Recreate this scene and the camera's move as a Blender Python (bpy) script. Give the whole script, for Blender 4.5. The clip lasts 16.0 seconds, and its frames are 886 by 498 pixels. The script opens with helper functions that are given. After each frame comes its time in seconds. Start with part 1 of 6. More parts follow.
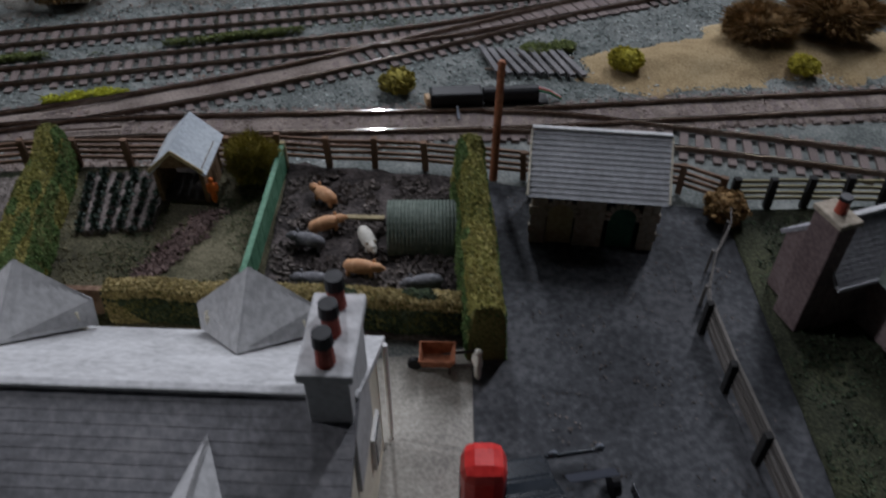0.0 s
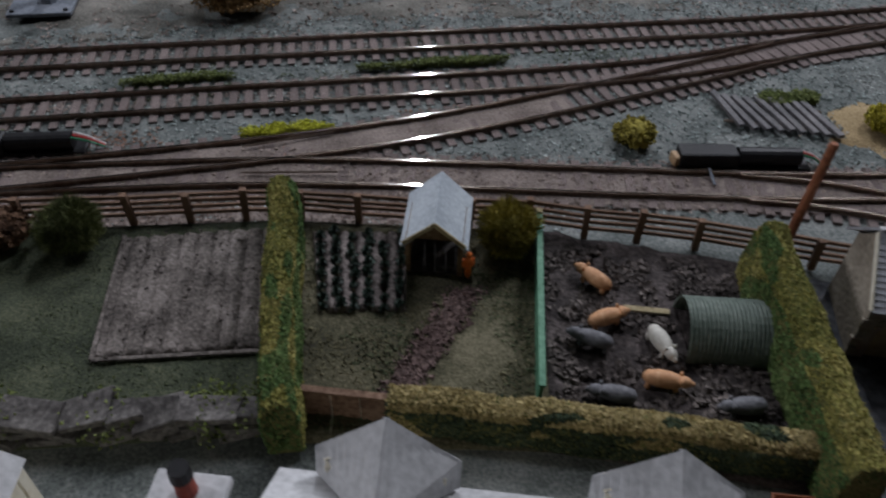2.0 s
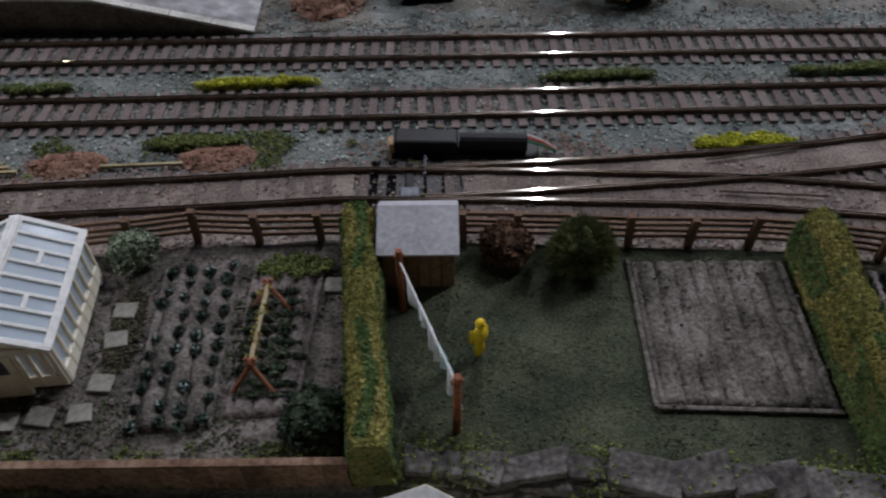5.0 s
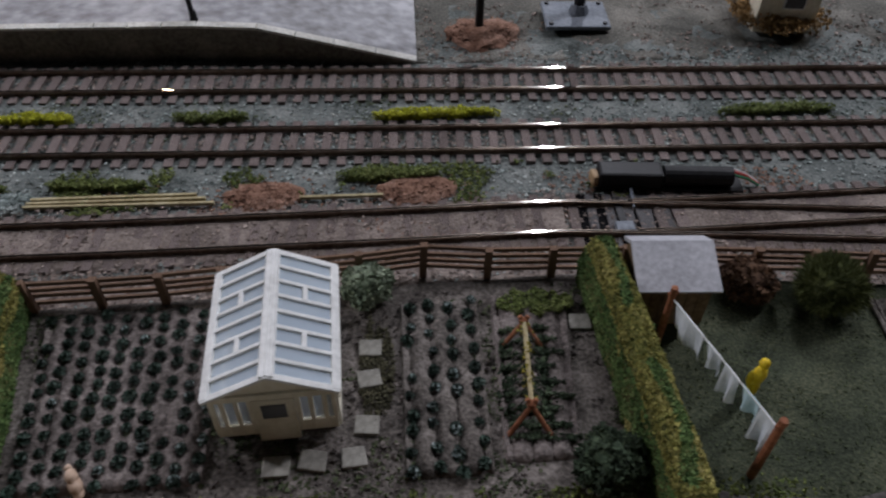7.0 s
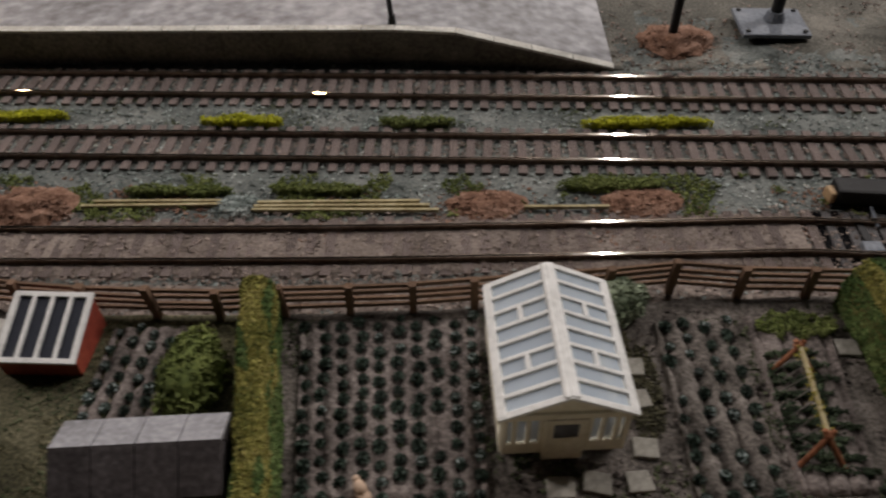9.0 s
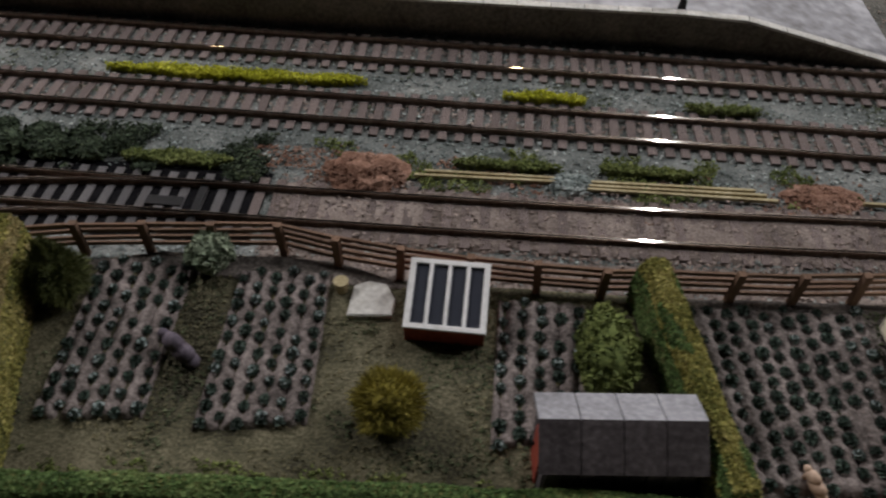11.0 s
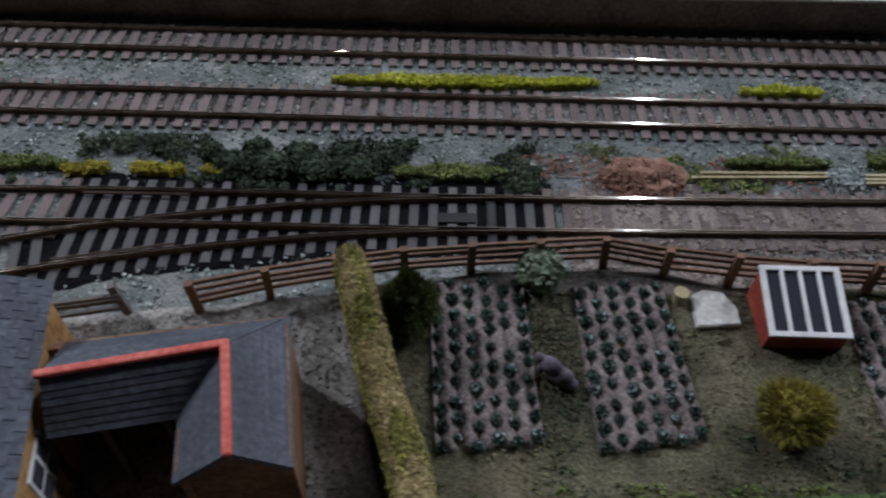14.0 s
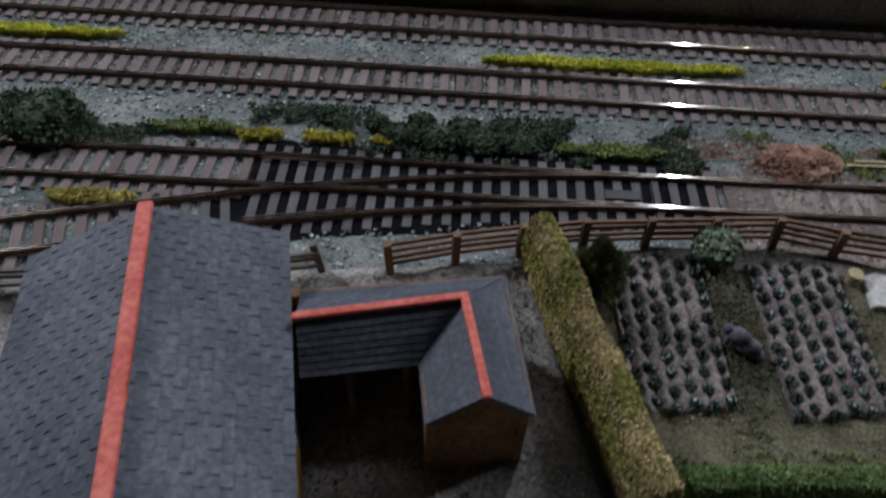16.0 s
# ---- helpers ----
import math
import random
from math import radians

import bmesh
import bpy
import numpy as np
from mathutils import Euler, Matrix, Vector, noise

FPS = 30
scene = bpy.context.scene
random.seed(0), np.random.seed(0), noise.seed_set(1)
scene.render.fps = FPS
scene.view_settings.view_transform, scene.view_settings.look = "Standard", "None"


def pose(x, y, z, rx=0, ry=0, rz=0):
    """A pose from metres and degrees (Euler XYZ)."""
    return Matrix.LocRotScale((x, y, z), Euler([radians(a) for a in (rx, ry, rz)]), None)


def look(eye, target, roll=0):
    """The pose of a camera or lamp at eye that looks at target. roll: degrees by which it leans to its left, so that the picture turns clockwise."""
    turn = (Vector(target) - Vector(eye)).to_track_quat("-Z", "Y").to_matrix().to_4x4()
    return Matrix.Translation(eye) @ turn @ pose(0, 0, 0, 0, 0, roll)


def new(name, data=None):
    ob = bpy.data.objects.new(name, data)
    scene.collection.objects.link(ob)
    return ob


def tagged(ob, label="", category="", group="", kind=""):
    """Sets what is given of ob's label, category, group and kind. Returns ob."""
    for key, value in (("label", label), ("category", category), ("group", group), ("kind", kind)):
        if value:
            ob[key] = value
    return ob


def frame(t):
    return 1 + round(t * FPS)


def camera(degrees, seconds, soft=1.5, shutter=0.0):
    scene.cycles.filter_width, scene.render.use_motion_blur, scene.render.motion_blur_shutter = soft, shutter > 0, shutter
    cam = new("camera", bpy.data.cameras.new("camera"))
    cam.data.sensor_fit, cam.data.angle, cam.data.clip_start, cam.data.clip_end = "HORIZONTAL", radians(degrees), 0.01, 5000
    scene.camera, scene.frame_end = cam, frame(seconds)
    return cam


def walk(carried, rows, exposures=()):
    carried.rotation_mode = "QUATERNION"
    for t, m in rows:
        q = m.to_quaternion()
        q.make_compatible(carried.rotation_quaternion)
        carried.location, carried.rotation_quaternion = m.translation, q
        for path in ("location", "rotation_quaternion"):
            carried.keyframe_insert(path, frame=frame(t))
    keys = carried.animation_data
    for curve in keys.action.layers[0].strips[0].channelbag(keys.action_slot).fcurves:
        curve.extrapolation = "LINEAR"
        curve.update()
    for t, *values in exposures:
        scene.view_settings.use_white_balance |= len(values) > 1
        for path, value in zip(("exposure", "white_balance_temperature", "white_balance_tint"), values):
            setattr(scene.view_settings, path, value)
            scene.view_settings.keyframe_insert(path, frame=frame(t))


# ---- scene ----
cam = camera(61.0, 16.0, soft=2.2, shutter=0.4)
PATH = [
    (0, (0.4827, -0.3937, 0.1958), (0.8438, 1.1179, -1.208), 0),
    (0.5, (0.4746, -0.3768, 0.2052), (0.7847, 1.1504, -1.1934), -0.2),
    (1, (0.4561, -0.3555, 0.1989), (0.7293, 1.1556, -1.2258), -0.5),
    (1.5, (0.422, -0.335, 0.1947), (0.7375, 1.145, -1.253), 1.3),
    (2, (0.4003, -0.3179, 0.1978), (0.6981, 1.1624, -1.253), 2.2),
    (2.5, (0.3755, -0.3007, 0.1978), (0.6397, 1.176, -1.2624), 2.3),
    (3, (0.3442, -0.2907, 0.1978), (0.5304, 1.1539, -1.3064), 1.4),
    (3.5, (0.3057, -0.2795, 0.1968), (0.4312, 1.1704, -1.3075), 0.3),
    (4, (0.2807, -0.2718, 0.1978), (0.3409, 1.1542, -1.3336), -0.9),
    (4.2, (0.2765, -0.2706, 0.1989), (0.3345, 1.1501, -1.3378), -0.7),
    (6.3, (0.1909, -0.2597, 0.1937), (0.2174, 1.214, -1.2928), -1.3),
    (6.5, (0.1815, -0.2585, 0.1937), (0.2511, 1.2249, -1.2813), -0.6),
    (7, (0.1637, -0.256, 0.1947), (0.2572, 1.2185, -1.2886), 0.9),
    (7.5, (0.1491, -0.2568, 0.1989), (0.0959, 1.213, -1.2907), -0.5),
    (8, (0.149, -0.261, 0.202), (-0.0184, 1.2004, -1.2876), -2.8),
    (8.5, (0.1313, -0.2544, 0.1916), (0.0705, 1.2564, -1.2562), -1.1),
    (9, (0.0958, -0.2475, 0.1937), (0.0512, 1.2295, -1.2897), -1.1),
    (9.5, (0.0613, -0.249, 0.1958), (-0.0233, 1.2225, -1.2918), -0.6),
    (10, (0.0341, -0.2485, 0.1968), (-0.0956, 1.2165, -1.2928), -0.9),
    (10.2, (0.0225, -0.2493, 0.1958), (-0.1135, 1.2105, -1.2991), -0.4),
    (12.3, (-0.1158, -0.2542, 0.1926), (-0.0554, 1.1257, -1.3807), 3.8),
    (12.5, (-0.1241, -0.254, 0.1947), (-0.0649, 1.1196, -1.3849), 3),
    (13, (-0.1242, -0.2582, 0.1978), (-0.1726, 1.1289, -1.3703), 1.2),
    (13.5, (-0.1231, -0.254, 0.1978), (-0.2147, 1.116, -1.3818), 1.6),
    (14, (-0.1533, -0.2472, 0.1968), (-0.1271, 1.1521, -1.3598), 1.5),
    (14.5, (-0.1701, -0.25, 0.1968), (-0.1564, 1.1526, -1.3577), 2),
    (15, (-0.1879, -0.2487, 0.1999), (-0.2245, 1.1539, -1.3535), 2.1),
    (15.5, (-0.2015, -0.2484, 0.202), (-0.2199, 1.1737, -1.3347), 3.2),
    (16, (-0.2091, -0.2619, 0.1968), (-0.2323, 1.1289, -1.3682), 2.3),
]
TONES = [(0, 0.5, 6150, 15), (4.2, 0.45, 6200, 16), (6.3, 0.46, 6250, 17), (8.0, 0.56, 6500, 17), (8.6, 0.54, 7400, 17), (10.2, 0.54, 7350, 16), (12.3, 0.76, 5850, 15), (16, 0.74, 5980, 14)]
walk(cam, [(t, look(eye, target, roll)) for t, eye, target, roll in PATH], TONES)

# ---------------------------------------------------------------- light: an exhibition hall with strip lamps
world = bpy.data.worlds.new("hall_air")
scene.world = world
world.use_nodes = True
world.node_tree.nodes["Background"].inputs["Color"].default_value = (0.62, 0.70, 0.85, 1)
world.node_tree.nodes["Background"].inputs["Strength"].default_value = 0.0015


def strip_lamp(eye, target, sx, sy, watts, colour):
    data = bpy.data.lights.new("strip_lamp", "AREA")
    data.shape, data.size, data.size_y = "RECTANGLE", sx, sy
    data.energy, data.color = watts, colour
    ob = new("strip_lamp", data)
    ob.matrix_world = look(eye, target)
    return ob


strip_lamp((1.35, 0.60, 1.15), (0.45, -0.15, 0.0), 0.08, 0.6, 8.5, (0.94, 0.965, 1.0))
strip_lamp((-1.15, 0.50, 0.90), (-0.2, -0.1, 0.0), 0.10, 0.3, 7.5, (0.96, 0.97, 1.0))
strip_lamp((0.30, 0.62, 2.05), (0.28, -0.05, 0.0), 1.3, 0.16, 2.5, (0.93, 0.965, 1.0))
# the fluorescent tube under the hall ceiling whose streaks lie on the rails
TUBE = pose(0.90, 2.88, 2.1, 0, 0, -12)
tube = bpy.data.lights.new("ceiling_tube", "AREA")
tube.shape, tube.size, tube.size_y = "RECTANGLE", 0.04, 1.8
tube.energy, tube.color = 50.0, (0.93, 0.965, 1.0)
new("ceiling_tube", tube).matrix_world = TUBE

# ---------------------------------------------------------------- tools (lengths in centimetres, model size)
S = 0.01
rnd = random.Random(7)


def nz(x, y, z=0.0):
    return noise.noise(Vector((x, y, z)))


def mat(name, dark, mid, light, coarse=0.6, fine=7.0, rough=0.9, bump=0.02, metal=0.0, vary=0.0, island=0.0, spec=0.3):
    """Two scales of noise (per cm) blend three colours; vary / island: brightness spread by object or by piece."""
    m = bpy.data.materials.new(name)
    m.use_nodes = True
    nt = m.node_tree
    b = nt.nodes["Principled BSDF"]
    b.inputs["Roughness"].default_value = rough
    b.inputs["Metallic"].default_value = metal
    b.inputs["Specular IOR Level"].default_value = spec
    tc = nt.nodes.new("ShaderNodeTexCoord")
    n1 = nt.nodes.new("ShaderNodeTexNoise")
    n1.inputs["Scale"].default_value = coarse * 100
    n1.inputs["Detail"].default_value = 3
    n2 = nt.nodes.new("ShaderNodeTexNoise")
    n2.inputs["Scale"].default_value = fine * 100
    n2.inputs["Detail"].default_value = 3
    for n in (n1, n2):
        nt.links.new(tc.outputs["Object"], n.inputs["Vector"])
    add = nt.nodes.new("ShaderNodeMath")
    add.operation = "ADD"
    nt.links.new(n1.outputs["Fac"], add.inputs[0])
    nt.links.new(n2.outputs["Fac"], add.inputs[1])
    half = nt.nodes.new("ShaderNodeMath")
    half.operation = "MULTIPLY"
    half.inputs[1].default_value = 0.5
    nt.links.new(add.outputs[0], half.inputs[0])
    ramp = nt.nodes.new("ShaderNodeValToRGB")
    ramp.color_ramp.elements[0].position, ramp.color_ramp.elements[0].color = 0.36, (*dark, 1)
    ramp.color_ramp.elements[1].position, ramp.color_ramp.elements[1].color = 0.64, (*light, 1)
    e = ramp.color_ramp.elements.new(0.5)
    e.color = (*mid, 1)
    nt.links.new(half.outputs[0], ramp.inputs["Fac"])
    out = ramp.outputs["Color"]
    for amount, node, socket in ((vary, "ShaderNodeObjectInfo", "Random"), (island, "ShaderNodeNewGeometry", "Random Per Island")):
        if amount:
            src = nt.nodes.new(node)
            mr = nt.nodes.new("ShaderNodeMapRange")
            mr.inputs["To Min"].default_value, mr.inputs["To Max"].default_value = 1 - amount, 1 + amount
            nt.links.new(src.outputs[socket], mr.inputs["Value"])
            hs = nt.nodes.new("ShaderNodeHueSaturation")
            nt.links.new(mr.outputs["Result"], hs.inputs["Value"])
            nt.links.new(out, hs.inputs["Color"])
            out = hs.outputs["Color"]
    nt.links.new(out, b.inputs["Base Color"])
    if bump:
        bp = nt.nodes.new("ShaderNodeBump")
        bp.inputs["Distance"].default_value = bump * S
        bp.inputs["Strength"].default_value = 0.9
        nt.links.new(n2.outputs["Fac"], bp.inputs["Height"])
        nt.links.new(bp.outputs["Normal"], b.inputs["Normal"])
    return m


def g(v, k=1.0):
    return (v * k, v * k, v * k)


M = {}
M["ballast"] = mat("ballast", (0.06, 0.07, 0.066), (0.135, 0.15, 0.142), (0.25, 0.26, 0.245), 0.5, 9, 0.95, 0.05)
M["ballast_brown"] = mat("brown_ballast", (0.09, 0.07, 0.06), (0.19, 0.155, 0.135), (0.30, 0.25, 0.22), 0.5, 9, 0.95, 0.05)
M["stone_chip"] = mat("stone_chips", (0.10, 0.125, 0.115), (0.20, 0.235, 0.225), (0.36, 0.38, 0.36), 0.3, 4, 0.95, 0.0, island=0.65)
M["chip_brown"] = mat("brown_chips", (0.12, 0.09, 0.08), (0.22, 0.175, 0.15), (0.34, 0.28, 0.25), 0.4, 5, 0.95, 0.0, island=0.45)
M["soil"] = mat("dug_soil", (0.065, 0.054, 0.049), (0.155, 0.13, 0.12), (0.28, 0.24, 0.222), 0.7, 8, 0.97, 0.07)
M["soil_pale"] = mat("pale_dry_soil", (0.05, 0.043, 0.038), (0.13, 0.113, 0.10), (0.25, 0.22, 0.20), 0.7, 8, 0.97, 0.06)
M["mud"] = mat("pig_mud", (0.018, 0.014, 0.013), (0.05, 0.04, 0.037), (0.11, 0.09, 0.085), 0.9, 6, 0.85, 0.1)
M["lawn"] = mat("static_grass_lawn", (0.02, 0.026, 0.016), (0.05, 0.06, 0.036), (0.105, 0.112, 0.068), 0.45, 12, 0.97, 0.05)
M["lawn_dry"] = mat("worn_grass", (0.03, 0.028, 0.018), (0.085, 0.08, 0.046), (0.175, 0.155, 0.10), 0.4, 11, 0.97, 0.05)
# cottage garden grass with the shade lying over it put into the colour
M["rough"] = mat("shaded_garden_grass", (0.012, 0.014, 0.008), (0.032, 0.036, 0.02), (0.075, 0.08, 0.042), 0.25, 9, 0.97, 0.07)
M["yard"] = mat("dark_yard_surface", (0.018, 0.019, 0.022), (0.042, 0.045, 0.05), (0.085, 0.087, 0.093), 0.16, 4, 0.85, 0.015)
M["gravel"] = mat("pale_gravel", (0.09, 0.085, 0.075), (0.20, 0.19, 0.17), (0.34, 0.32, 0.29), 0.5, 7, 0.95, 0.06)
M["paving"] = mat("paving", (0.20, 0.19, 0.17), (0.30, 0.285, 0.25), (0.40, 0.38, 0.34), 0.4, 8, 0.9, 0.02, vary=0.06)
M["platform"] = mat("platform_surface", (0.17, 0.165, 0.165), (0.30, 0.30, 0.315), (0.47, 0.47, 0.49), 0.12, 1.5, 0.6, 0.01)
M["platform_face"] = mat("platform_face", (0.12, 0.11, 0.092), (0.20, 0.185, 0.155), (0.29, 0.265, 0.22), 0.5, 5, 0.95, 0.04)
M["kerb"] = mat("pale_platform_kerb", (0.42, 0.41, 0.37), (0.55, 0.54, 0.50), (0.68, 0.67, 0.62), 0.8, 6, 0.8, 0.01, vary=0.08)
M["rail"] = mat("rail_steel", (0.16, 0.11, 0.08), (0.24, 0.18, 0.14), (0.34, 0.28, 0.24), 0.8, 6, 0.36, 0.0, metal=0.75)
M["rail_top"] = mat("polished_rail_head", (0.42, 0.40, 0.37), (0.55, 0.53, 0.50), (0.66, 0.65, 0.63), 0.8, 6, 0.055, 0.0, metal=1.0)
M["sleeper"] = mat("weathered_sleeper", (0.10, 0.075, 0.068), (0.17, 0.135, 0.125), (0.25, 0.205, 0.19), 0.9, 8, 0.9, 0.02, vary=0.22)
M["sleeper_black"] = mat("black_plastic_sleeper", (0.06, 0.057, 0.06), (0.10, 0.095, 0.098), (0.16, 0.15, 0.15), 0.9, 8, 0.6, 0.02, vary=0.2)
M["pit"] = mat("black_point_pit", (0.004, 0.004, 0.005), (0.007, 0.007, 0.008), (0.012, 0.012, 0.013), 0.9, 8, 0.95, 0.02, spec=0.02)
M["fence"] = mat("brown_fence_wood", (0.10, 0.055, 0.034), (0.20, 0.12, 0.078), (0.32, 0.21, 0.145), 0.7, 6, 0.85, 0.02, vary=0.2)
M["fence_grey"] = mat("grey_fence_wood", (0.06, 0.055, 0.05), (0.13, 0.12, 0.11), (0.24, 0.22, 0.20), 0.7, 6, 0.9, 0.02, vary=0.2)
M["fence_dark"] = mat("black_fence_wood", (0.008, 0.008, 0.008), (0.018, 0.018, 0.018), (0.04, 0.04, 0.038), 0.7, 6, 0.85, 0.02)
M["fence_pale"] = mat("pale_fence_rails", (0.16, 0.14, 0.07), (0.27, 0.24, 0.13), (0.38, 0.34, 0.20), 0.6, 6, 0.85, 0.02)
M["pole"] = mat("orange_brown_pole", (0.16, 0.055, 0.025), (0.26, 0.095, 0.045), (0.36, 0.15, 0.08), 0.6, 6, 0.75, 0.01)
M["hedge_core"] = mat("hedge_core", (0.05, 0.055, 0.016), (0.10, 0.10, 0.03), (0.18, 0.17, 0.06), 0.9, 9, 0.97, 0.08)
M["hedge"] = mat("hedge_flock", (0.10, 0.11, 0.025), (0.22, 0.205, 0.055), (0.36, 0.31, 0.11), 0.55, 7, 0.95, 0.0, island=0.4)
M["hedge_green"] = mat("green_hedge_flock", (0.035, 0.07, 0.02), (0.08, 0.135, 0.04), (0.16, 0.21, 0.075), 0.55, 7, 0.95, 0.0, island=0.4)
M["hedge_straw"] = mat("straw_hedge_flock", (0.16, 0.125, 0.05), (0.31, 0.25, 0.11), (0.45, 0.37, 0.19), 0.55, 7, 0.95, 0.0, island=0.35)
M["dark_leaf"] = mat("dark_foliage", (0.014, 0.024, 0.013), (0.034, 0.052, 0.028), (0.075, 0.10, 0.055), 0.8, 7, 0.9, 0.0, island=0.4)
M["conifer_leaf"] = mat("conifer_foliage", (0.045, 0.058, 0.018), (0.105, 0.12, 0.04), (0.19, 0.205, 0.075), 0.8, 7, 0.9, 0.0, island=0.4)
M["olive_leaf"] = mat("olive_foliage", (0.12, 0.10, 0.016), (0.27, 0.23, 0.04), (0.42, 0.36, 0.09), 0.8, 7, 0.9, 0.0, island=0.4)
M["yellow_leaf"] = mat("yellow_foliage", (0.16, 0.14, 0.01), (0.32, 0.28, 0.025), (0.5, 0.44, 0.05), 0.8, 7, 0.9, 0.0, island=0.3)
M["lime_leaf"] = mat("lime_tuft", (0.24, 0.26, 0.01), (0.40, 0.41, 0.02), (0.55, 0.54, 0.06), 0.8, 7, 0.9, 0.0, island=0.3)
M["moss_leaf"] = mat("green_tuft", (0.06, 0.085, 0.022), (0.12, 0.15, 0.04), (0.20, 0.23, 0.075), 0.8, 7, 0.9, 0.0, island=0.35)
M["rust_leaf"] = mat("rusty_foliage", (0.12, 0.07, 0.024), (0.24, 0.145, 0.055), (0.36, 0.23, 0.105), 0.8, 7, 0.9, 0.0, island=0.4)
M["rust_dark"] = mat("dark_rusty_foliage", (0.04, 0.02, 0.012), (0.085, 0.045, 0.024), (0.15, 0.085, 0.05), 0.8, 7, 0.9, 0.0, island=0.4)
M["rust_heap"] = mat("rusty_fibre", (0.11, 0.055, 0.036), (0.21, 0.112, 0.075), (0.32, 0.20, 0.15), 0.8, 9, 0.95, 0.06, island=0.3)
M["grey_leaf"] = mat("pale_variegated_leaves", (0.07, 0.10, 0.06), (0.17, 0.21, 0.14), (0.34, 0.38, 0.28), 0.8, 7, 0.85, 0.0, island=0.4)
M["cabbage"] = mat("blue_green_leaves", (0.012, 0.022, 0.016), (0.03, 0.05, 0.036), (0.08, 0.115, 0.09), 0.9, 5, 0.6, 0.0, vary=0.35, island=0.4)
# two paler leaf colours that paint the light caught by the plant tops
M["cabbage_tip"] = mat("lit_top_leaves", (0.02, 0.04, 0.03), (0.055, 0.085, 0.065), (0.15, 0.19, 0.16), 0.9, 5, 0.6, 0.0, vary=0.35, island=0.4)
M["cabbage_pale"] = mat("highlight_leaves", (0.12, 0.16, 0.15), (0.32, 0.38, 0.37), (0.60, 0.66, 0.66), 0.9, 5, 0.55, 0.0, vary=0.3, island=0.4)
M["white_paint"] = mat("white_paint", (0.62, 0.62, 0.60), (0.76, 0.76, 0.74), (0.84, 0.84, 0.82), 0.6, 5, 0.5, 0.005)
M["cream"] = mat("cream_plastic", (0.62, 0.57, 0.44), (0.75, 0.70, 0.56), (0.83, 0.79, 0.66), 0.7, 5, 0.55, 0.006)
M["red_paint"] = mat("dull_red_paint", (0.20, 0.035, 0.025), (0.30, 0.055, 0.035), (0.40, 0.085, 0.05), 0.7, 6, 0.6, 0.008)
M["red_gloss"] = mat("bright_red_paint", (0.55, 0.02, 0.02), (0.68, 0.035, 0.03), (0.75, 0.06, 0.05), 0.7, 6, 0.3, 0.0, spec=0.5)
M["slate"] = mat("slate_paper", (0.04, 0.046, 0.057), (0.072, 0.081, 0.099), (0.12, 0.13, 0.15), 0.35, 6, 0.6, 0.01, vary=0.16)
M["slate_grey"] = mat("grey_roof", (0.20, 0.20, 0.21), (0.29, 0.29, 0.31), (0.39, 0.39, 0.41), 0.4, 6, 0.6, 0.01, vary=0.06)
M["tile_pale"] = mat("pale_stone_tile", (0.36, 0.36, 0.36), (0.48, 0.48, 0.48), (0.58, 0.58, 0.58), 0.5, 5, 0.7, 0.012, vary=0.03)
# darker copy of the house tile: paints the shade on the front slope
M["tile_shaded"] = mat("shaded_house_tile", (0.13, 0.13, 0.135), (0.20, 0.20, 0.21), (0.29, 0.285, 0.29), 0.5, 5, 0.75, 0.012, vary=0.05)
M["hut_slate"] = mat("pale_grey_slate", (0.38, 0.39, 0.41), (0.49, 0.505, 0.53), (0.60, 0.615, 0.64), 0.5, 5, 0.6, 0.008, vary=0.07)
M["cottage_roof"] = mat("green_grey_roof", (0.12, 0.14, 0.12), (0.18, 0.21, 0.18), (0.26, 0.29, 0.25), 0.5, 5, 0.7, 0.01)
M["cottage_wall"] = mat("dull_pink_render", (0.11, 0.08, 0.08), (0.165, 0.122, 0.12), (0.22, 0.17, 0.165), 0.6, 6, 0.9, 0.02)
M["ridge_red"] = mat("terracotta_ridge", (0.38, 0.06, 0.04), (0.52, 0.10, 0.07), (0.62, 0.17, 0.12), 0.8, 6, 0.6, 0.01)
M["brick_tan"] = mat("ochre_walls", (0.20, 0.10, 0.035), (0.34, 0.19, 0.07), (0.46, 0.28, 0.12), 0.8, 6, 0.85, 0.02)
M["stable_brick"] = mat("brown_brick", (0.12, 0.06, 0.03), (0.20, 0.11, 0.055), (0.28, 0.165, 0.085), 0.8, 6, 0.85, 0.02)
M["shed_wood"] = mat("brown_shed_boards", (0.09, 0.055, 0.028), (0.16, 0.10, 0.055), (0.24, 0.16, 0.09), 0.8, 6, 0.8, 0.02, vary=0.12)
M["shed_dark"] = mat("shed_boards_and_shaded_roof", (0.04, 0.034, 0.035), (0.07, 0.06, 0.062), (0.11, 0.098, 0.10), 0.8, 6, 0.8, 0.02, vary=0.12)
M["shed_roof"] = mat("pale_blue_roof_felt", (0.36, 0.40, 0.44), (0.47, 0.52, 0.56), (0.58, 0.63, 0.66), 0.5, 6, 0.5, 0.006)
M["hut_roof"] = mat("grey_felt_roof", (0.32, 0.32, 0.34), (0.42, 0.42, 0.45), (0.53, 0.53, 0.56), 0.5, 6, 0.6, 0.008)
M["stone"] = mat("walling_stone", (0.04, 0.036, 0.034), (0.09, 0.083, 0.078), (0.18, 0.168, 0.158), 0.7, 6, 0.92, 0.05, vary=0.25)
M["hut_stone"] = mat("buff_stone_walls", (0.20, 0.17, 0.13), (0.30, 0.26, 0.205), (0.40, 0.35, 0.28), 0.7, 6, 0.9, 0.03)
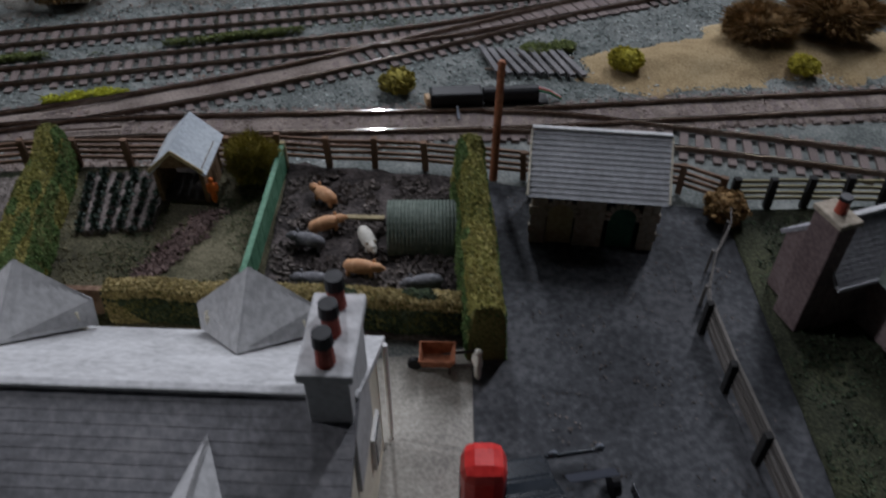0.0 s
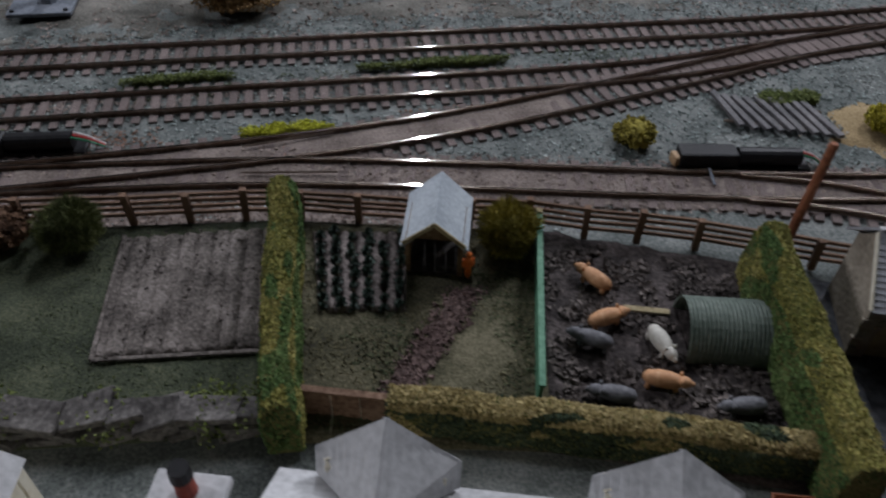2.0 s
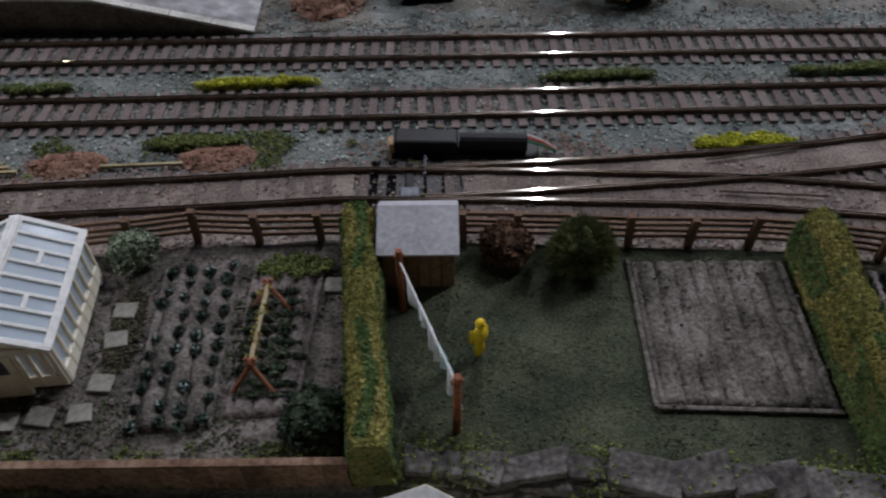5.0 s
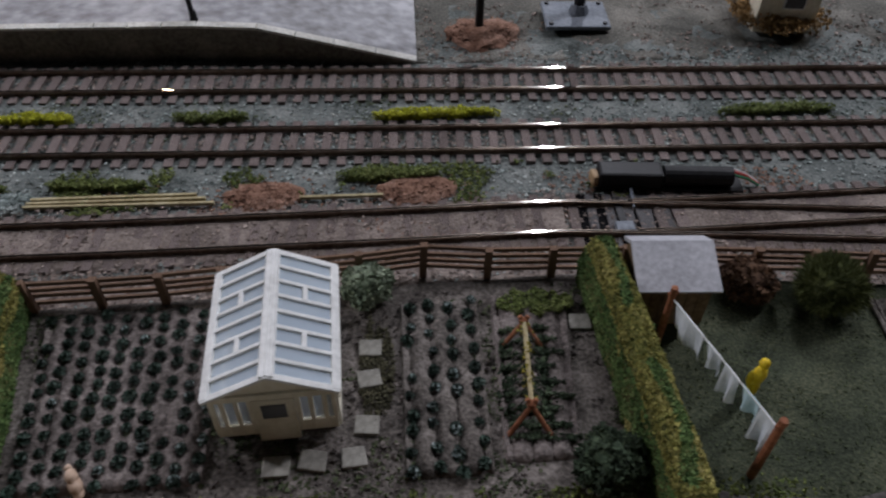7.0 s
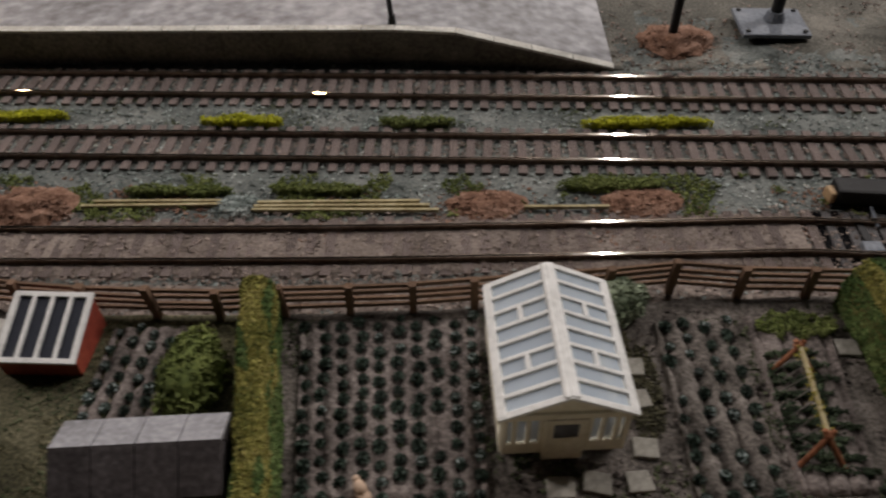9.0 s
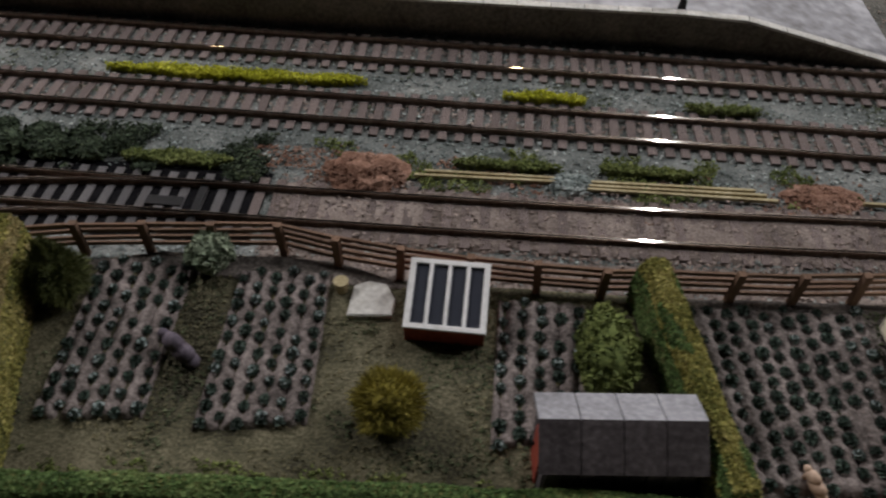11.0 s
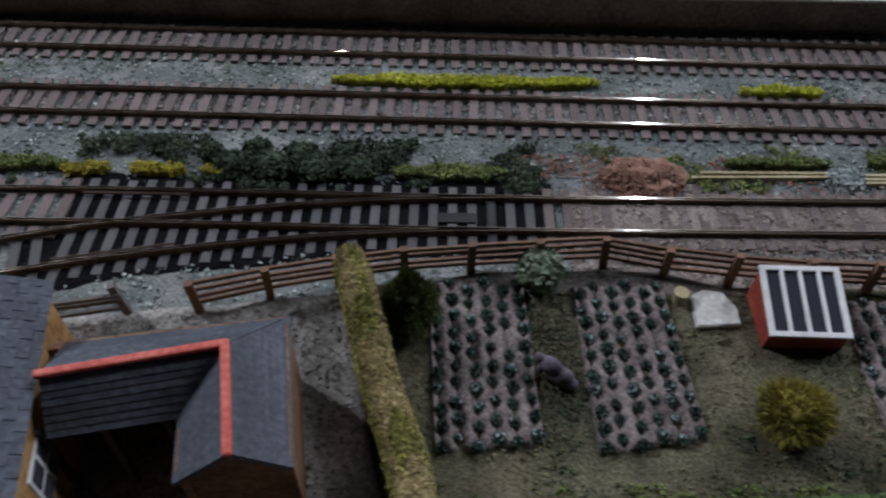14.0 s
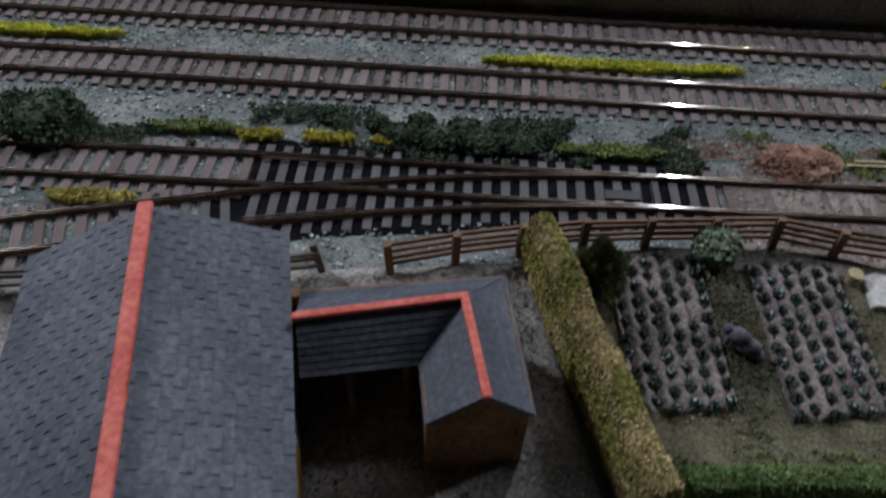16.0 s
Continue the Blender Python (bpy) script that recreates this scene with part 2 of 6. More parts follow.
M["green_paint"] = mat("green_paint", (0.05, 0.15, 0.085), (0.09, 0.23, 0.14), (0.15, 0.32, 0.21), 0.7, 6, 0.55, 0.006)
M["green_door"] = mat("dark_green_door", (0.01, 0.05, 0.025), (0.018, 0.085, 0.045), (0.03, 0.12, 0.065), 0.7, 6, 0.5, 0.006)
M["ark"] = mat("green_corrugated_iron", (0.075, 0.10, 0.08), (0.115, 0.145, 0.12), (0.17, 0.20, 0.17), 0.6, 6, 0.6, 0.006)
M["tan_pig"] = mat("tan_paint", (0.42, 0.20, 0.09), (0.56, 0.30, 0.15), (0.66, 0.40, 0.23), 0.9, 6, 0.6, 0.006)
M["grey_pig"] = mat("grey_paint", (0.08, 0.08, 0.085), (0.14, 0.14, 0.15), (0.22, 0.22, 0.23), 0.9, 6, 0.6, 0.006)
M["pale_pig"] = mat("pale_paint", (0.40, 0.38, 0.33), (0.52, 0.50, 0.44), (0.62, 0.60, 0.54), 0.9, 6, 0.6, 0.006)
M["black_plastic"] = mat("black_plastic", (0.006, 0.006, 0.007), (0.010, 0.010, 0.011), (0.018, 0.018, 0.02), 0.7, 6, 0.5, 0.004, spec=0.25)
M["coil_wire"] = mat("copper_brown_tape", (0.25, 0.15, 0.07), (0.36, 0.23, 0.12), (0.45, 0.31, 0.18), 0.9, 6, 0.6, 0.005)
M["wire_green"] = mat("green_wire", (0.03, 0.16, 0.08), (0.04, 0.2, 0.1), (0.06, 0.25, 0.13), 0.9, 5, 0.4, 0.0)
M["wire_red"] = mat("red_wire", (0.4, 0.03, 0.03), (0.5, 0.05, 0.05), (0.6, 0.08, 0.08), 0.9, 5, 0.4, 0.0)
M["wire_white"] = mat("white_wire", (0.6, 0.6, 0.58), (0.7, 0.7, 0.68), (0.78, 0.78, 0.76), 0.9, 5, 0.4, 0.0)
M["washing_blue"] = mat("pale_blue_cloth", (0.36, 0.52, 0.56), (0.45, 0.62, 0.66), (0.53, 0.69, 0.72), 0.8, 6, 0.8, 0.004)
M["washing"] = mat("white_cotton_paper", (0.58, 0.62, 0.66), (0.70, 0.74, 0.78), (0.80, 0.83, 0.86), 0.7, 5, 0.8, 0.01)
M["yellow_paint"] = mat("yellow_paint", (0.62, 0.42, 0.01), (0.80, 0.58, 0.02), (0.88, 0.70, 0.06), 0.9, 5, 0.5, 0.0)
M["orange_paint"] = mat("orange_paint", (0.6, 0.12, 0.02), (0.75, 0.18, 0.03), (0.85, 0.26, 0.06), 0.9, 5, 0.5, 0.0)
M["purple_paint"] = mat("dark_plum_paint", (0.06, 0.05, 0.065), (0.11, 0.09, 0.115), (0.18, 0.155, 0.185), 0.9, 5, 0.7, 0.0)
M["blue_paint"] = mat("blue_paint", (0.03, 0.10, 0.22), (0.06, 0.17, 0.33), (0.12, 0.28, 0.45), 0.9, 5, 0.6, 0.0)
M["flesh_tan"] = mat("beige_paint", (0.40, 0.27, 0.19), (0.52, 0.37, 0.27), (0.62, 0.46, 0.35), 0.9, 5, 0.6, 0.0)
M["dark_cloth"] = mat("dark_brown_paint", (0.03, 0.025, 0.022), (0.06, 0.05, 0.045), (0.10, 0.085, 0.075), 0.9, 5, 0.7, 0.0)
M["straw_wood"] = mat("straw_timber", (0.24, 0.19, 0.10), (0.36, 0.30, 0.17), (0.46, 0.40, 0.25), 0.9, 6, 0.8, 0.01, vary=0.15)
M["sand"] = mat("tan_grass_mat", (0.17, 0.12, 0.06), (0.30, 0.22, 0.115), (0.42, 0.33, 0.19), 0.25, 9, 0.97, 0.05)
M["scrub"] = mat("scrubby_ground", (0.06, 0.06, 0.052), (0.13, 0.125, 0.108), (0.25, 0.235, 0.205), 0.3, 9, 0.97, 0.06)
M["steel_plate"] = mat("grey_steel_plate", (0.10, 0.115, 0.14), (0.16, 0.18, 0.21), (0.22, 0.24, 0.27), 0.6, 6, 0.62, 0.004, metal=0.1)
M["car_paint"] = mat("black_car_paint", (0.010, 0.014, 0.018), (0.015, 0.02, 0.026), (0.022, 0.028, 0.036), 0.6, 6, 0.18, 0.0, spec=0.6)
M["hall_wall"] = mat("hall_wall", (0.05, 0.053, 0.06), (0.07, 0.073, 0.08), (0.09, 0.093, 0.10), 0.01, 0.2, 0.9, 0.0)
M["hall_floor"] = mat("hall_floor", (0.10, 0.095, 0.09), (0.15, 0.14, 0.13), (0.2, 0.19, 0.18), 0.01, 0.2, 0.6, 0.0)
M["board"] = mat("painted_board_edge", (0.05, 0.05, 0.05), (0.08, 0.08, 0.08), (0.11, 0.11, 0.11), 0.1, 2, 0.7, 0.0)


def glass_mat(name, tint, alpha):
    m = bpy.data.materials.new(name)
    m.use_nodes = True
    b = m.node_tree.nodes["Principled BSDF"]
    b.inputs["Base Color"].default_value = (*tint, 1)
    b.inputs["Roughness"].default_value = 0.12
    b.inputs["Alpha"].default_value = alpha
    b.inputs["Specular IOR Level"].default_value = 0.6
    return m


M["glass"] = glass_mat("milky_glazing", (0.58, 0.67, 0.76), 0.48)
M["glass_dark"] = glass_mat("dark_glazing", (0.05, 0.055, 0.07), 0.85)


def part(name, bm, material, parent=None, label=""):
    """One mesh object; vertices in cm, under a thing, a part or nothing."""
    me = bpy.data.meshes.new(name)
    bm.to_mesh(me)
    bm.free()
    me.transform(Matrix.Scale(S, 4))
    me.materials.append(M[material])
    ob = new(name, me)
    if parent is not None:
        ob.parent = parent
    if label:
        ob["label"] = label
    return ob


def raw(name, verts, faces, material, parent=None, label=""):
    me = bpy.data.meshes.new(name)
    me.from_pydata((np.asarray(verts) * S).tolist(), [], faces)
    me.materials.append(M[material])
    ob = new(name, me)
    if parent is not None:
        ob.parent = parent
    if label:
        ob["label"] = label
    return ob


def thing(name, x, y, z, rz, label, category, group="", kind=""):
    ob = new(name)
    ob.empty_display_size = 0.005
    ob.matrix_basis = pose(x * S, y * S, z * S, 0, 0, rz)
    return tagged(ob, label, category, group, kind)


def box(bm, x, y, z, sx, sy, sz, rz=0.0, bevel=0.0, rx=0.0, ry=0.0):
    """A box of that size with its centre at x, y, z."""
    vs = bmesh.ops.create_cube(bm, size=1.0)["verts"]
    bmesh.ops.transform(bm, matrix=pose(x, y, z, rx, ry, rz) @ Matrix.Diagonal((sx, sy, sz, 1)), verts=vs)
    if bevel:
        es = {e for v in vs for e in v.link_edges}
        bmesh.ops.bevel(bm, geom=list(es), offset=bevel, segments=2, profile=0.5, affect="EDGES")
    return bm


def B(x, y, z, sx, sy, sz, rz=0.0, bevel=0.0, rx=0.0, ry=0.0):
    return box(bmesh.new(), x, y, z, sx, sy, sz, rz, bevel, rx, ry)


def rod(bm, a, b, r0, r1=None, n=7):
    a, b = Vector(a), Vector(b)
    d = b - a
    vs = bmesh.ops.create_cone(bm, cap_ends=True, segments=n, radius1=r0, radius2=r0 if r1 is None else r1, depth=d.length)["verts"]
    bmesh.ops.transform(bm, matrix=Matrix.Translation((a + b) / 2) @ d.to_track_quat("Z", "Y").to_matrix().to_4x4(), verts=vs)
    return bm


def ball(bm, x, y, z, rx, ry, rz, sub=2, rough=0.0, turn=0.0):
    vs = bmesh.ops.create_icosphere(bm, subdivisions=sub, radius=1.0)["verts"]
    for v in vs:
        k = 1 + rough * nz(v.co.x * 2.3 + x, v.co.y * 2.3 + y, v.co.z * 2.3 + z)
        v.co *= k
    bmesh.ops.transform(bm, matrix=pose(x, y, z, 0, 0, turn) @ Matrix.Diagonal((rx, ry, rz, 1)), verts=vs)
    return bm


def plate(bm, pts, thick):
    """A flat panel with the given corners (any plane), thickened down its normal."""
    vs = [bm.verts.new(p) for p in pts]
    f = bm.faces.new(vs)
    f.normal_update()
    n = f.normal.copy()
    low = [bm.verts.new(Vector(p) - n * thick) for p in pts]
    bm.faces.new(low[::-1])
    for i in range(len(vs)):
        j = (i + 1) % len(vs)
        bm.faces.new((vs[j], vs[i], low[i], low[j]))
    return bm


def chips(points, size, spread=0.5, flat=1.0):
    """Many small irregular four-cornered bits round the points: vertices and faces."""
    n = len(points)
    p = np.asarray(points, dtype=float)
    rs = np.random.RandomState(n % 9973 + 3)
    base = np.array([[1, 0, -0.5], [-0.6, 0.9, -0.5], [-0.6, -0.9, -0.5], [0, 0, 0.9]])
    q = rs.normal(size=(n, 4))
    q /= np.linalg.norm(q, axis=1)[:, None]
    w, x, y, z = q.T
    R = np.stack([np.stack([1 - 2 * (y * y + z * z), 2 * (x * y - w * z), 2 * (x * z + w * y)], 1),
                  np.stack([2 * (x * y + w * z), 1 - 2 * (x * x + z * z), 2 * (y * z - w * x)], 1),
                  np.stack([2 * (x * z - w * y), 2 * (y * z + w * x), 1 - 2 * (x * x + y * y)], 1)], 1)
    s = size * (1 + spread * rs.uniform(-1, 1, n))
    v = np.einsum("nij,kj->nki", R, base) * s[:, None, None] * (1 + 0.4 * rs.uniform(-1, 1, (n, 4, 1)))
    v[:, :, 2] *= flat
    v += p[:, None, :]
    k = np.arange(n)[:, None] * 4
    f = np.concatenate([k + [0, 2, 1], k + [0, 1, 3], k + [1, 2, 3], k + [2, 0, 3]], 0)
    return v.reshape(-1, 3), f.tolist()


def fibres(points, heart, length, width):
    """Thin pointed fibres at the points, leaning away from a heart."""
    p = np.asarray(points, dtype=float)
    n = len(p)
    rs = np.random.RandomState(n % 991 + 5)
    d = p - np.asarray(heart) + rs.normal(size=(n, 3)) * 0.22
    d /= np.linalg.norm(d, axis=1)[:, None] + 1e-6
    side = np.cross(d, rs.normal(size=(n, 3)))
    side *= (width / 2) / (np.linalg.norm(side, axis=1)[:, None] + 1e-6)
    l = (length * rs.uniform(0.6, 1.2, n))[:, None]
    base = p - d * l * 0.6
    tip = p + d * l * 0.4
    v = np.stack([base - side, base + side, tip], 1).reshape(-1, 3)
    return v, (np.arange(n)[:, None] * 3 + [0, 1, 2]).tolist()


def sheet(name, corners, z, amp, step, material, label, category="ground", freq=0.7, kind="structure", skirt=0.6, fn=None):
    """A ground sheet over four corners (in turn), uneven, with an edge that goes down."""
    a, b, c, d = [Vector((*p, 0)) for p in corners]
    nu = max(2, int(max((b - a).length, (c - d).length) / step))
    nv = max(2, int(max((d - a).length, (c - b).length) / step))
    vs, fs = [], []
    for j in range(nv + 1):
        for i in range(nu + 1):
            u, v = i / nu, j / nv
            p = (a * (1 - u) + b * u) * (1 - v) + (d * (1 - u) + c * u) * v
            h = z + amp * (nz(p.x * freq, p.y * freq, z) + 0.5 * nz(p.x * freq * 3.1, p.y * freq * 3.1, 5.0))
            if fn:
                h += fn(p.x, p.y)
            vs.append((p.x, p.y, h))
    w = nu + 1
    for j in range(nv):
        for i in range(nu):
            k = j * w + i
            fs.append((k, k + 1, k + w + 1, k + w))
    ring = [i for i in range(w)] + [j * w + nu for j in range(1, nv + 1)] + [nv * w + i for i in range(nu - 1, -1, -1)] + [j * w for j in range(nv - 1, 0, -1)]
    base = len(vs)
    for k in ring:
        vs.append((vs[k][0], vs[k][1], vs[k][2] - skirt))
    for i in range(len(ring)):
        j = (i + 1) % len(ring)
        fs.append((ring[j], ring[i], base + i, base + j))
    ob = raw(name, vs, fs, material)
    for poly in ob.data.polygons:
        poly.use_smooth = True
    return tagged(ob, label, category, "", kind)


# ---------------------------------------------------------------- hall, baseboard and ground
def hall():
    for name, x, y, z, sx, sy, sz, m, lab in (
            ("floor", 20, 87, -105, 700, 880, 10, "hall_floor", "dull brown exhibition hall floor"),
            ("wall_north", 20, 522, 60, 700, 10, 320, "hall_wall", "plain dim grey hall wall"),
            ("wall_south", 20, -348, 60, 700, 10, 320, "hall_wall", "plain dim grey hall wall"),
            ("wall_west", -325, 87, 60, 10, 860, 320, "hall_wall", "plain dim grey hall wall"),
            ("wall_east", 365, 87, 60, 10, 860, 320, "hall_wall", "plain dim grey hall wall"),
            ("ceiling", 20, 87, 225, 700, 880, 10, "hall_wall", "plain dim hall ceiling")):
        tagged(part(name, B(x, y, z, sx, sy, sz), m), lab, name.split("_")[0], "", "structure")
    table = thing("baseboard", 20, 5, -100, 0, "dark painted board that carries the model layout", "table")
    part("top", B(0, 0, 97, 240, 130, 3, 0, 0.3), "board", table)
    for sx in (-1, 1):
        for sy in (-1, 1):
            part("leg", B(sx * 110, sy * 55, 47.8, 5, 5, 95.4, 0, 0.4), "board", table)
    lamp = thing("ceiling_lamp", 87, 288, 211, -12, "long white fluorescent fitting under the hall ceiling", "lamp")
    part("housing", B(0, 0, 3, 22, 188, 5, 0, 1.0), "white_paint", lamp)
    for y in (-60, 60):
        part("hanger", rod(bmesh.new(), (0, y, 5), (0, y, 9.2), 0.6), "steel_plate", lamp)


hall()
sheet("ground", [(-98, -58), (138, -58), (138, 68), (-98, 68)], -0.36, 0.07, 0.8, "ballast",
      "grey-green gravelly scenic ground of the model railway", freq=0.5, skirt=1.0)


def scatter(name, n, region, z, size, material, label, amp=0.05):
    """Loose chips over a region: region(rs) gives x, y or nothing."""
    rs = random.Random(n)
    pts = []
    while len(pts) < n:
        p = region(rs)
        if p:
            pts.append((p[0], p[1], z + amp * nz(p[0] * 0.5, p[1] * 0.5, z) + rs.uniform(-0.02, 0.04)))
    v, f = chips(pts, size, flat=0.45)
    return tagged(raw(name, v, f, material), label, "gravel", "", "stuff")


def main_y(x):
    """Centre line of the front running track."""
    return float(np.interp(x, MAIN_X, MAIN_Y))


MAIN_X = [-60, -28, -12, 0, 6, 11, 17.3, 22, 24, 30.6, 37.5, 44.5, 51.5, 60, 67.2, 77.5, 100]
MAIN_Y = [-4.95, -4.95, -5.15, -5.13, -5.05, -4.92, -4.75, -4.6, -4.7, -5.15, -5.77, -6.95, -8.35, -9.95, -10.95, -12.5, -15.9]
LOOP_X = [24, 30.5, 37.5, 42.5, 48, 57, 63, 66.5, 72]
LOOP_Y = [-4.7, -4.5, -4.2, -3.75, -2.9, -0.95, 0.55, 1.42, 2.25]
MID_X = [-90, 44, 52, 58, 63, 70.5, 77, 100]
MID_Y = [2.41, 0.14, 0.0, 0.2, 0.9, 2.0, 2.95, 6.4]
BACK_X = [-90, 40, 56, 68, 78, 100]
BACK_Y = [7.4, 4.7, 4.2, 4.0, 4.6, 8.2]
SPUR_X = [-10, -15, -19, -23, -26.5, -30, -35.5, -45, -70]
SPUR_Y = [-5.15, -5.22, -5.5, -6.0, -6.6, -7.4, -8.75, -11.2, -18.0]
YARD_X = [54, 57.7, 61.5, 66, 72, 80, 95]
YARD_Y = [-8.85, -9.7, -10.95, -13.2, -16.2, -20.5, -29.0]


def smooth_line(xs, ys, step=0.5):
    """A smooth line through the given stations, as points and headings at even steps."""
    p = np.stack([np.asarray(xs, float), np.asarray(ys, float)], 1)
    ext = np.concatenate([[2 * p[0] - p[1]], p, [2 * p[-1] - p[-2]]])
    out = []
    for i in range(1, len(ext) - 2):
        p0, p1, p2, p3 = ext[i - 1:i + 3]
        l = np.linalg.norm(p2 - p1)
        t1 = (p2 - p0) / (np.linalg.norm(p2 - p1) + np.linalg.norm(p1 - p0)) * l
        t2 = (p3 - p1) / (np.linalg.norm(p3 - p2) + np.linalg.norm(p2 - p1)) * l
        for k in np.arange(0, 1, 1 / max(2, int(l / 0.25))):
            out.append((2 * k**3 - 3 * k**2 + 1) * p1 + (k**3 - 2 * k**2 + k) * t1 + (-2 * k**3 + 3 * k**2) * p2 + (k**3 - k**2) * t2)
    out.append(p[-1])
    out = np.array(out)
    s = np.concatenate([[0], np.cumsum(np.linalg.norm(np.diff(out, axis=0), axis=1))])
    q = np.arange(0, s[-1], step)
    pts = np.stack([np.interp(q, s, out[:, 0]), np.interp(q, s, out[:, 1])], 1)
    d = np.gradient(pts, axis=0)
    d /= np.linalg.norm(d, axis=1)[:, None]
    return pts, d


RAIL_SECTION = [(-0.12, -0.25), (0.12, -0.25), (0.12, -0.21), (0.035, -0.18), (0.035, -0.08), (0.06, -0.06), (0.06, -0.006), (-0.06, -0.006), (-0.06, -0.06), (-0.035, -0.08), (-0.035, -0.18), (-0.12, -0.21)]


def rail(parent, pts, d, off):
    n = np.stack([-d[:, 1], d[:, 0]], 1)
    c = pts + n * off
    k = len(RAIL_SECTION)
    vs, fs, top, tf = [], [], [], []
    for i in range(len(c)):
        for a, z in RAIL_SECTION:
            vs.append((c[i, 0] + n[i, 0] * a, c[i, 1] + n[i, 1] * a, z))
        for a, z in ((-0.048, -0.007), (-0.04, 0.0), (0.04, 0.0), (0.048, -0.007)):
            top.append((c[i, 0] + n[i, 0] * a, c[i, 1] + n[i, 1] * a, z))
        if i:
            for j in range(k):
                j2 = (j + 1) % k
                fs.append(((i - 1) * k + j, (i - 1) * k + j2, i * k + j2, i * k + j))
            for j in range(3):
                tf.append(((i - 1) * 4 + j + 1, (i - 1) * 4 + j, i * 4 + j, i * 4 + j + 1))
    r = raw("rail", vs, fs, "rail", parent)
    raw("railhead", top, tf, "rail_top", r, "polished steel rail head")


def unit_mesh(name, material, bevel=0.0):
    bm = B(0, 0, 0, 1, 1, 1, 0, bevel)
    me = bpy.data.meshes.new(name)
    bm.to_mesh(me)
    bm.free()
    me.materials.append(M[material])
    return me


SLEEPER = unit_mesh("sleeper", "sleeper")
SLEEPER_BLACK = unit_mesh("sleeper_dark", "sleeper_black")


def piece(name, mesh, parent, x, y, z, sx, sy, sz, rz=0.0, rx=0.0, ry=0.0):
    ob = new(name, mesh)
    ob.parent = parent
    ob.matrix_basis = pose(x * S, y * S, z * S, rx, ry, rz) @ Matrix.Diagonal((sx * S, sy * S, sz * S, 1))
    return ob


def track(name, xs, ys, lo, hi, label, black=(), lift=0.0, sleepers=True, pitch=0.72, spread=None, bare=(1, 0)):
    t = thing(name, 0, 0, 0, 0, label, "railway track", "railway tracks", "structure")
    pts, d = smooth_line(xs, ys)
    keep = (pts[:, 0] >= lo) & (pts[:, 0] <= hi)
    rail(t, pts[keep], d[keep], 0.845)
    rail(t, pts[keep], d[keep], -0.845)
    if sleepers:
        rest, rf = [], []
        pts, d = smooth_line(xs, ys, pitch)
        for p, q in zip(pts, d):
            if lo <= p[0] <= hi:
                isb = any(a <= p[0] <= b for a, b in black)
                jit = rnd.uniform(-2.2, 2.2)
                ln = 3.05 + rnd.uniform(-0.08, 0.08)
                cy = p[1]
                if spread and spread[2] <= p[0] <= spread[3]:
                    oy = float(np.interp(p[0], spread[0], spread[1]))
                    ln, cy, jit = ln + abs(oy - p[1]), (p[1] + oy) / 2, 0.0
                if bare[0] <= p[0] <= bare[1]:
                    continue
                piece("sleeper", SLEEPER_BLACK if isb else SLEEPER, t, p[0], cy, -0.33 + rnd.uniform(-0.01, 0.015), 0.34 if isb else 0.37, ln, 0.2, math.degrees(math.atan2(q[1], q[0])) + jit)
    return t


track("railway_track", BACK_X, BACK_Y, -62, 95, "weathered brown model railway track with steel rails on ballast")
track("railway_track", MID_X, MID_Y, -62, 95, "weathered brown model railway track with steel rails on ballast")
track("railway_track", MAIN_X, MAIN_Y, -62, 92, "model railway track bedded in brown ballast", black=((-29, -11.5), (23, 26.4)), spread=(SPUR_X[::-1], SPUR_Y[::-1], -29, -11.5))
track("railway_track", LOOP_X, LOOP_Y, 24.5, 70.5, "curved model railway crossover track", black=((24, 26),))
track("railway_track", SPUR_X, SPUR_Y, -62, -12.5, "curved model siding track with black sleepers at the points", black=((-31, -11.5),), bare=(-29, -11))
track("railway_track", YARD_X, YARD_Y, 57, 92, "curved model siding track with brown sleepers")


def band(xs, ys, lo, hi, half):
    def region(rs):
        x = rs.uniform(lo, hi)
        y = float(np.interp(x, xs, ys)) + rs.uniform(-half, half)
        return x, y
    return region


def strip(name, xs, ys, lo, hi, half, z, material, label):
    """A low bed of ballast along a track."""
    pts, d = smooth_line(xs, ys, 0.4)
    keep = (pts[:, 0] >= lo) & (pts[:, 0] <= hi)
    pts, d = pts[keep], d[keep]
    n = np.stack([-d[:, 1], d[:, 0]], 1)
    offs = np.linspace(-half, half, 17)
    vs, fs = [], []
    for i in range(len(pts)):
        for j, o in enumerate(offs):
            x, y = pts[i] + n[i] * o
            edge = min(1.0, (half - abs(o)) / 0.5)
            vs.append((x, y, -0.5 + (z + 0.5) * edge + 0.045 * nz(x * 2.2, y * 2.2, 1) + 0.04 * nz(x * 0.6, y * 0.6, 9)))
            if i and j:
                k = i * 17 + j
                fs.append((k - 18, k - 17, k, k - 1))
    return tagged(raw(name, vs, fs, material), label, "ballast", "", "structure")


strip("trackbed", MAIN_X, MAIN_Y, -10.8, 22.6, 1.75, -0.235, "ballast_brown", "brown ballast filling the track to its sleepers")
strip("trackbed", MAIN_X, MAIN_Y, 27, 90, 1.75, -0.235, "ballast_brown", "brown ballast filling the track to its sleepers")
strip("trackbed", LOOP_X, LOOP_Y, 27, 52, 1.2, -0.215, "ballast_brown", "brown ballast filling the crossover track")
strip("trackbed", MAIN_X, MAIN_Y, -29, -10.8, 2.3, -0.275, "pit", "black bare trackbed under the points")
strip("trackbed", SPUR_X, SPUR_Y, -30, -12, 2.2, -0.278, "pit", "black bare trackbed under the points")
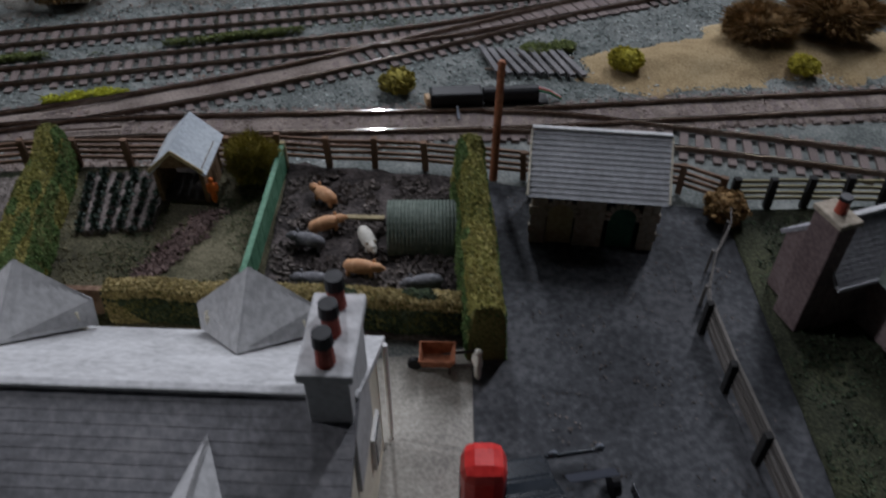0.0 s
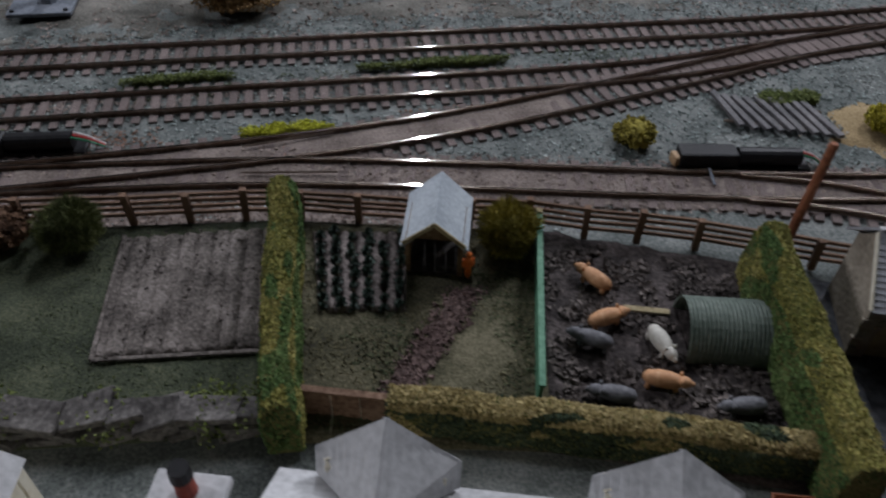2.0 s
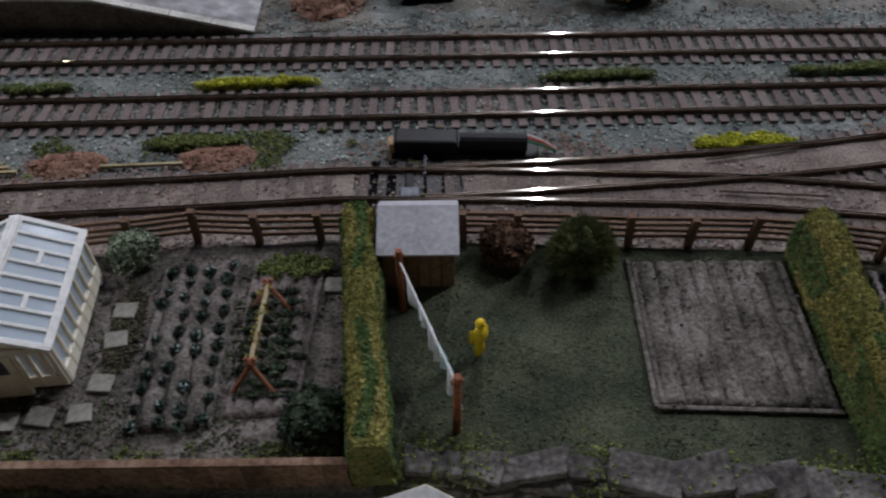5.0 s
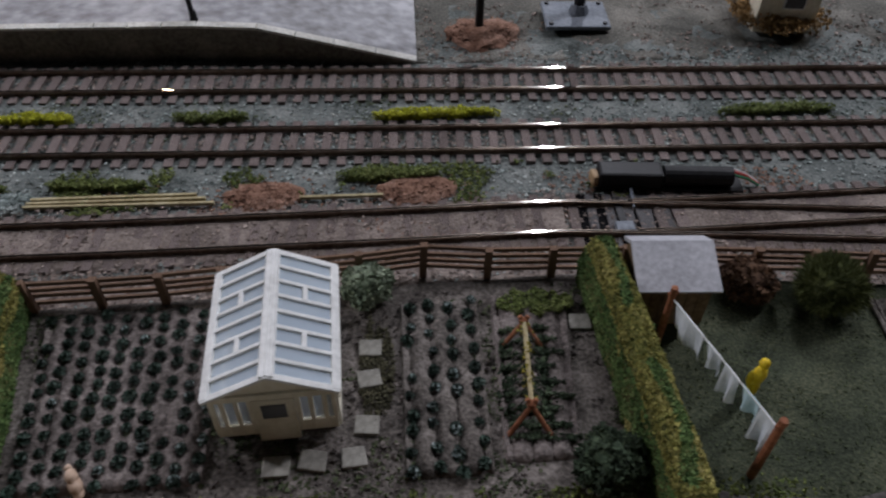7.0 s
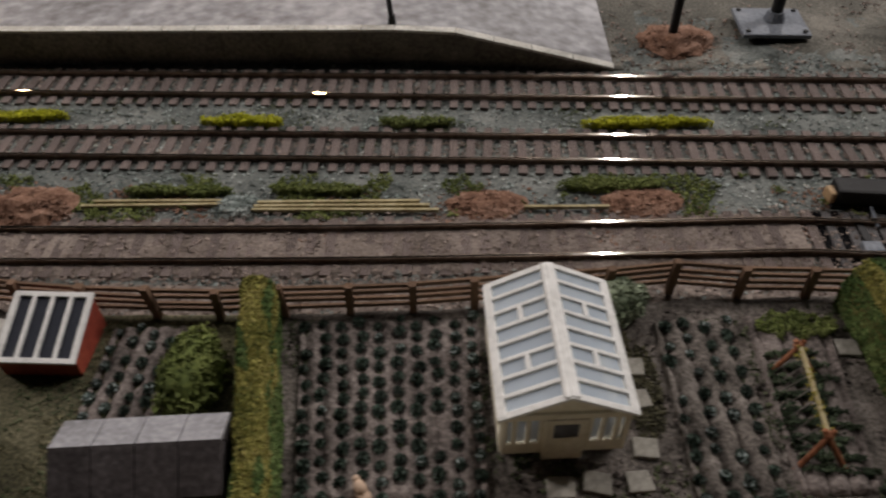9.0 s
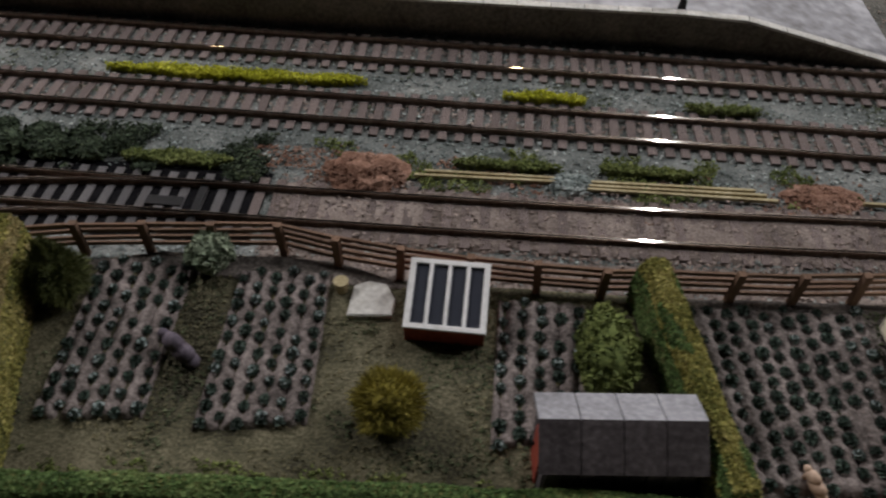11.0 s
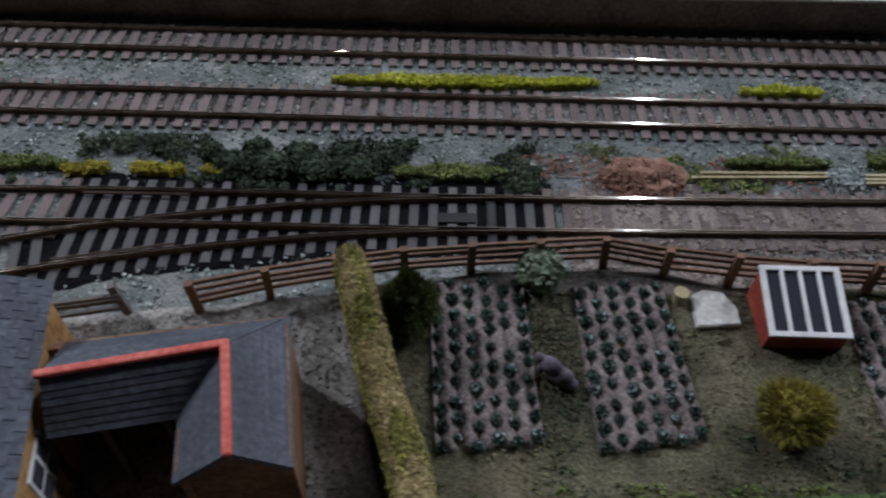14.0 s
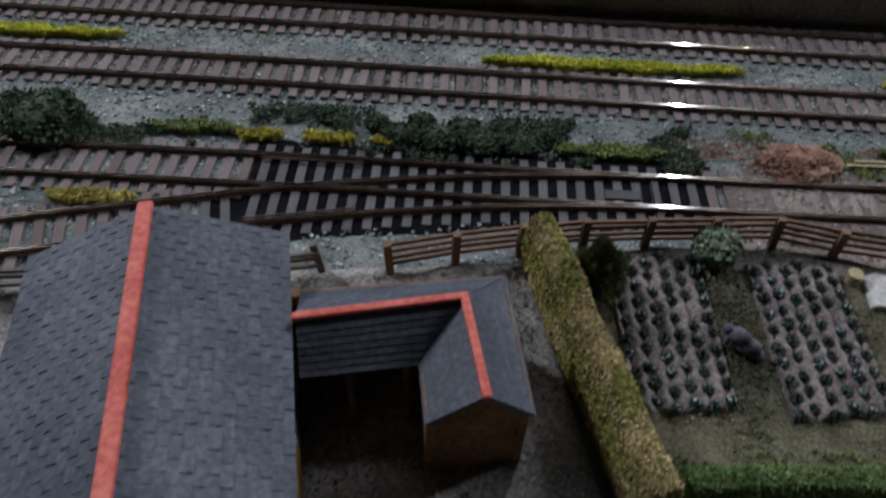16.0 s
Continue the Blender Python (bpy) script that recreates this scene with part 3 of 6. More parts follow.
strip("trackbed", MAIN_X, MAIN_Y, 22.6, 26.4, 2.0, -0.275, "pit", "black bare trackbed under the points")

strip("trackside", MAIN_X, [y - 2.65 for y in MAIN_Y], -10.8, 46, 1.15, -0.3, "ballast_brown", "brown gravel between the front track and the fence")


def open_ground(rs):
    """Ballast everywhere but in the bare pits under the points."""
    x, y = rs.uniform(-50, 82), rs.uniform(-11, 8)
    if -29 < x < -11.2 and spur_y(x) - 1.5 < y < -3.5:
        return None
    if 22.8 < x < 26.8 and -6.1 < y < -3.1:
        return None
    return x, y


def spur_y(x):
    return float(np.interp(-x, [-v for v in SPUR_X], SPUR_Y))


scatter("ballast_stones", 46000, open_ground, -0.33, 0.08, "stone_chip", "loose grey-green ballast stones")
scatter("ballast_stones", 6500, band(MAIN_X, MAIN_Y, -10.5, 80, 1.8), -0.22, 0.07, "chip_brown", "loose brown ballast stones along the front track")
scatter("ballast_stones", 5000, band(MAIN_X, [y - 2.5 for y in MAIN_Y], -10.5, 46, 1.0), -0.27, 0.075, "chip_brown", "loose brown stones between the front track and the fence")
scatter("ballast_stones", 6400, band(MID_X, MID_Y, -50, 85, 0.8), -0.29, 0.075, "chip_brown", "loose brown ballast stones between the rails")
scatter("ballast_stones", 6400, band(BACK_X, BACK_Y, -50, 85, 0.8), -0.29, 0.075, "chip_brown", "loose brown ballast stones between the rails")


def turnout_bits():
    """Check rails, tie bars and blades of the two near points."""
    t = thing("point_fittings", 0, 0, 0, 0, "steel check rails and black tie bar of the left points", "points", "", "structure")
    for x0, x1, off, line in ((-28.5, -24.5, 0.62, (MAIN_X, MAIN_Y)), (-28.5, -24.5, -0.6, (SPUR_X, SPUR_Y))):
        bm = bmesh.new()
        a = (x0, float(np.interp(x0, line[0], line[1]) if line[0][0] < line[0][-1] else np.interp(-x0, [-v for v in line[0]], line[1])) + off, -0.06)
        b = (x1, float(np.interp(x1, line[0], line[1]) if line[0][0] < line[0][-1] else np.interp(-x1, [-v for v in line[0]], line[1])) + off, -0.06)
        rod(bm, a, b, 0.05, n=5)
        part("check_rail", bm, "rail", t)
    part("tie_bar", B(-13.2, -5.3, -0.2, 0.3, 2.6, 0.12, 0, 0.03), "black_plastic", t)
    part("slide_plate", B(-14.5, -5.3, -0.22, 1.4, 0.5, 0.1, 0, 0.03), "black_plastic", t)
    t = thing("point_fittings", 0, 0, 0, 0, "black tie bar and lever of the middle points", "points", "", "structure")
    part("tie_bar", B(24.6, -4.75, -0.2, 0.3, 2.6, 0.12, 0, 0.03), "black_plastic", t)
    part("slide_plate", B(24.6, -5.2, -0.15, 0.7, 0.5, 0.2, 0, 0.03), "steel_plate", t)
    part("check_rail", rod(bmesh.new(), (36.5, -5.75, -0.06), (40.5, -6.25, -0.06), 0.05, n=5), "rail", t)
    part("check_rail", rod(bmesh.new(), (36.5, -3.9, -0.06), (40.5, -3.3, -0.06), 0.05, n=5), "rail", t)


turnout_bits()


def point_motor(x, y, rz):
    t = thing("point_motor", x, y, -0.3, rz, "black surface-mounted point motor with coloured wires on ballast", "point motor", "point motors")
    body = part("housing", B(-1.6, 0, 0.5, 2.6, 0.95, 0.72, 0, 0.12), "black_plastic", t)
    bm = bmesh.new()
    rod(bm, (-0.25, 0, 0.52), (2.5, 0, 0.52), 0.4, n=16)
    part("coil", bm, "black_plastic", t)
    part("base", B(0, 0, 0.1, 6.0, 1.0, 0.2, 0, 0.05), "black_plastic", t)
    part("tape", B(-3.0, -0.1, 0.4, 0.3, 0.6, 0.5, 12, 0.08), "coil_wire", t, "brown tape on the end")
    bm = bmesh.new()
    rod(bm, (-1.6, -0.6, 0.3), (-1.6, -1.6, 0.16), 0.06, n=6)
    part("drive_rod", bm, "steel_plate", t)
    for i, m in enumerate(("wire_green", "wire_red", "wire_white")):
        bm = bmesh.new()
        rod(bm, (2.5, -0.2 + 0.2 * i, 0.75), (3.1, -0.15 + 0.15 * i, 0.55), 0.06, n=6)
        rod(bm, (3.1, -0.15 + 0.15 * i, 0.55), (3.7, 0.0 + 0.1 * i, 0.1), 0.06, n=6)
        part("wire", bm, m, t)
    return t


point_motor(26.9, -2.65, -4)
point_motor(58.1, -7.9, -9)


# ---------------------------------------------------------------- plots
def plot(name, corners, z, amp, material, label, category="ground", freq=0.7, step=0.35, fn=None):
    return sheet(name, corners, z, amp, step, material, label, category, freq, fn=fn)


plot("gravel_yard", [(-48, -32), (-15.5, -22), (-18.2, -8.9), (-48, -12.6)], -0.2, 0.12, "gravel", "pale loose gravel round the stables", freq=0.9)
plot("lawn", [(-15.4, -17.5), (4.4, -16.6), (3.0, -8.5), (-17.9, -8.6)], -0.14, 0.06, "lawn_dry", "worn patchy grass and soil of the allotment", "lawn")
plot("lawn", [(4.4, -16.6), (23.5, -17.2), (22.8, -7.5), (3.0, -8.5)], -0.15, 0.06, "soil_pale", "bare brown soil round the greenhouse", "soil")
plot("lawn", [(23.5, -17.4), (38.0, -18.6), (38.3, -9.0), (22.8, -7.6)], -0.13, 0.05, "lawn", "dull green lawn behind the stone wall", "lawn")
plot("lawn", [(38.0, -18.9), (45.9, -20.5), (48, -11.0), (38.3, -9.0)], -0.14, 0.06, "lawn_dry", "worn olive lawn beside the shed", "lawn")
plot("soil_bank", [(-17.3, -8.9), (-4.5, -8.9), (-7.5, -7.85), (-13.5, -7.95)], -0.11, 0.04, "soil_pale", "bare brown soil along the foot of the fence", "soil")
plot("mud", [(45.9, -20.5), (53.2, -23), (55.5, -14), (48, -11.0)], -0.12, 0.16, "mud", "churned dark mud of the pig pen", "mud", 1.3, 0.25)
plot("yard", [(49, -40), (60.5, -36), (65.2, -18.5), (55.4, -14)], -0.17, 0.06, "yard", "dark grey worn yard surface", "yard")
plot("lawn", [(60.5, -36), (90, -42), (90, -23.5), (65.2, -18.5)], -0.13, 0.08, "rough", "rough green and brown garden grass, darkened for shade", "lawn")
plot("pavement", [(-15, -38), (53.2, -38), (53.4, -23.2), (-15, -17.6)], -0.22, 0.03, "paving", "grey concrete path behind the houses", "pavement", step=0.6)
plot("scrub", [(14, 7.0), (100, 6.5), (100, 40), (9, 40)], -0.4, 0.2, "scrub", "scrubby grey-brown waste ground beyond the tracks", "ground", 0.5, 0.4, fn=lambda x, y: 0.05 * math.sqrt(max(0.0, y - 7)))
plot("sand_bank", [(60.0, -9.0), (82, -13), (88, -3.0), (62, -2.2)], -0.62, 0.3, "sand", "tan dry-grass bank beside the tracks", "bank", 0.3, 0.35, fn=lambda x, y: 1.05 * math.exp(-((x - 73.5) / 8.5) ** 2 - ((y + 6.3 + 0.12 * (x - 73)) / 2.6) ** 2))


# ---------------------------------------------------------------- hedges, bushes, tufts
def hedge(a, b, width, height, top, flank, label, n=2600, base=-0.15):
    """A clipped hedge of flock between two ends."""
    (x0, y0), (x1, y1) = a, b
    L = math.hypot(x1 - x0, y1 - y0)
    t = thing("hedge", x0, y0, base, math.degrees(math.atan2(y1 - y0, x1 - x0)), label, "hedge", "hedges")
    sec = [(-0.5, 0), (-0.55, 0.35), (-0.5, 0.75), (-0.33, 0.98), (0, 1.03), (0.33, 0.98), (0.5, 0.75), (0.55, 0.35), (0.5, 0)]
    nu = int(L / 0.25)
    vs, fs = [], []

    def surf(u, k):
        i = min(int(k), len(sec) - 2)
        f = k - i
        w = sec[i][0] * (1 - f) + sec[i + 1][0] * f
        h = sec[i][1] * (1 - f) + sec[i + 1][1] * f
        wob = 1 + 0.16 * nz(u * 0.8 + x0, k * 0.7, y0) + 0.1 * nz(u * 2.5, k, x0)
        hh = 1 + 0.09 * nz(u * 0.6, 3.3, x0 + y0)
        return u + 0.12 * nz(u, k * 1.3, 7), width * w * wob + 0.14 * nz(u * 0.35, 1.0, x0), height * h * hh

    for i in range(nu + 1):
        for k in range(len(sec)):
            vs.append(surf(L * i / nu, k))
            if i and k:
                q = i * 9 + k
                fs.append((q - 10, q - 9, q, q - 1))
    fs.append(tuple(range(8, -1, -1)))
    fs.append(tuple(nu * 9 + k for k in range(9)))
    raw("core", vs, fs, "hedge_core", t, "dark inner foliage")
    rs = random.Random(int(x0 * 10) + 99)
    up, sides = [], []
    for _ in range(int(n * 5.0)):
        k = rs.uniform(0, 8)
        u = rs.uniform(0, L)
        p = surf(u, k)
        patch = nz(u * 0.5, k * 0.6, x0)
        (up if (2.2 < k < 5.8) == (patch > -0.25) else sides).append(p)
    for _ in range(n // 12):
        for u in (0.0, L):
            k = rs.uniform(0, 8)
            p = surf(u, k)
            f = rs.uniform(0, 1)
            sides.append((u, p[1] * f, p[2] * f + 0.3 * (1 - f)))
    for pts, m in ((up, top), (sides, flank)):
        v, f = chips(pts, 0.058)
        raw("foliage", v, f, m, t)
    return t


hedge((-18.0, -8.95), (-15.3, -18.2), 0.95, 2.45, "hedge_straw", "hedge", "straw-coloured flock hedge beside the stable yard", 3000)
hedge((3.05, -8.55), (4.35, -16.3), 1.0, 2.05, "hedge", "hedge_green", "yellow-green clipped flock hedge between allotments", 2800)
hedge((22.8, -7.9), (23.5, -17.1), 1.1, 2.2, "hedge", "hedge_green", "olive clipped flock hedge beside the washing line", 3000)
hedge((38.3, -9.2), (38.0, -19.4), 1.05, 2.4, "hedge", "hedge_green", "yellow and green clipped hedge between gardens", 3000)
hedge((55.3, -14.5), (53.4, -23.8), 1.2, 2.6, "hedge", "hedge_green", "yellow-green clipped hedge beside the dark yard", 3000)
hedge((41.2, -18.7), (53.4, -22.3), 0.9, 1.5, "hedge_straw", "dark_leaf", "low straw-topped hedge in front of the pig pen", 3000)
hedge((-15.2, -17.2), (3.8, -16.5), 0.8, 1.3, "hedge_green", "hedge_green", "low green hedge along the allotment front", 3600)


def bush(name, x, y, z, r, h, material, label, n=500, spiky=False, group="bushes", sq=1.0, lf=0.085, cone=0.0):
    """A bush: short stem, a lumpy core and many leaves with gaps between."""
    t = thing(name, x, y, z, 0, label, "bush", group)
    part("stem", rod(bmesh.new(), (0, 0, -0.1), (0, 0, h * 0.5), 0.09, 0.05), "dark_cloth", t)
    slim = 0.8 if spiky else 1.0
    core = part("core", ball(bmesh.new(), 0, 0, h * (0.5 - 0.15 * cone), r * 0.72 * slim * (1 - 0.3 * cone), r * 0.78 * slim * sq * (1 - 0.3 * cone), h * 0.45 * slim * (1 - 0.2 * cone), 3, 0.35), material, t)
    for poly in core.data.polygons:
        poly.use_smooth = True
    rs = random.Random(int(x * 31 + y * 7))
    pts = []
    for _ in range(n * 3):
        a, c = rs.uniform(0, 2 * math.pi), rs.uniform(-0.9, 1)
        s = math.sqrt(1 - c * c)
        k = rs.uniform(0.72, 1.0) * (1 + 0.28 * nz(math.cos(a) * 1.6 + x, math.sin(a) * 1.6 + y, c * 1.6))
        s *= 1 - cone * (c + 0.4)
        pts.append((r * s * math.cos(a) * k, r * sq * s * math.sin(a) * k, h * 0.5 + h * 0.5 * c * k))
    if spiky:
        v, f = fibres(pts * 2, (0, 0, h * 0.35), 0.34 * max(1.0, r * 0.8), 0.035 * max(1.0, r * 0.8))
    else:
        v, f = chips(pts, lf)
    raw("crown", v, f, material, t)
    return t


bush("bush", 46.5, -11.9, -0.1, 1.2, 2.3, "olive_leaf", "olive-yellow fuzzy bush beside the garden shed", 1300, True)
bush("bush", 30.5, -9.3, -0.1, 1.25, 2.0, "conifer_leaf", "dark green spiky bush by the fence", 1300, True)
bush("bush", 28.0, -8.6, -0.1, 0.95, 1.2, "rust_dark", "rusty brown bush by the fence", 420)
bush("bush", -4.9, -13.8, -0.1, 1.1, 1.7, "olive_leaf", "olive-yellow spiky bush on the allotment", 900, True)
bush("conifer", -16.1, -10.2, -0.1, 1.1, 2.7, "conifer_leaf", "small dark green conifer beside the hedge", 1300, True, cone=0.45)
bush("bush", -11.7, -8.4, -0.1, 0.8, 1.2, "grey_leaf", "pale variegated bush at the fence corner", 420)
bush("bush", 14.9, -8.35, -0.1, 0.85, 1.2, "grey_leaf", "pale variegated bush beside the greenhouse", 420)
bush("bush", 21.8, -15.4, -0.1, 1.0, 1.5, "dark_leaf", "dark round bush beside the hedge", 600)
bush("bush", 1.5, -11.5, -0.1, 1.0, 1.6, "moss_leaf", "olive green bush in the hedge corner", 520, sq=1.6)
bush("bush", 54.0, -5.6, -0.3, 0.9, 1.1, "olive_leaf", "small yellow and green trackside bush", 420)
bush("bush", 66.2, -6.3, -0.1, 0.95, 0.9, "yellow_leaf", "small yellow bush on the tan bank", 380)
bush("bush", 75.0, -9.0, -0.1, 0.8, 0.8, "yellow_leaf", "small yellow bush on the tan bank", 380)
bush("bush", 74.5, -5.3, -0.1, 2.2, 2.2, "rust_leaf", "large rusty brown bush on the tan bank", 1200, True)
bush("bush", 79.0, -5.5, -0.1, 2.6, 3.0, "rust_leaf", "large rusty brown bush on the tan bank", 1200, True)
bush("bush", 65.0, -18.9, -0.1, 0.9, 1.1, "rust_leaf", "rusty dead bush at the yard fence", 380)
bush("bush", 36.1, 10.5, -0.1, 2.6, 1.1, "rust_leaf", "brown scrub behind the cream hut", 500)
bush("bush", 57.5, 14.0, -0.1, 2.2, 1.6, "olive_leaf", "brown-green scrub beyond the tracks", 500)
bush("bush", 66.5, -31.0, -0.1, 1.6, 1.8, "dark_leaf", "dark bush in the cottage garden", 500)
bush("bush", -37.5, -3.0, -0.3, 1.6, 1.3, "dark_leaf", "dark green trackside bush with yellow flecks", 800)
for bx, by, br, bh in ((-24.2, -1.9, 0.55, 0.5), (-23.2, -2.6, 0.8, 0.6), (-22.4, -1.6, 0.6, 0.45), (-21.6, -2.7, 1.0, 0.7), (-20.6, -1.9, 0.75, 0.5), (-19.9, -2.9, 0.9, 0.65),
                       (-19.0, -2.0, 0.6, 0.45), (-18.3, -2.8, 0.85, 0.55), (-17.4, -2.2, 0.5, 0.4), (-26.4, -1.4, 0.5, 0.4)):
    bush("bush", bx, by, -0.33, br, bh, "dark_leaf", "low clump of dark green trackside scrub", 170, sq=0.75)
bush("bush", -46.0, -3.0, -0.3, 1.5, 1.2, "dark_leaf", "dark green trackside bush", 600)


def tuft(x0, x1, y, w, material, label, h=0.5, n=None, z=-0.32, slope=0.0):
    """A long mat of coarse grass beside a track."""
    rs = random.Random(int(x0 * 13))
    n = int((n or (x1 - x0) * w * 170) * 3)
    pts = []
    while len(pts) < n:
        u, v = rs.uniform(0, 1), rs.uniform(-1, 1)
        if abs(v) < (0.5 + 0.5 * nz(u * 6 + x0, y, 2.0)) * (1 - abs(2 * u - 1) ** 4) + 0.12:
            x = x0 + (x1 - x0) * u
            pts.append((x, y + v * w / 2 + 0.2 * nz(x * 0.6, y, 1) + slope * (x - x0), z))
    rs2 = np.random.RandomState(n)
    p = np.array(pts)
    p[:, 2] += rs2.uniform(0.0, h * 0.75, n)
    v, f = chips(p, 0.055, flat=0.7)
    t = raw("grass_tuft", v, f, material)
    return tagged(t, label, "grass", "trackside grass tufts")


for a, b, y, w, m, lab in (
        (14.9, 20.6, 2.45, 0.7, "lime_leaf", "bright lime-yellow static grass strip between tracks"),
        (6.0, 9.4, 2.6, 0.7, "moss_leaf", "dull green static grass strip between tracks"),
        (-1.9, 1.8, 2.65, 0.7, "lime_leaf", "lime-yellow static grass strip between tracks"),
        (-20.0, -8.0, 3.1, 0.8, "lime_leaf", "long lime-yellow static grass strip between tracks"),
        (-46, -36.5, 3.7, 0.7, "lime_leaf", "lime-yellow static grass strip between tracks"),
        (36.3, 40.6, -2.7, 0.8, "lime_leaf", "bright lime-yellow static grass strip by the crossover"),
        (30.5, 36, 2.3, 0.6, "moss_leaf", "faint green static grass strip between tracks"),
        (42, 50, 2.2, 0.6, "moss_leaf", "faint green static grass strip between tracks"),
        (-33.5, -29.6, -2.7, 0.7, "moss_leaf", "green and yellow trackside grass"),
        (-29.8, -27.9, -2.9, 0.7, "yellow_leaf", "patch of yellow trackside grass on ballast"),
        (-27.2, -25.0, -2.9, 0.7, "yellow_leaf", "patch of yellow trackside grass on ballast"),
        (-24.4, -23.2, -2.9, 0.6, "yellow_leaf", "patch of yellow trackside grass on ballast"),
        (-17.0, -12.5, -2.9, 0.9, "moss_leaf", "patch of green trackside grass on ballast"),
        (-36.0, -32.6, -6.9, 0.8, "olive_leaf", "olive grass between the diverging tracks"),
        (-3.8, 0.6, -2.1, 0.6, "moss_leaf", "patch of green trackside grass on ballast"),
        (2.0, 6.0, -2.0, 0.6, "moss_leaf", "patch of green trackside grass on ballast"),
        (13.5, 17.8, -1.7, 0.7, "moss_leaf", "patch of green trackside grass on ballast"),
        (61.2, 64.5, -3.3, 1.4, "moss_leaf", "green weeds growing over stacked sleepers")):
    tuft(a, b, y, w * 1.3, m, lab)


def heap(x, y, r, h, material, label, sq=0.6, n=420, z=-0.35):
    t = thing("heap", x, y, z, 0, label, "heap", "rusty heaps")
    bm = ball(bmesh.new(), 0, 0, 0, r, r * sq, h, 3, 0.4)
    part("mound", bm, material, t)
    rs = random.Random(int(x * 7 + 5))
    skirt = [(rs.gauss(0, 0.62) * r, rs.gauss(0, 0.62) * r * sq, rs.uniform(0.0, 0.12)) for _ in range(n)]
    v, f = chips(skirt, 0.07, flat=0.5)
    raw("loose_fibre", v, f, material, t)
    pts = []
    for _ in range(n):
        a, q = rs.uniform(0, 2 * math.pi), math.sqrt(rs.uniform(0, 1))
        pts.append((r * q * math.cos(a), r * sq * q * math.sin(a), h * math.sqrt(max(0, 1 - q * q)) * 0.95))
    v, f = chips(pts, 0.1, flat=0.5)
    raw("fibre_tangle", v, f, material, t)


heap(10.6, -2.8, 1.5, 0.3, "rust_heap", "rusty brown heap of fibre beside the track")
heap(16.7, -2.6, 1.5, 0.28, "rust_heap", "rusty brown heap of fibre beside the track")
heap(-7.2, -3.1, 1.6, 0.7, "rust_heap", "rusty brown bushy heap beside the track", 0.75)
heap(20.4, 9.6, 1.8, 0.5, "rust_heap", "rusty orange mound round a black post", 0.85)
heap(0.9, -2.9, 0.9, 0.35, "stone_chip", "small grey heap by the timber lengths", 0.7)


def timbers():
    for x0, x1, y, n in ((-5.4, 0.2, -2.7, 2), (1.4, 8.8, -2.95, 3), (12.3, 15.6, -2.75, 1)):
        t = thing("timber_stack", (x0 + x1) / 2, y, -0.33, 0.6, "long straw-coloured timber lengths lying by the track", "timber", "timber lengths")
        for i in range(n):
            part("timber", B(rnd.uniform(-0.3, 0.3), 0.24 * i - 0.2, 0.13, x1 - x0 - 0.5 * i, 0.13, 0.16, rnd.uniform(-0.8, 0.8), 0.02), "straw_wood", t)


timbers()


def sleeper_stack():
    t = thing("sleeper_stack", 61.4, -4.6, -0.3, -18, "short panel of old sleepers and rail overgrown with weeds", "sleepers")
    for i in range(9):
        part("sleeper", B(-2.2 + 0.55 * i, rnd.uniform(-0.1, 0.1), 0.22, 0.3, 3.0, 0.18, 24 + rnd.uniform(-4, 4), 0.02), "sleeper_black", t)
    for o in (-0.8, 0.8):
        part("rail", rod(bmesh.new(), (-2.4, o, 0.09), (2.4, o, 0.09), 0.08, n=6), "rail", t)


sleeper_stack()

# ---------------------------------------------------------------- fences
POSTS = [(-23, -9.75), (-20.75, -9.1), (-18.5, -8.6), (-16.3, -8.2), (-14.05, -7.95), (-11.75, -7.75), (-9.45, -7.55), (-7.4, -8.0), (-5.2, -8.3),
         (-2.8, -8.5), (-0.6, -8.6), (1.6, -8.65), (3.7, -8.5), (5.95, -8.4), (8.05, -8.3), (10.1, -8.1), (12.3, -7.85), (14.6, -7.6), (16.85, -7.3),
         (19.1, -7.55), (21.35, -7.6), (23.9, -7.7), (26.5, -7.8), (28.4, -7.95), (30.4, -8.1), (32.4, -8.3), (34.6, -8.45), (36.75, -8.6), (38.9, -8.9),
         (41.1, -9.45), (43.1, -9.95), (45.4, -10.3), (47.6, -10.7), (49.7, -11.5), (51.7, -12.05), (53.8, -12.75), (55.8, -13.55), (57.8, -14.4),
         (60, -15.25), (62, -16.05), (64.0, -16.85), (65.2, -18.1)]


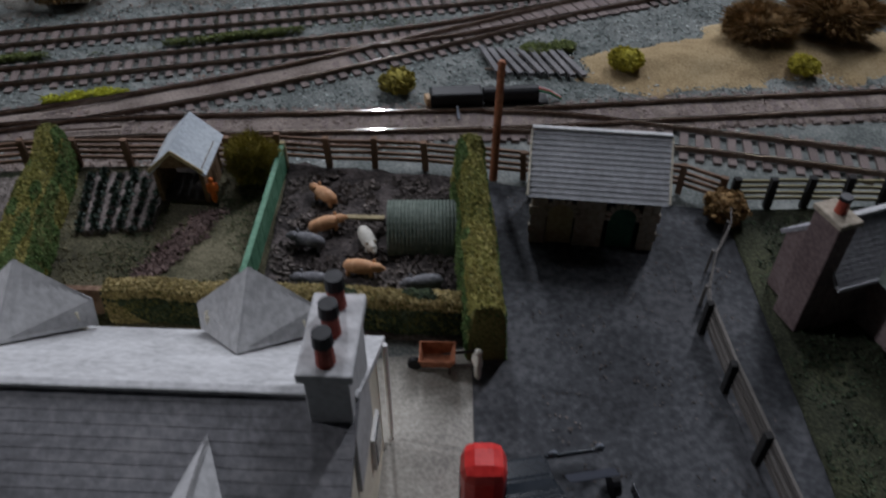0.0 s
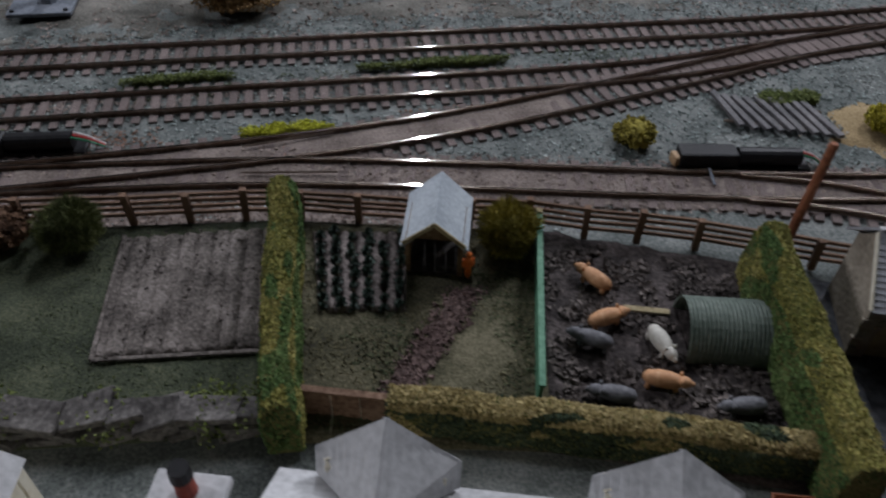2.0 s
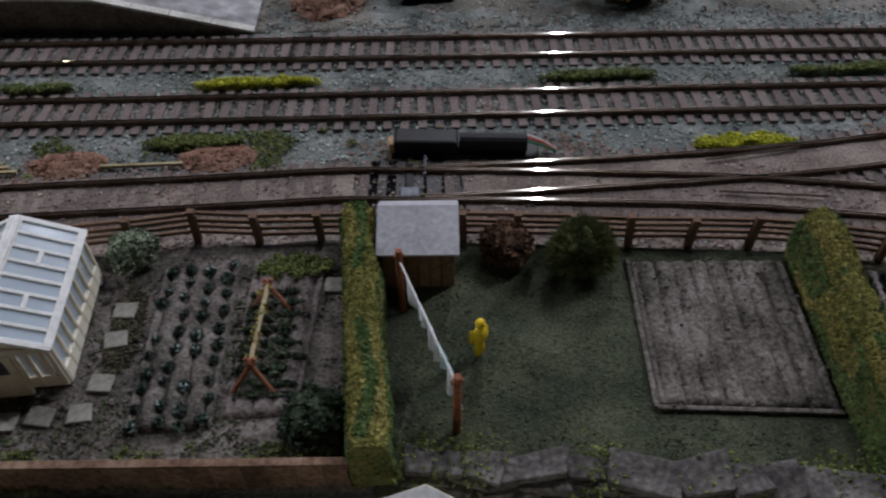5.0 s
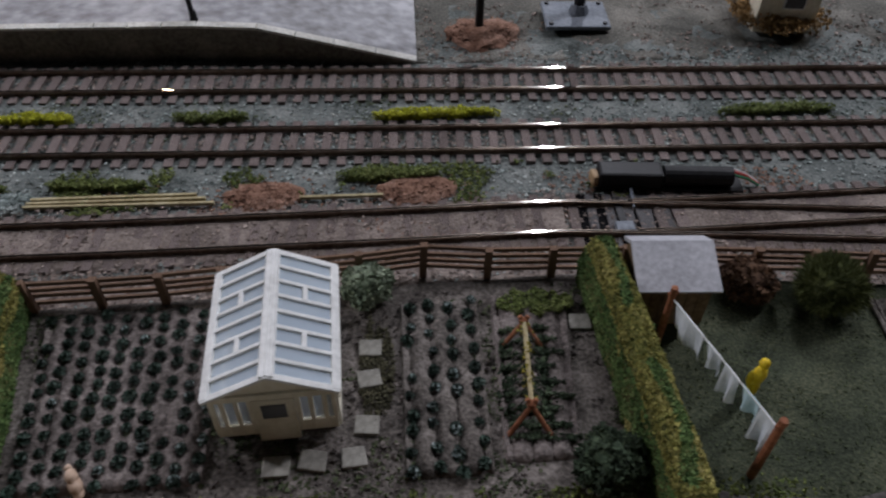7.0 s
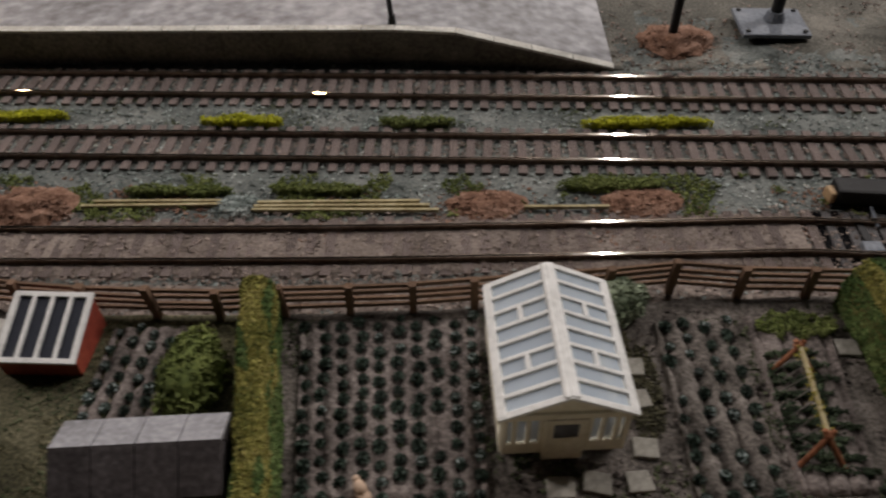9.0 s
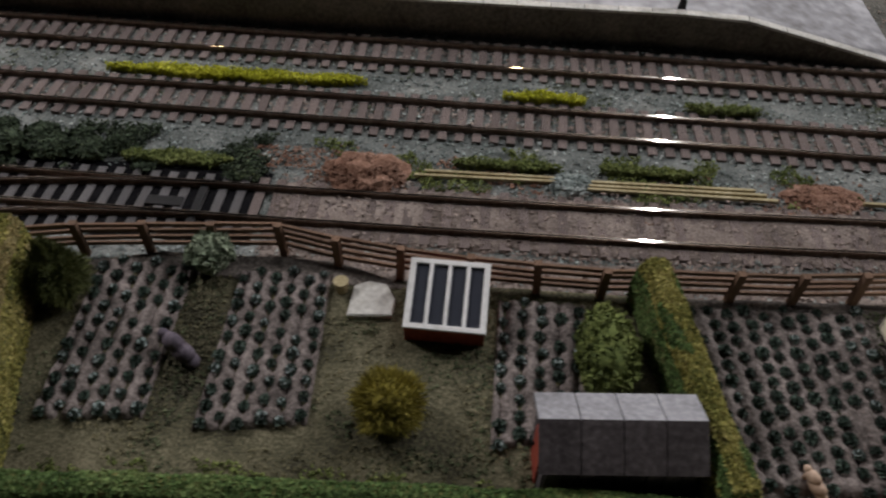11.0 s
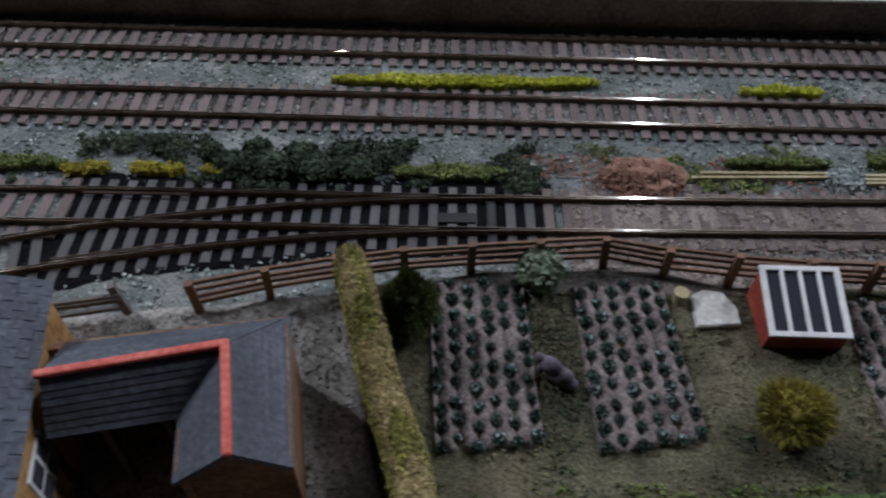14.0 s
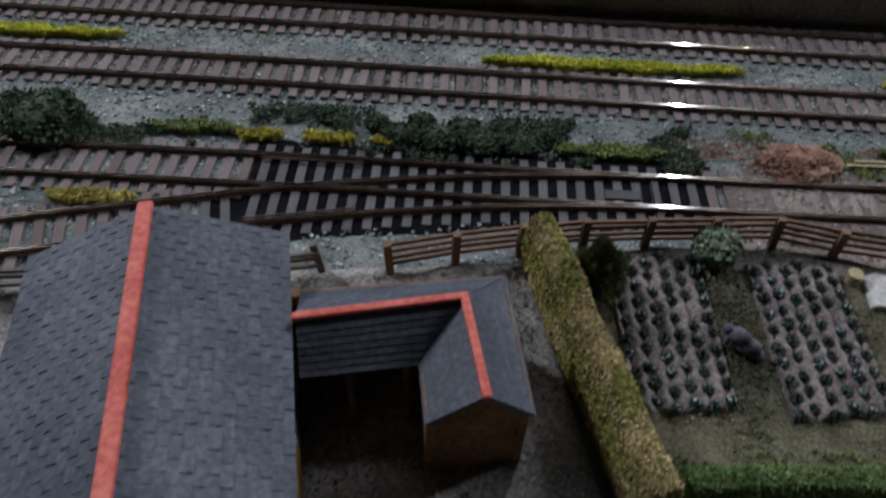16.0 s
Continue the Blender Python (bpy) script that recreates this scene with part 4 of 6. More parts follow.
def fence(posts, material, label, heights, post_h, post_w=0.26, rail_t=0.09, rail_h=0.15, rail_material=None, wonk=1.0, base=-0.25):
    t = thing("fence", 0, 0, 0, 0, label, "fence", "fences")
    pm = unit_mesh("post", material)
    rm = unit_mesh("fence_rail", rail_material or material)
    for i, (x, y) in enumerate(posts):
        nx, ny = posts[min(i + 1, len(posts) - 1)]
        px, py = posts[max(i - 1, 0)]
        rz = math.degrees(math.atan2(ny - py, nx - px))
        h = post_h + rnd.uniform(-0.06, 0.1)
        piece("post", pm, t, x, y, base + h / 2, post_w, post_w * 0.9, h, rz, rnd.uniform(-2, 2) * wonk, rnd.uniform(-4, 4) * wonk)
        if i:
            L = math.hypot(x - px, y - py)
            ax, ay = math.cos(math.atan2(y - py, x - px)), math.sin(math.atan2(y - py, x - px))
            for z in heights:
                piece("rail", rm, t, (x + px) / 2 - ay * 0.14, (y + py) / 2 + ax * 0.14, z + rnd.uniform(-0.03, 0.03) * wonk, L + 0.1, rail_t, rail_h,
                      math.degrees(math.atan2(y - py, x - px)), 0, rnd.uniform(-0.9, 0.9) * wonk)
    return t


fence(POSTS, "fence", "brown four-rail lineside fence with square posts", (0.16, 0.46, 0.76, 1.05), 1.5)
fence([(-25.4, -9.75), (-28.1, -10.3), (-30.9, -10.7), (-33.5, -11.0), (-36.0, -11.3), (-38.5, -11.7)], "fence_grey", "weathered grey rustic fence beside the stable yard", (0.2, 0.5, 0.8), 1.35, 0.25, 0.12, 0.14, wonk=2.0)
fence([(65.6, -18.3), (67.1, -18.65), (68.6, -19.0), (70.1, -19.4), (71.6, -19.8), (73.1, -20.2), (74.6, -20.5), (76.1, -20.9), (77.6, -21.3)], "fence_dark",
      "black-posted fence with pale green rails beside the siding", (0.15, 0.45, 0.75, 1.05), 1.55, 0.28, 0.08, 0.14, "fence_pale")
fence([(61.1, -24.4), (60.6, -26.9), (60.2, -29.5), (59.8, -32.1), (59.5, -34.7)], "fence_dark", "dark weathered wooden fence between yard and cottage garden", (0.25, 0.55, 0.85, 1.1), 1.5, 0.24, 0.1, 0.16, "fence_grey")
fence([(65.0, -18.7), (64.2, -20.2), (62.8, -21.6), (61.7, -23.2), (61.1, -24.4)], "fence_grey", "thin grey wire fence beside the yard", (0.4, 0.8), 1.1, 0.12, 0.05, 0.05)


def pen_fence():
    t = thing("pen_fence", 47.8, -11.4, -0.15, -104.5, "green painted board fence with a pale end post", "fence")
    for i in range(8):
        part("board", B(0.5 + i * 0.98, 0, 0.62, 0.95, 0.12, 1.25, rnd.uniform(-1, 1), 0.02), "green_paint", t)
    part("capping", B(3.95, 0, 1.28, 8.0, 0.22, 0.1, 0, 0.02), "green_paint", t)
    part("post", B(-0.1, 0, 0.65, 0.25, 0.25, 1.5, 0, 0.03), "straw_wood", t, "pale wooden end post")


pen_fence()


def board_fence(a, b, label, h=1.3):
    L = math.hypot(b[0] - a[0], b[1] - a[1])
    t = thing("board_fence", a[0], a[1], -0.2, math.degrees(math.atan2(b[1] - a[1], b[0] - a[0])), label, "fence", "board fences")
    n = int(L / 0.75)
    for i in range(n):
        part("board", B((i + 0.5) * L / n, rnd.uniform(-0.03, 0.03), h / 2 + rnd.uniform(-0.05, 0.05), L / n - 0.05, 0.12, h, 0, 0.02), "fence", t)
    part("capping", B(L / 2, 0, h + 0.06, L, 0.24, 0.1, 0, 0.02), "fence", t)


board_fence((4.9, -16.5), (22.9, -17.05), "brown boarded garden fence with a capping rail")
board_fence((38.6, -18.0), (41.2, -18.75), "small brown boarded garden gate", 1.2)


def stone_wall():
    t = thing("stone_wall", 24.4, -16.9, -0.25, -6.2, "rough dry-stone garden wall with moss and flat coping", "wall")
    L, rs = 13.2, random.Random(5)
    part("core", B(L / 2, 0, 0.45, L, 0.5, 0.9, 0, 0.05), "mud", t)
    for row in range(3):
        x = 0.0
        while x < L - 0.3:
            w = rs.uniform(0.6, 1.3) if row < 2 else rs.uniform(0.8, 1.9)
            h = 0.4 if row < 2 else 0.3
            bm = B(0, 0, 0, w * 1.04, rs.uniform(0.75, 1.1), h * 0.92, 0, 0.05)
            for v in bm.verts:
                v.co += Vector((nz(v.co.x * 1.7 + x, v.co.y * 2, row), nz(v.co.y * 2, v.co.x * 1.7 + x, row + 3), nz(v.co.z * 2, v.co.x * 2 + x, 8) * 0.55)) * 0.3
            ob = part("stone", bm, "stone", t)
            ob.matrix_basis = pose((x + w / 2) * S, rs.uniform(-0.08, 0.08) * S, (0.2 + 0.41 * row + rs.uniform(-0.03, 0.05)) * S, rs.uniform(-14, 14), rs.uniform(-9, 9), rs.uniform(-16, 16))
            x += w * 0.97
    rs = random.Random(8)
    pts = []
    for cx, r in ((0.6, 0.8), (1.9, 0.6), (5.4, 0.6), (8.6, 0.7), (11.5, 0.5), (12.6, 0.7)):
        for _ in range(420):
            pts.append((cx + rs.gauss(0, r * 0.6), rs.gauss(0.1, 0.4), rs.uniform(0.2, 1.25)))
    v, f = chips(pts, 0.06)
    raw("moss", v, f, "moss_leaf", t, "clumps of green moss and ivy")


stone_wall()


# ---------------------------------------------------------------- vegetable beds
def plant_places(cols, rows, seed, gaps):
    """Places of the plants of a bed, as shares of its width and depth, with the column."""
    rs = random.Random(seed)
    out = []
    for i in range(cols):
        for j in range(rows):
            if rs.random() >= gaps:
                out.append(((i + 0.5 + rs.uniform(-0.12, 0.12)) / cols, (j + (0.32 if i % 2 else 0.68) + rs.uniform(-0.14, 0.14)) / rows, i))
    return out


def bed(corners, rows, label, material="soil", h=0.13, z=0.0, places=(), pit=0.15, rough=0.05):
    """A dug bed of soil ridges with furrows between and a pit at each plant; corners: back left, back right, front right, front left."""
    bl, br, fr, fl = [Vector((*c, 0)) for c in corners]
    t = thing("vegetable_bed", 0, 0, 0, 0, label, "soil bed", "vegetable beds")
    nv, nu = 72, 12
    holes = np.array([tuple((bl * (1 - u) + br * u) * (1 - v) + (fl * (1 - u) + fr * u) * v)[:2] for u, v, _ in places]) if places else None
    for r in range(rows + 1):
        vs, fs = [], []
        u0, u1 = max(0.0, (r - 0.5) / rows), min(1.0, (r + 0.5) / rows)
        for j in range(nv + 1):
            for i in range(nu + 1):
                u, v = u0 + (u1 - u0) * i / nu, j / nv
                p = (bl * (1 - u) + br * u) * (1 - v) + (fl * (1 - u) + fr * u) * v
                edge = min(1, min(u, 1 - u) * rows * 5.0, min(v, 1 - v) * 30)
                w = u + 0.012 * nz(p.x * 0.9, p.y * 0.9, 5)
                ridge = abs(math.cos(w * rows * math.pi)) ** 0.6 * 2 - 1
                hh = h * ridge + rough * nz(p.x * 1.9, p.y * 1.9, 3) + 0.035 * nz(p.x * 6, p.y * 6, 1)
                if holes is not None:
                    d2 = ((holes - np.array((p.x, p.y + 0.1))) ** 2).sum(1).min()
                    hh -= pit * math.exp(-d2 / 0.055)
                vs.append((p.x, p.y, -0.35 + (z + 0.35 + hh) * edge))
                if i and j:
                    k = j * (nu + 1) + i
                    fs.append((k - nu - 2, k - nu - 1, k, k - 1)[::-1])
        ob = raw("soil_ridge", vs, fs, material, t)
        for poly in ob.data.polygons:
            poly.use_smooth = True
    return t


def plant_mesh(seed, material, leaves=20, r=0.225, h=0.33):
    """A rounded head of overlapping leaves round one heart, as one plant."""
    rs = random.Random(seed)
    vs, fs = [(0, 0, 0)], []
    for i in range(leaves):
        a = i * 2.4 + rs.uniform(-0.3, 0.3)
        k = math.sqrt((i + 0.6) / leaves)
        rr, w = r * k * rs.uniform(0.85, 1.15), 0.17 * rs.uniform(0.8, 1.25)
        c, s = math.cos(a), math.sin(a)
        q = len(vs)
        top = h * (1.05 - 0.62 * k * k) * rs.uniform(0.88, 1.15)
        for d, o, z in ((rr * 0.45, w / 2, top * 0.92), (rr, w * 0.42, top), (rr * 1.18, 0.0, top * 0.72), (rr, -w * 0.42, top * 0.96), (rr * 0.45, -w / 2, top * 0.88)):
            vs.append((c * d - s * o, s * d + c * o, z))
        fs.append((0, q, q + 1, q + 2, q + 3, q + 4))
    me = bpy.data.meshes.new("cabbage")
    me.from_pydata((np.array(vs) * S).tolist(), [], fs)
    me.materials.append(M["cabbage"])
    me.materials.append(M["cabbage_pale" if material == "cabbage_pale" else "cabbage_tip"])
    # heart leaves and every fifth one carry the painted highlight
    for k in range(leaves):
        if k < leaves * 0.3 or k % 5 == 0:
            me.polygons[k].material_index = 1
    return me


PLANTS = [plant_mesh(i, "cabbage") for i in range(4)] + [plant_mesh(9 + i, "cabbage_pale") for i in range(3)]
LEEKS = [plant_mesh(30 + i, "cabbage", 12, 0.22, 0.4) for i in range(3)]


def planting(corners, places, label, pale=0.3, kinds=None, name="cabbage", z=-0.12, pale_cols=(), size=1.0):
    bl, br, fr, fl = [Vector((*c, 0)) for c in corners]
    rs = random.Random(len(places))
    for u, v, i in places:
        p = (bl * (1 - u) + br * u) * (1 - v) + (fl * (1 - u) + fr * u) * v
        is_pale = rs.random() < (0.75 if i in pale_cols else pale)
        me = rs.choice(kinds) if kinds else (rs.choice(PLANTS[4:]) if is_pale else rs.choice(PLANTS[:4]))
        ob = new(name, me)
        k = rs.uniform(0.8, 1.2) * size
        ob.matrix_basis = pose(p.x * S, p.y * S, z * S, rs.uniform(-8, 8), rs.uniform(-8, 8), rs.uniform(0, 360)) @ Matrix.Diagonal((k, k, k, 1))
        tagged(ob, label, "vegetable", "vegetables in rows")


BED_L = [(-15.6, -8.4), (-12.2, -8.4), (-12.0, -14.6), (-15.3, -14.9)]
BED_R = [(-10.7, -8.5), (-7.5, -8.4), (-7.2, -14.4), (-10.6, -14.9)]
BED_3 = [(-1.9, -9.0), (1.1, -9.0), (0.9, -14.0), (-2.0, -14.8)]
BED_G = [(4.2, -8.8), (10.3, -8.5), (10.5, -15.3), (5.0, -15.4)]
BED_C = [(15.9, -8.7), (18.7, -8.5), (18.7, -15.3), (16.0, -15.4)]
BED_B = [(19.0, -8.4), (21.8, -8.3), (21.2, -14.9), (18.9, -15.0)]
BED_D = [(32.2, -9.1), (37.7, -9.3), (37.4, -15.5), (31.9, -15.1)]
BED_K = [(39.2, -9.8), (43.0, -10.4), (42.3, -14.5), (39.2, -14.1)]
for corners, ridges, cols, rows, gaps, soil, bed_label, label, pale, pale_cols in (
        (BED_L, 6, 6, 10, 0.08, "soil", "dug brown vegetable bed with furrows and cabbages", "blue-green cabbage growing in a furrowed bed", 0.24, (1, 2)),
        (BED_R, 6, 6, 10, 0.08, "soil", "dug brown vegetable bed with furrows and cabbages", "blue-green cabbage growing in a furrowed bed", 0.22, (4, 5)),
        (BED_3, 5, 5, 9, 0.12, "soil", "dug brown vegetable bed beside the dark shed", "blue-green cabbage growing in a furrowed bed", 0.15, (0, 1)),
        (BED_G, 10, 10, 12, 0.05, "soil", "large dug vegetable bed beside the greenhouse", "dark green cabbage growing beside the greenhouse", 0.04, (8, 9)),
        (BED_C, 4, 4, 10, 0.05, "soil_pale", "furrowed pale vegetable bed with highlight-topped cabbages", "cabbage with painted pale highlights growing in a furrow", 0.1, (1, 2))):
    spots = plant_places(cols, rows, cols * 100 + rows, gaps)
    bed(corners, ridges, bed_label, soil, places=spots, h=0.07 if corners is BED_G else 0.12)
    planting(corners, spots, label, pale, pale_cols=pale_cols, size=0.86)
bed(BED_B, 4, "dark soil bed under the bean frame", h=0.09)
bed(BED_D, 9, "freshly dug grey-brown bed with ridges in the lawn", "soil_pale", h=0.09, rough=0.03)
for (x0, y0), (x1, y1) in ((BED_D[0], BED_D[3]), (BED_D[3], BED_D[2])):
    edge = B(0, 0, 0, math.hypot(x1 - x0, y1 - y0), 0.17, 0.12, 0, 0.05)
    for v in edge.verts:
        v.co.y += 0.05 * nz(v.co.x * 1.5, x0, y0)
    ob = part("bed_edging", edge, "soil_pale")
    ob.matrix_basis = pose((x0 + x1) / 2 * S, (y0 + y1) / 2 * S, -0.02 * S, 0, 0, math.degrees(math.atan2(y1 - y0, x1 - x0)))
    tagged(ob, "pale trodden soil edging round the dug bed", "edging", "bed edgings")
spots = plant_places(6, 8, 608, 0.03)
bed(BED_K, 6, "furrowed dark bed of leeks beside the shed", places=spots, h=0.13)
planting(BED_K, spots, "dark green leek growing in a furrow", kinds=LEEKS, name="leek")
# rows of dark low leaves under the canes
for row in range(9):
    y = -10.2 - row * 0.5
    tuft(19.15, 20.9 + 0.2 * (row % 3), y, 0.34, "dark_leaf", "row of low dark bean leaves on soil", 0.3, 90, -0.02)
tuft(19.3, 21.9, -9.0, 1.6, "moss_leaf", "leafy green crop in the bean bed", 0.35, 500, -0.05)
tuft(14.7, 15.8, -11.5, 6.0, "lawn_dry", "rough green grass path beside the beds", 0.14, 420, -0.15)
tuft(-12.1, -10.7, -11.5, 5.5, "lawn_dry", "rough green grass path between the beds", 0.14, 330, -0.15)


def stepping_stones():
    for x, y in ((14.95, -13.45), (14.6, -14.5), (13.45, -14.55), (12.4, -14.7), (9.6, -15.9), (15.0, -10.6), (15.0, -11.8), (22.0, -9.8)):
        bm = B(0, 0, 0, 0.75, 0.65, 0.14, 0, 0.05)
        for v in bm.verts:
            v.co.x += 0.08 * nz(v.co.x * 3 + x, v.co.y * 3 + y, 1)
        ob = part("stepping_stone", bm, "paving")
        ob.matrix_basis = pose(x * S, y * S, -0.08 * S, 0, 0, rnd.uniform(-20, 20))
        tagged(ob, "pale square stepping stone set in soil", "stone", "stepping stones")


stepping_stones()


# ---------------------------------------------------------------- greenhouse
def greenhouse():
    t = thing("greenhouse", 12.35, -11.5, -0.15, 3.5, "cream greenhouse with white glazing bars and milky panes", "greenhouse")
    W, L, P, E, R = 1.72, 2.2, 0.4, 2.3, 3.15
    # supposed base, its dark colour painting the shadow below the walls
    part("plinth", B(0, 0, P / 2, 2 * W - 0.25, 2 * L - 0.25, P, 0, 0.03), "dark_cloth", t, "inset plinth coloured dark for the shadow under the walls")
    hz, zm = E - P, (E + P) / 2
    for s in (-1, 1):
        part("base_wall", B(s * W, 0, P + 0.3, 0.14, 2 * L, 0.6, 0, 0.02), "cream", t)
        for i in range(9):
            part("glazing_bar", B(s * W, -L + 0.07 + i * (2 * L - 0.14) / 8, zm, 0.14, 0.13, hz, 0, 0.02), "cream", t)
        part("eave_plate", B(s * W, 0, E, 0.2, 2 * L + 0.1, 0.16, 0, 0.02), "cream", t)
        p = part("side_pane", B(s * (W - 0.02), 0, zm, 0.02, 2 * L - 0.1, hz - 0.1), "glass", t)
        p.visible_shadow = False
    for y, o in ((-L, -1), (L, 1)):
        for s in (-1, 1):
            part("end_wall", B(s * 1.2, y, P + 0.25, 1.04, 0.14, 0.5, 0, 0.02), "cream", t)
            p = part("end_pane", B(s * 1.23, y, zm + 0.15, 1.0, 0.02, 1.2), "glass", t)
            p.visible_shadow = False
        for x in (-1.66, -1.4, -1.02, -0.66, 0.66, 1.02, 1.4, 1.66):
            part("mullion", B(x, y, zm, 0.13, 0.16, hz, 0, 0.02), "cream", t)
        part("end_rail", B(0, y, E - 0.1, 2 * W, 0.18, 0.24, 0, 0.02), "cream", t)
        bm = bmesh.new()
        plate(bm, [(-W, y, E), (W, y, E), (0, y, R - 0.02)], 0.08)
        part("gable", bm, "cream", t)
        d = part("door", B(0, y + 0.06 * o, 1.1, 1.15, 0.16, 2.0, 0, 0.03), "cream", t)
        part("door_pane", B(0, y + 0.15 * o, 1.6, 0.68, 0.03, 0.62), "glass_dark", d)
    for s in (-1, 1):
        sl = math.hypot(W + 0.15, R - E + 0.08)
        ang = math.degrees(math.atan2(R - E + 0.08, W + 0.15)) * s
        cx, cz = s * (W + 0.15) / 2, (R + E - 0.06) / 2 + 0.03
        p = part("roof_pane", B(cx, 0, cz, sl - 0.05, 2 * L + 0.1, 0.03, 0, 0, 0, ang), "glass", t)
        p.visible_shadow = False
        ax, az = math.cos(math.radians(ang)), -math.sin(math.radians(ang))
        step = (2 * L + 0.24) / 8
        for i in range(9):
            y = -L - 0.12 + i * step
            part("roof_bar", B(cx, y, cz + 0.04, sl, 0.2 if i in (0, 8) else 0.13, 0.1, 0, 0.02, 0, ang), "white_paint", t)
        for k in (-0.5, 0.5):
            part("roof_rail", B(cx + ax * k * (sl - 0.2), 0, cz + az * k * (sl - 0.2) + 0.05, 0.26, 2 * L + 0.3, 0.11, 0, 0.02, 0, ang), "white_paint", t)
        for i in (2, 5):
            part("vent_bar", B(cx, -L - 0.12 + (i + 0.5) * step, cz + 0.05, 0.15, step, 0.1, 0, 0.02, 0, ang), "white_paint", t)
    for s in (-1, 1):
        part("ridge_board", B(s * 0.11, 0, R + 0.06, 0.16, 2 * L + 0.36, 0.14, 0, 0.03), "white_paint", t)


greenhouse()


def cold_frame():
    t = thing("cold_frame", -3.5, -9.95, -0.15, -1.5, "red cold frame with white bars over dark glass", "cold frame")
    for y, h in ((-1.0, 0.75), (1.0, 1.35)):
        part("end_board", B(0, y, h / 2, 2.4, 0.12, h, 0, 0.02), "red_paint", t)
    for x in (-1.2, 1.2):
        bm = bmesh.new()
        plate(bm, [(x + 0.06, -1.05, 0), (x + 0.06, 1.05, 0), (x + 0.06, 1.05, 1.36), (x + 0.06, -1.05, 0.74)], 0.12)
        part("side_board", bm, "red_paint", t)
    ang = math.degrees(math.atan2(0.6, 2.0))
    part("pane", B(0, 0, 1.08, 2.3, 2.15, 0.03, 0, 0, ang), "glass_dark", t)
    for i in range(5):
        part("bar", B(-1.2 + 0.6 * i, 0, 1.13, 0.2 if i in (0, 4) else 0.13, 2.35, 0.1, 0, 0.02, ang), "white_paint", t)
    for y, z in ((-1.08, 0.8), (1.08, 1.45)):
        part("frame_rail", B(0, y, z, 2.6, 0.18, 0.11, 0, 0.02, ang), "white_paint", t)


cold_frame()


def slab_and_bits():
    bm = bmesh.new()
    plate(bm, [(-6.75, -10.3, 0.05), (-5.3, -10.2, 0.05), (-5.25, -9.5, 0.05), (-5.6, -8.85, 0.05), (-6.2, -8.75, 0.05), (-6.7, -9.0, 0.05)], 0.3)
    bmesh.ops.bevel(bm, geom=list(bm.edges), offset=0.04, segments=2, affect="EDGES")
    tagged(part("pond_cover", bm, "kerb"), "pale grey-green flat slab lying on soil", "slab")
    t = thing("bucket", -7.1, -9.15, -0.12, 0, "small straw-coloured bucket beside the bed", "bucket")
    bm = bmesh.new()
    rod(bm, (0, 0, 0), (0, 0, 0.5), 0.2, 0.26, 12)
    part("body", bm, "straw_wood", t)


slab_and_bits()


def bean_frame():
    t = thing("bean_frame", 19.85, -12.1, -0.12, -3.0, "orange-brown bean pole frame with a twiggy ridge", "plant support")
    for y, o in ((-1.5, -0.5), (1.6, -0.35)):
        for s in (-1, 1):
            part("pole", rod(bmesh.new(), (s * 0.7, y + o, 0), (-s * 0.14, y + 0.06, 1.22), 0.085, 0.075), "pole", t)
        part("lashing", ball(bmesh.new(), 0, y, 1.06, 0.16, 0.14, 0.13, 2, 0.3), "pole", t)
    part("ridge_pole", rod(bmesh.new(), (0, -1.55, 1.06), (0.02, 1.65, 1.08), 0.075), "straw_wood", t)
    rs = random.Random(3)
    for i in range(7):
        y = -1.2 + i * 0.42
        for s in (-1, 1):
            part("cane", rod(bmesh.new(), (s * 0.6 + rs.uniform(-0.1, 0.1), y + rs.uniform(-0.1, 0.1), 0), (0, y, 1.08), 0.02), "fence_grey", t)
    pts = [(rs.gauss(0, 0.11), rs.uniform(-1.4, 1.5), 1.06 + rs.gauss(0, 0.08)) for _ in range(90)]
    v, f = chips(pts, 0.05)
    raw("foliage", v, f, "olive_leaf", t, "withered climbing foliage")
    pts = [(rs.choice((-1, 1)) * abs(rs.gauss(0.5, 0.16)), rs.uniform(-1.5, 1.5), rs.uniform(0.05, 0.3)) for _ in range(420)]
    v, f = chips(pts, 0.085)
    raw("foliage", v, f, "dark_leaf", t, "dark low bean leaves")


bean_frame()


# ---------------------------------------------------------------- sheds and huts
def boards(t, name, x0, x1, y, z0, z1, n, material, thick=0.1, axis="x"):
    w = (x1 - x0) / n
    for i in range(n):
        c = x0 + (i + 0.5) * w
        if axis == "x":
            part(name, B(c, y, (z0 + z1) / 2, w - 0.03, thick, z1 - z0, 0, 0.015), material, t)
        else:
            part(name, B(y, c, (z0 + z1) / 2, thick, w - 0.03, z1 - z0, 0, 0.015), material, t)


def gable_roof(t, hw, y0, y1, eave, ridge, material, over=0.18, thick=0.12, ridge_material=None):
    for s in (-1, 1):
        bm = bmesh.new()
        k = over * (ridge - eave) / hw
        pts = [(0, y0, ridge), (0, y1, ridge), (s * (hw + over), y1, eave - k), (s * (hw + over), y0, eave - k)]
        plate(bm, pts if s < 0 else pts[::-1], thick)
        bmesh.ops.recalc_face_normals(bm, faces=bm.faces)
        part("roof_slope", bm, material, t)
    if ridge_material:
        part("ridge", B(0, (y0 + y1) / 2, ridge + 0.02, 0.14, y1 - y0, 0.08, 0, 0.02), ridge_material, t)


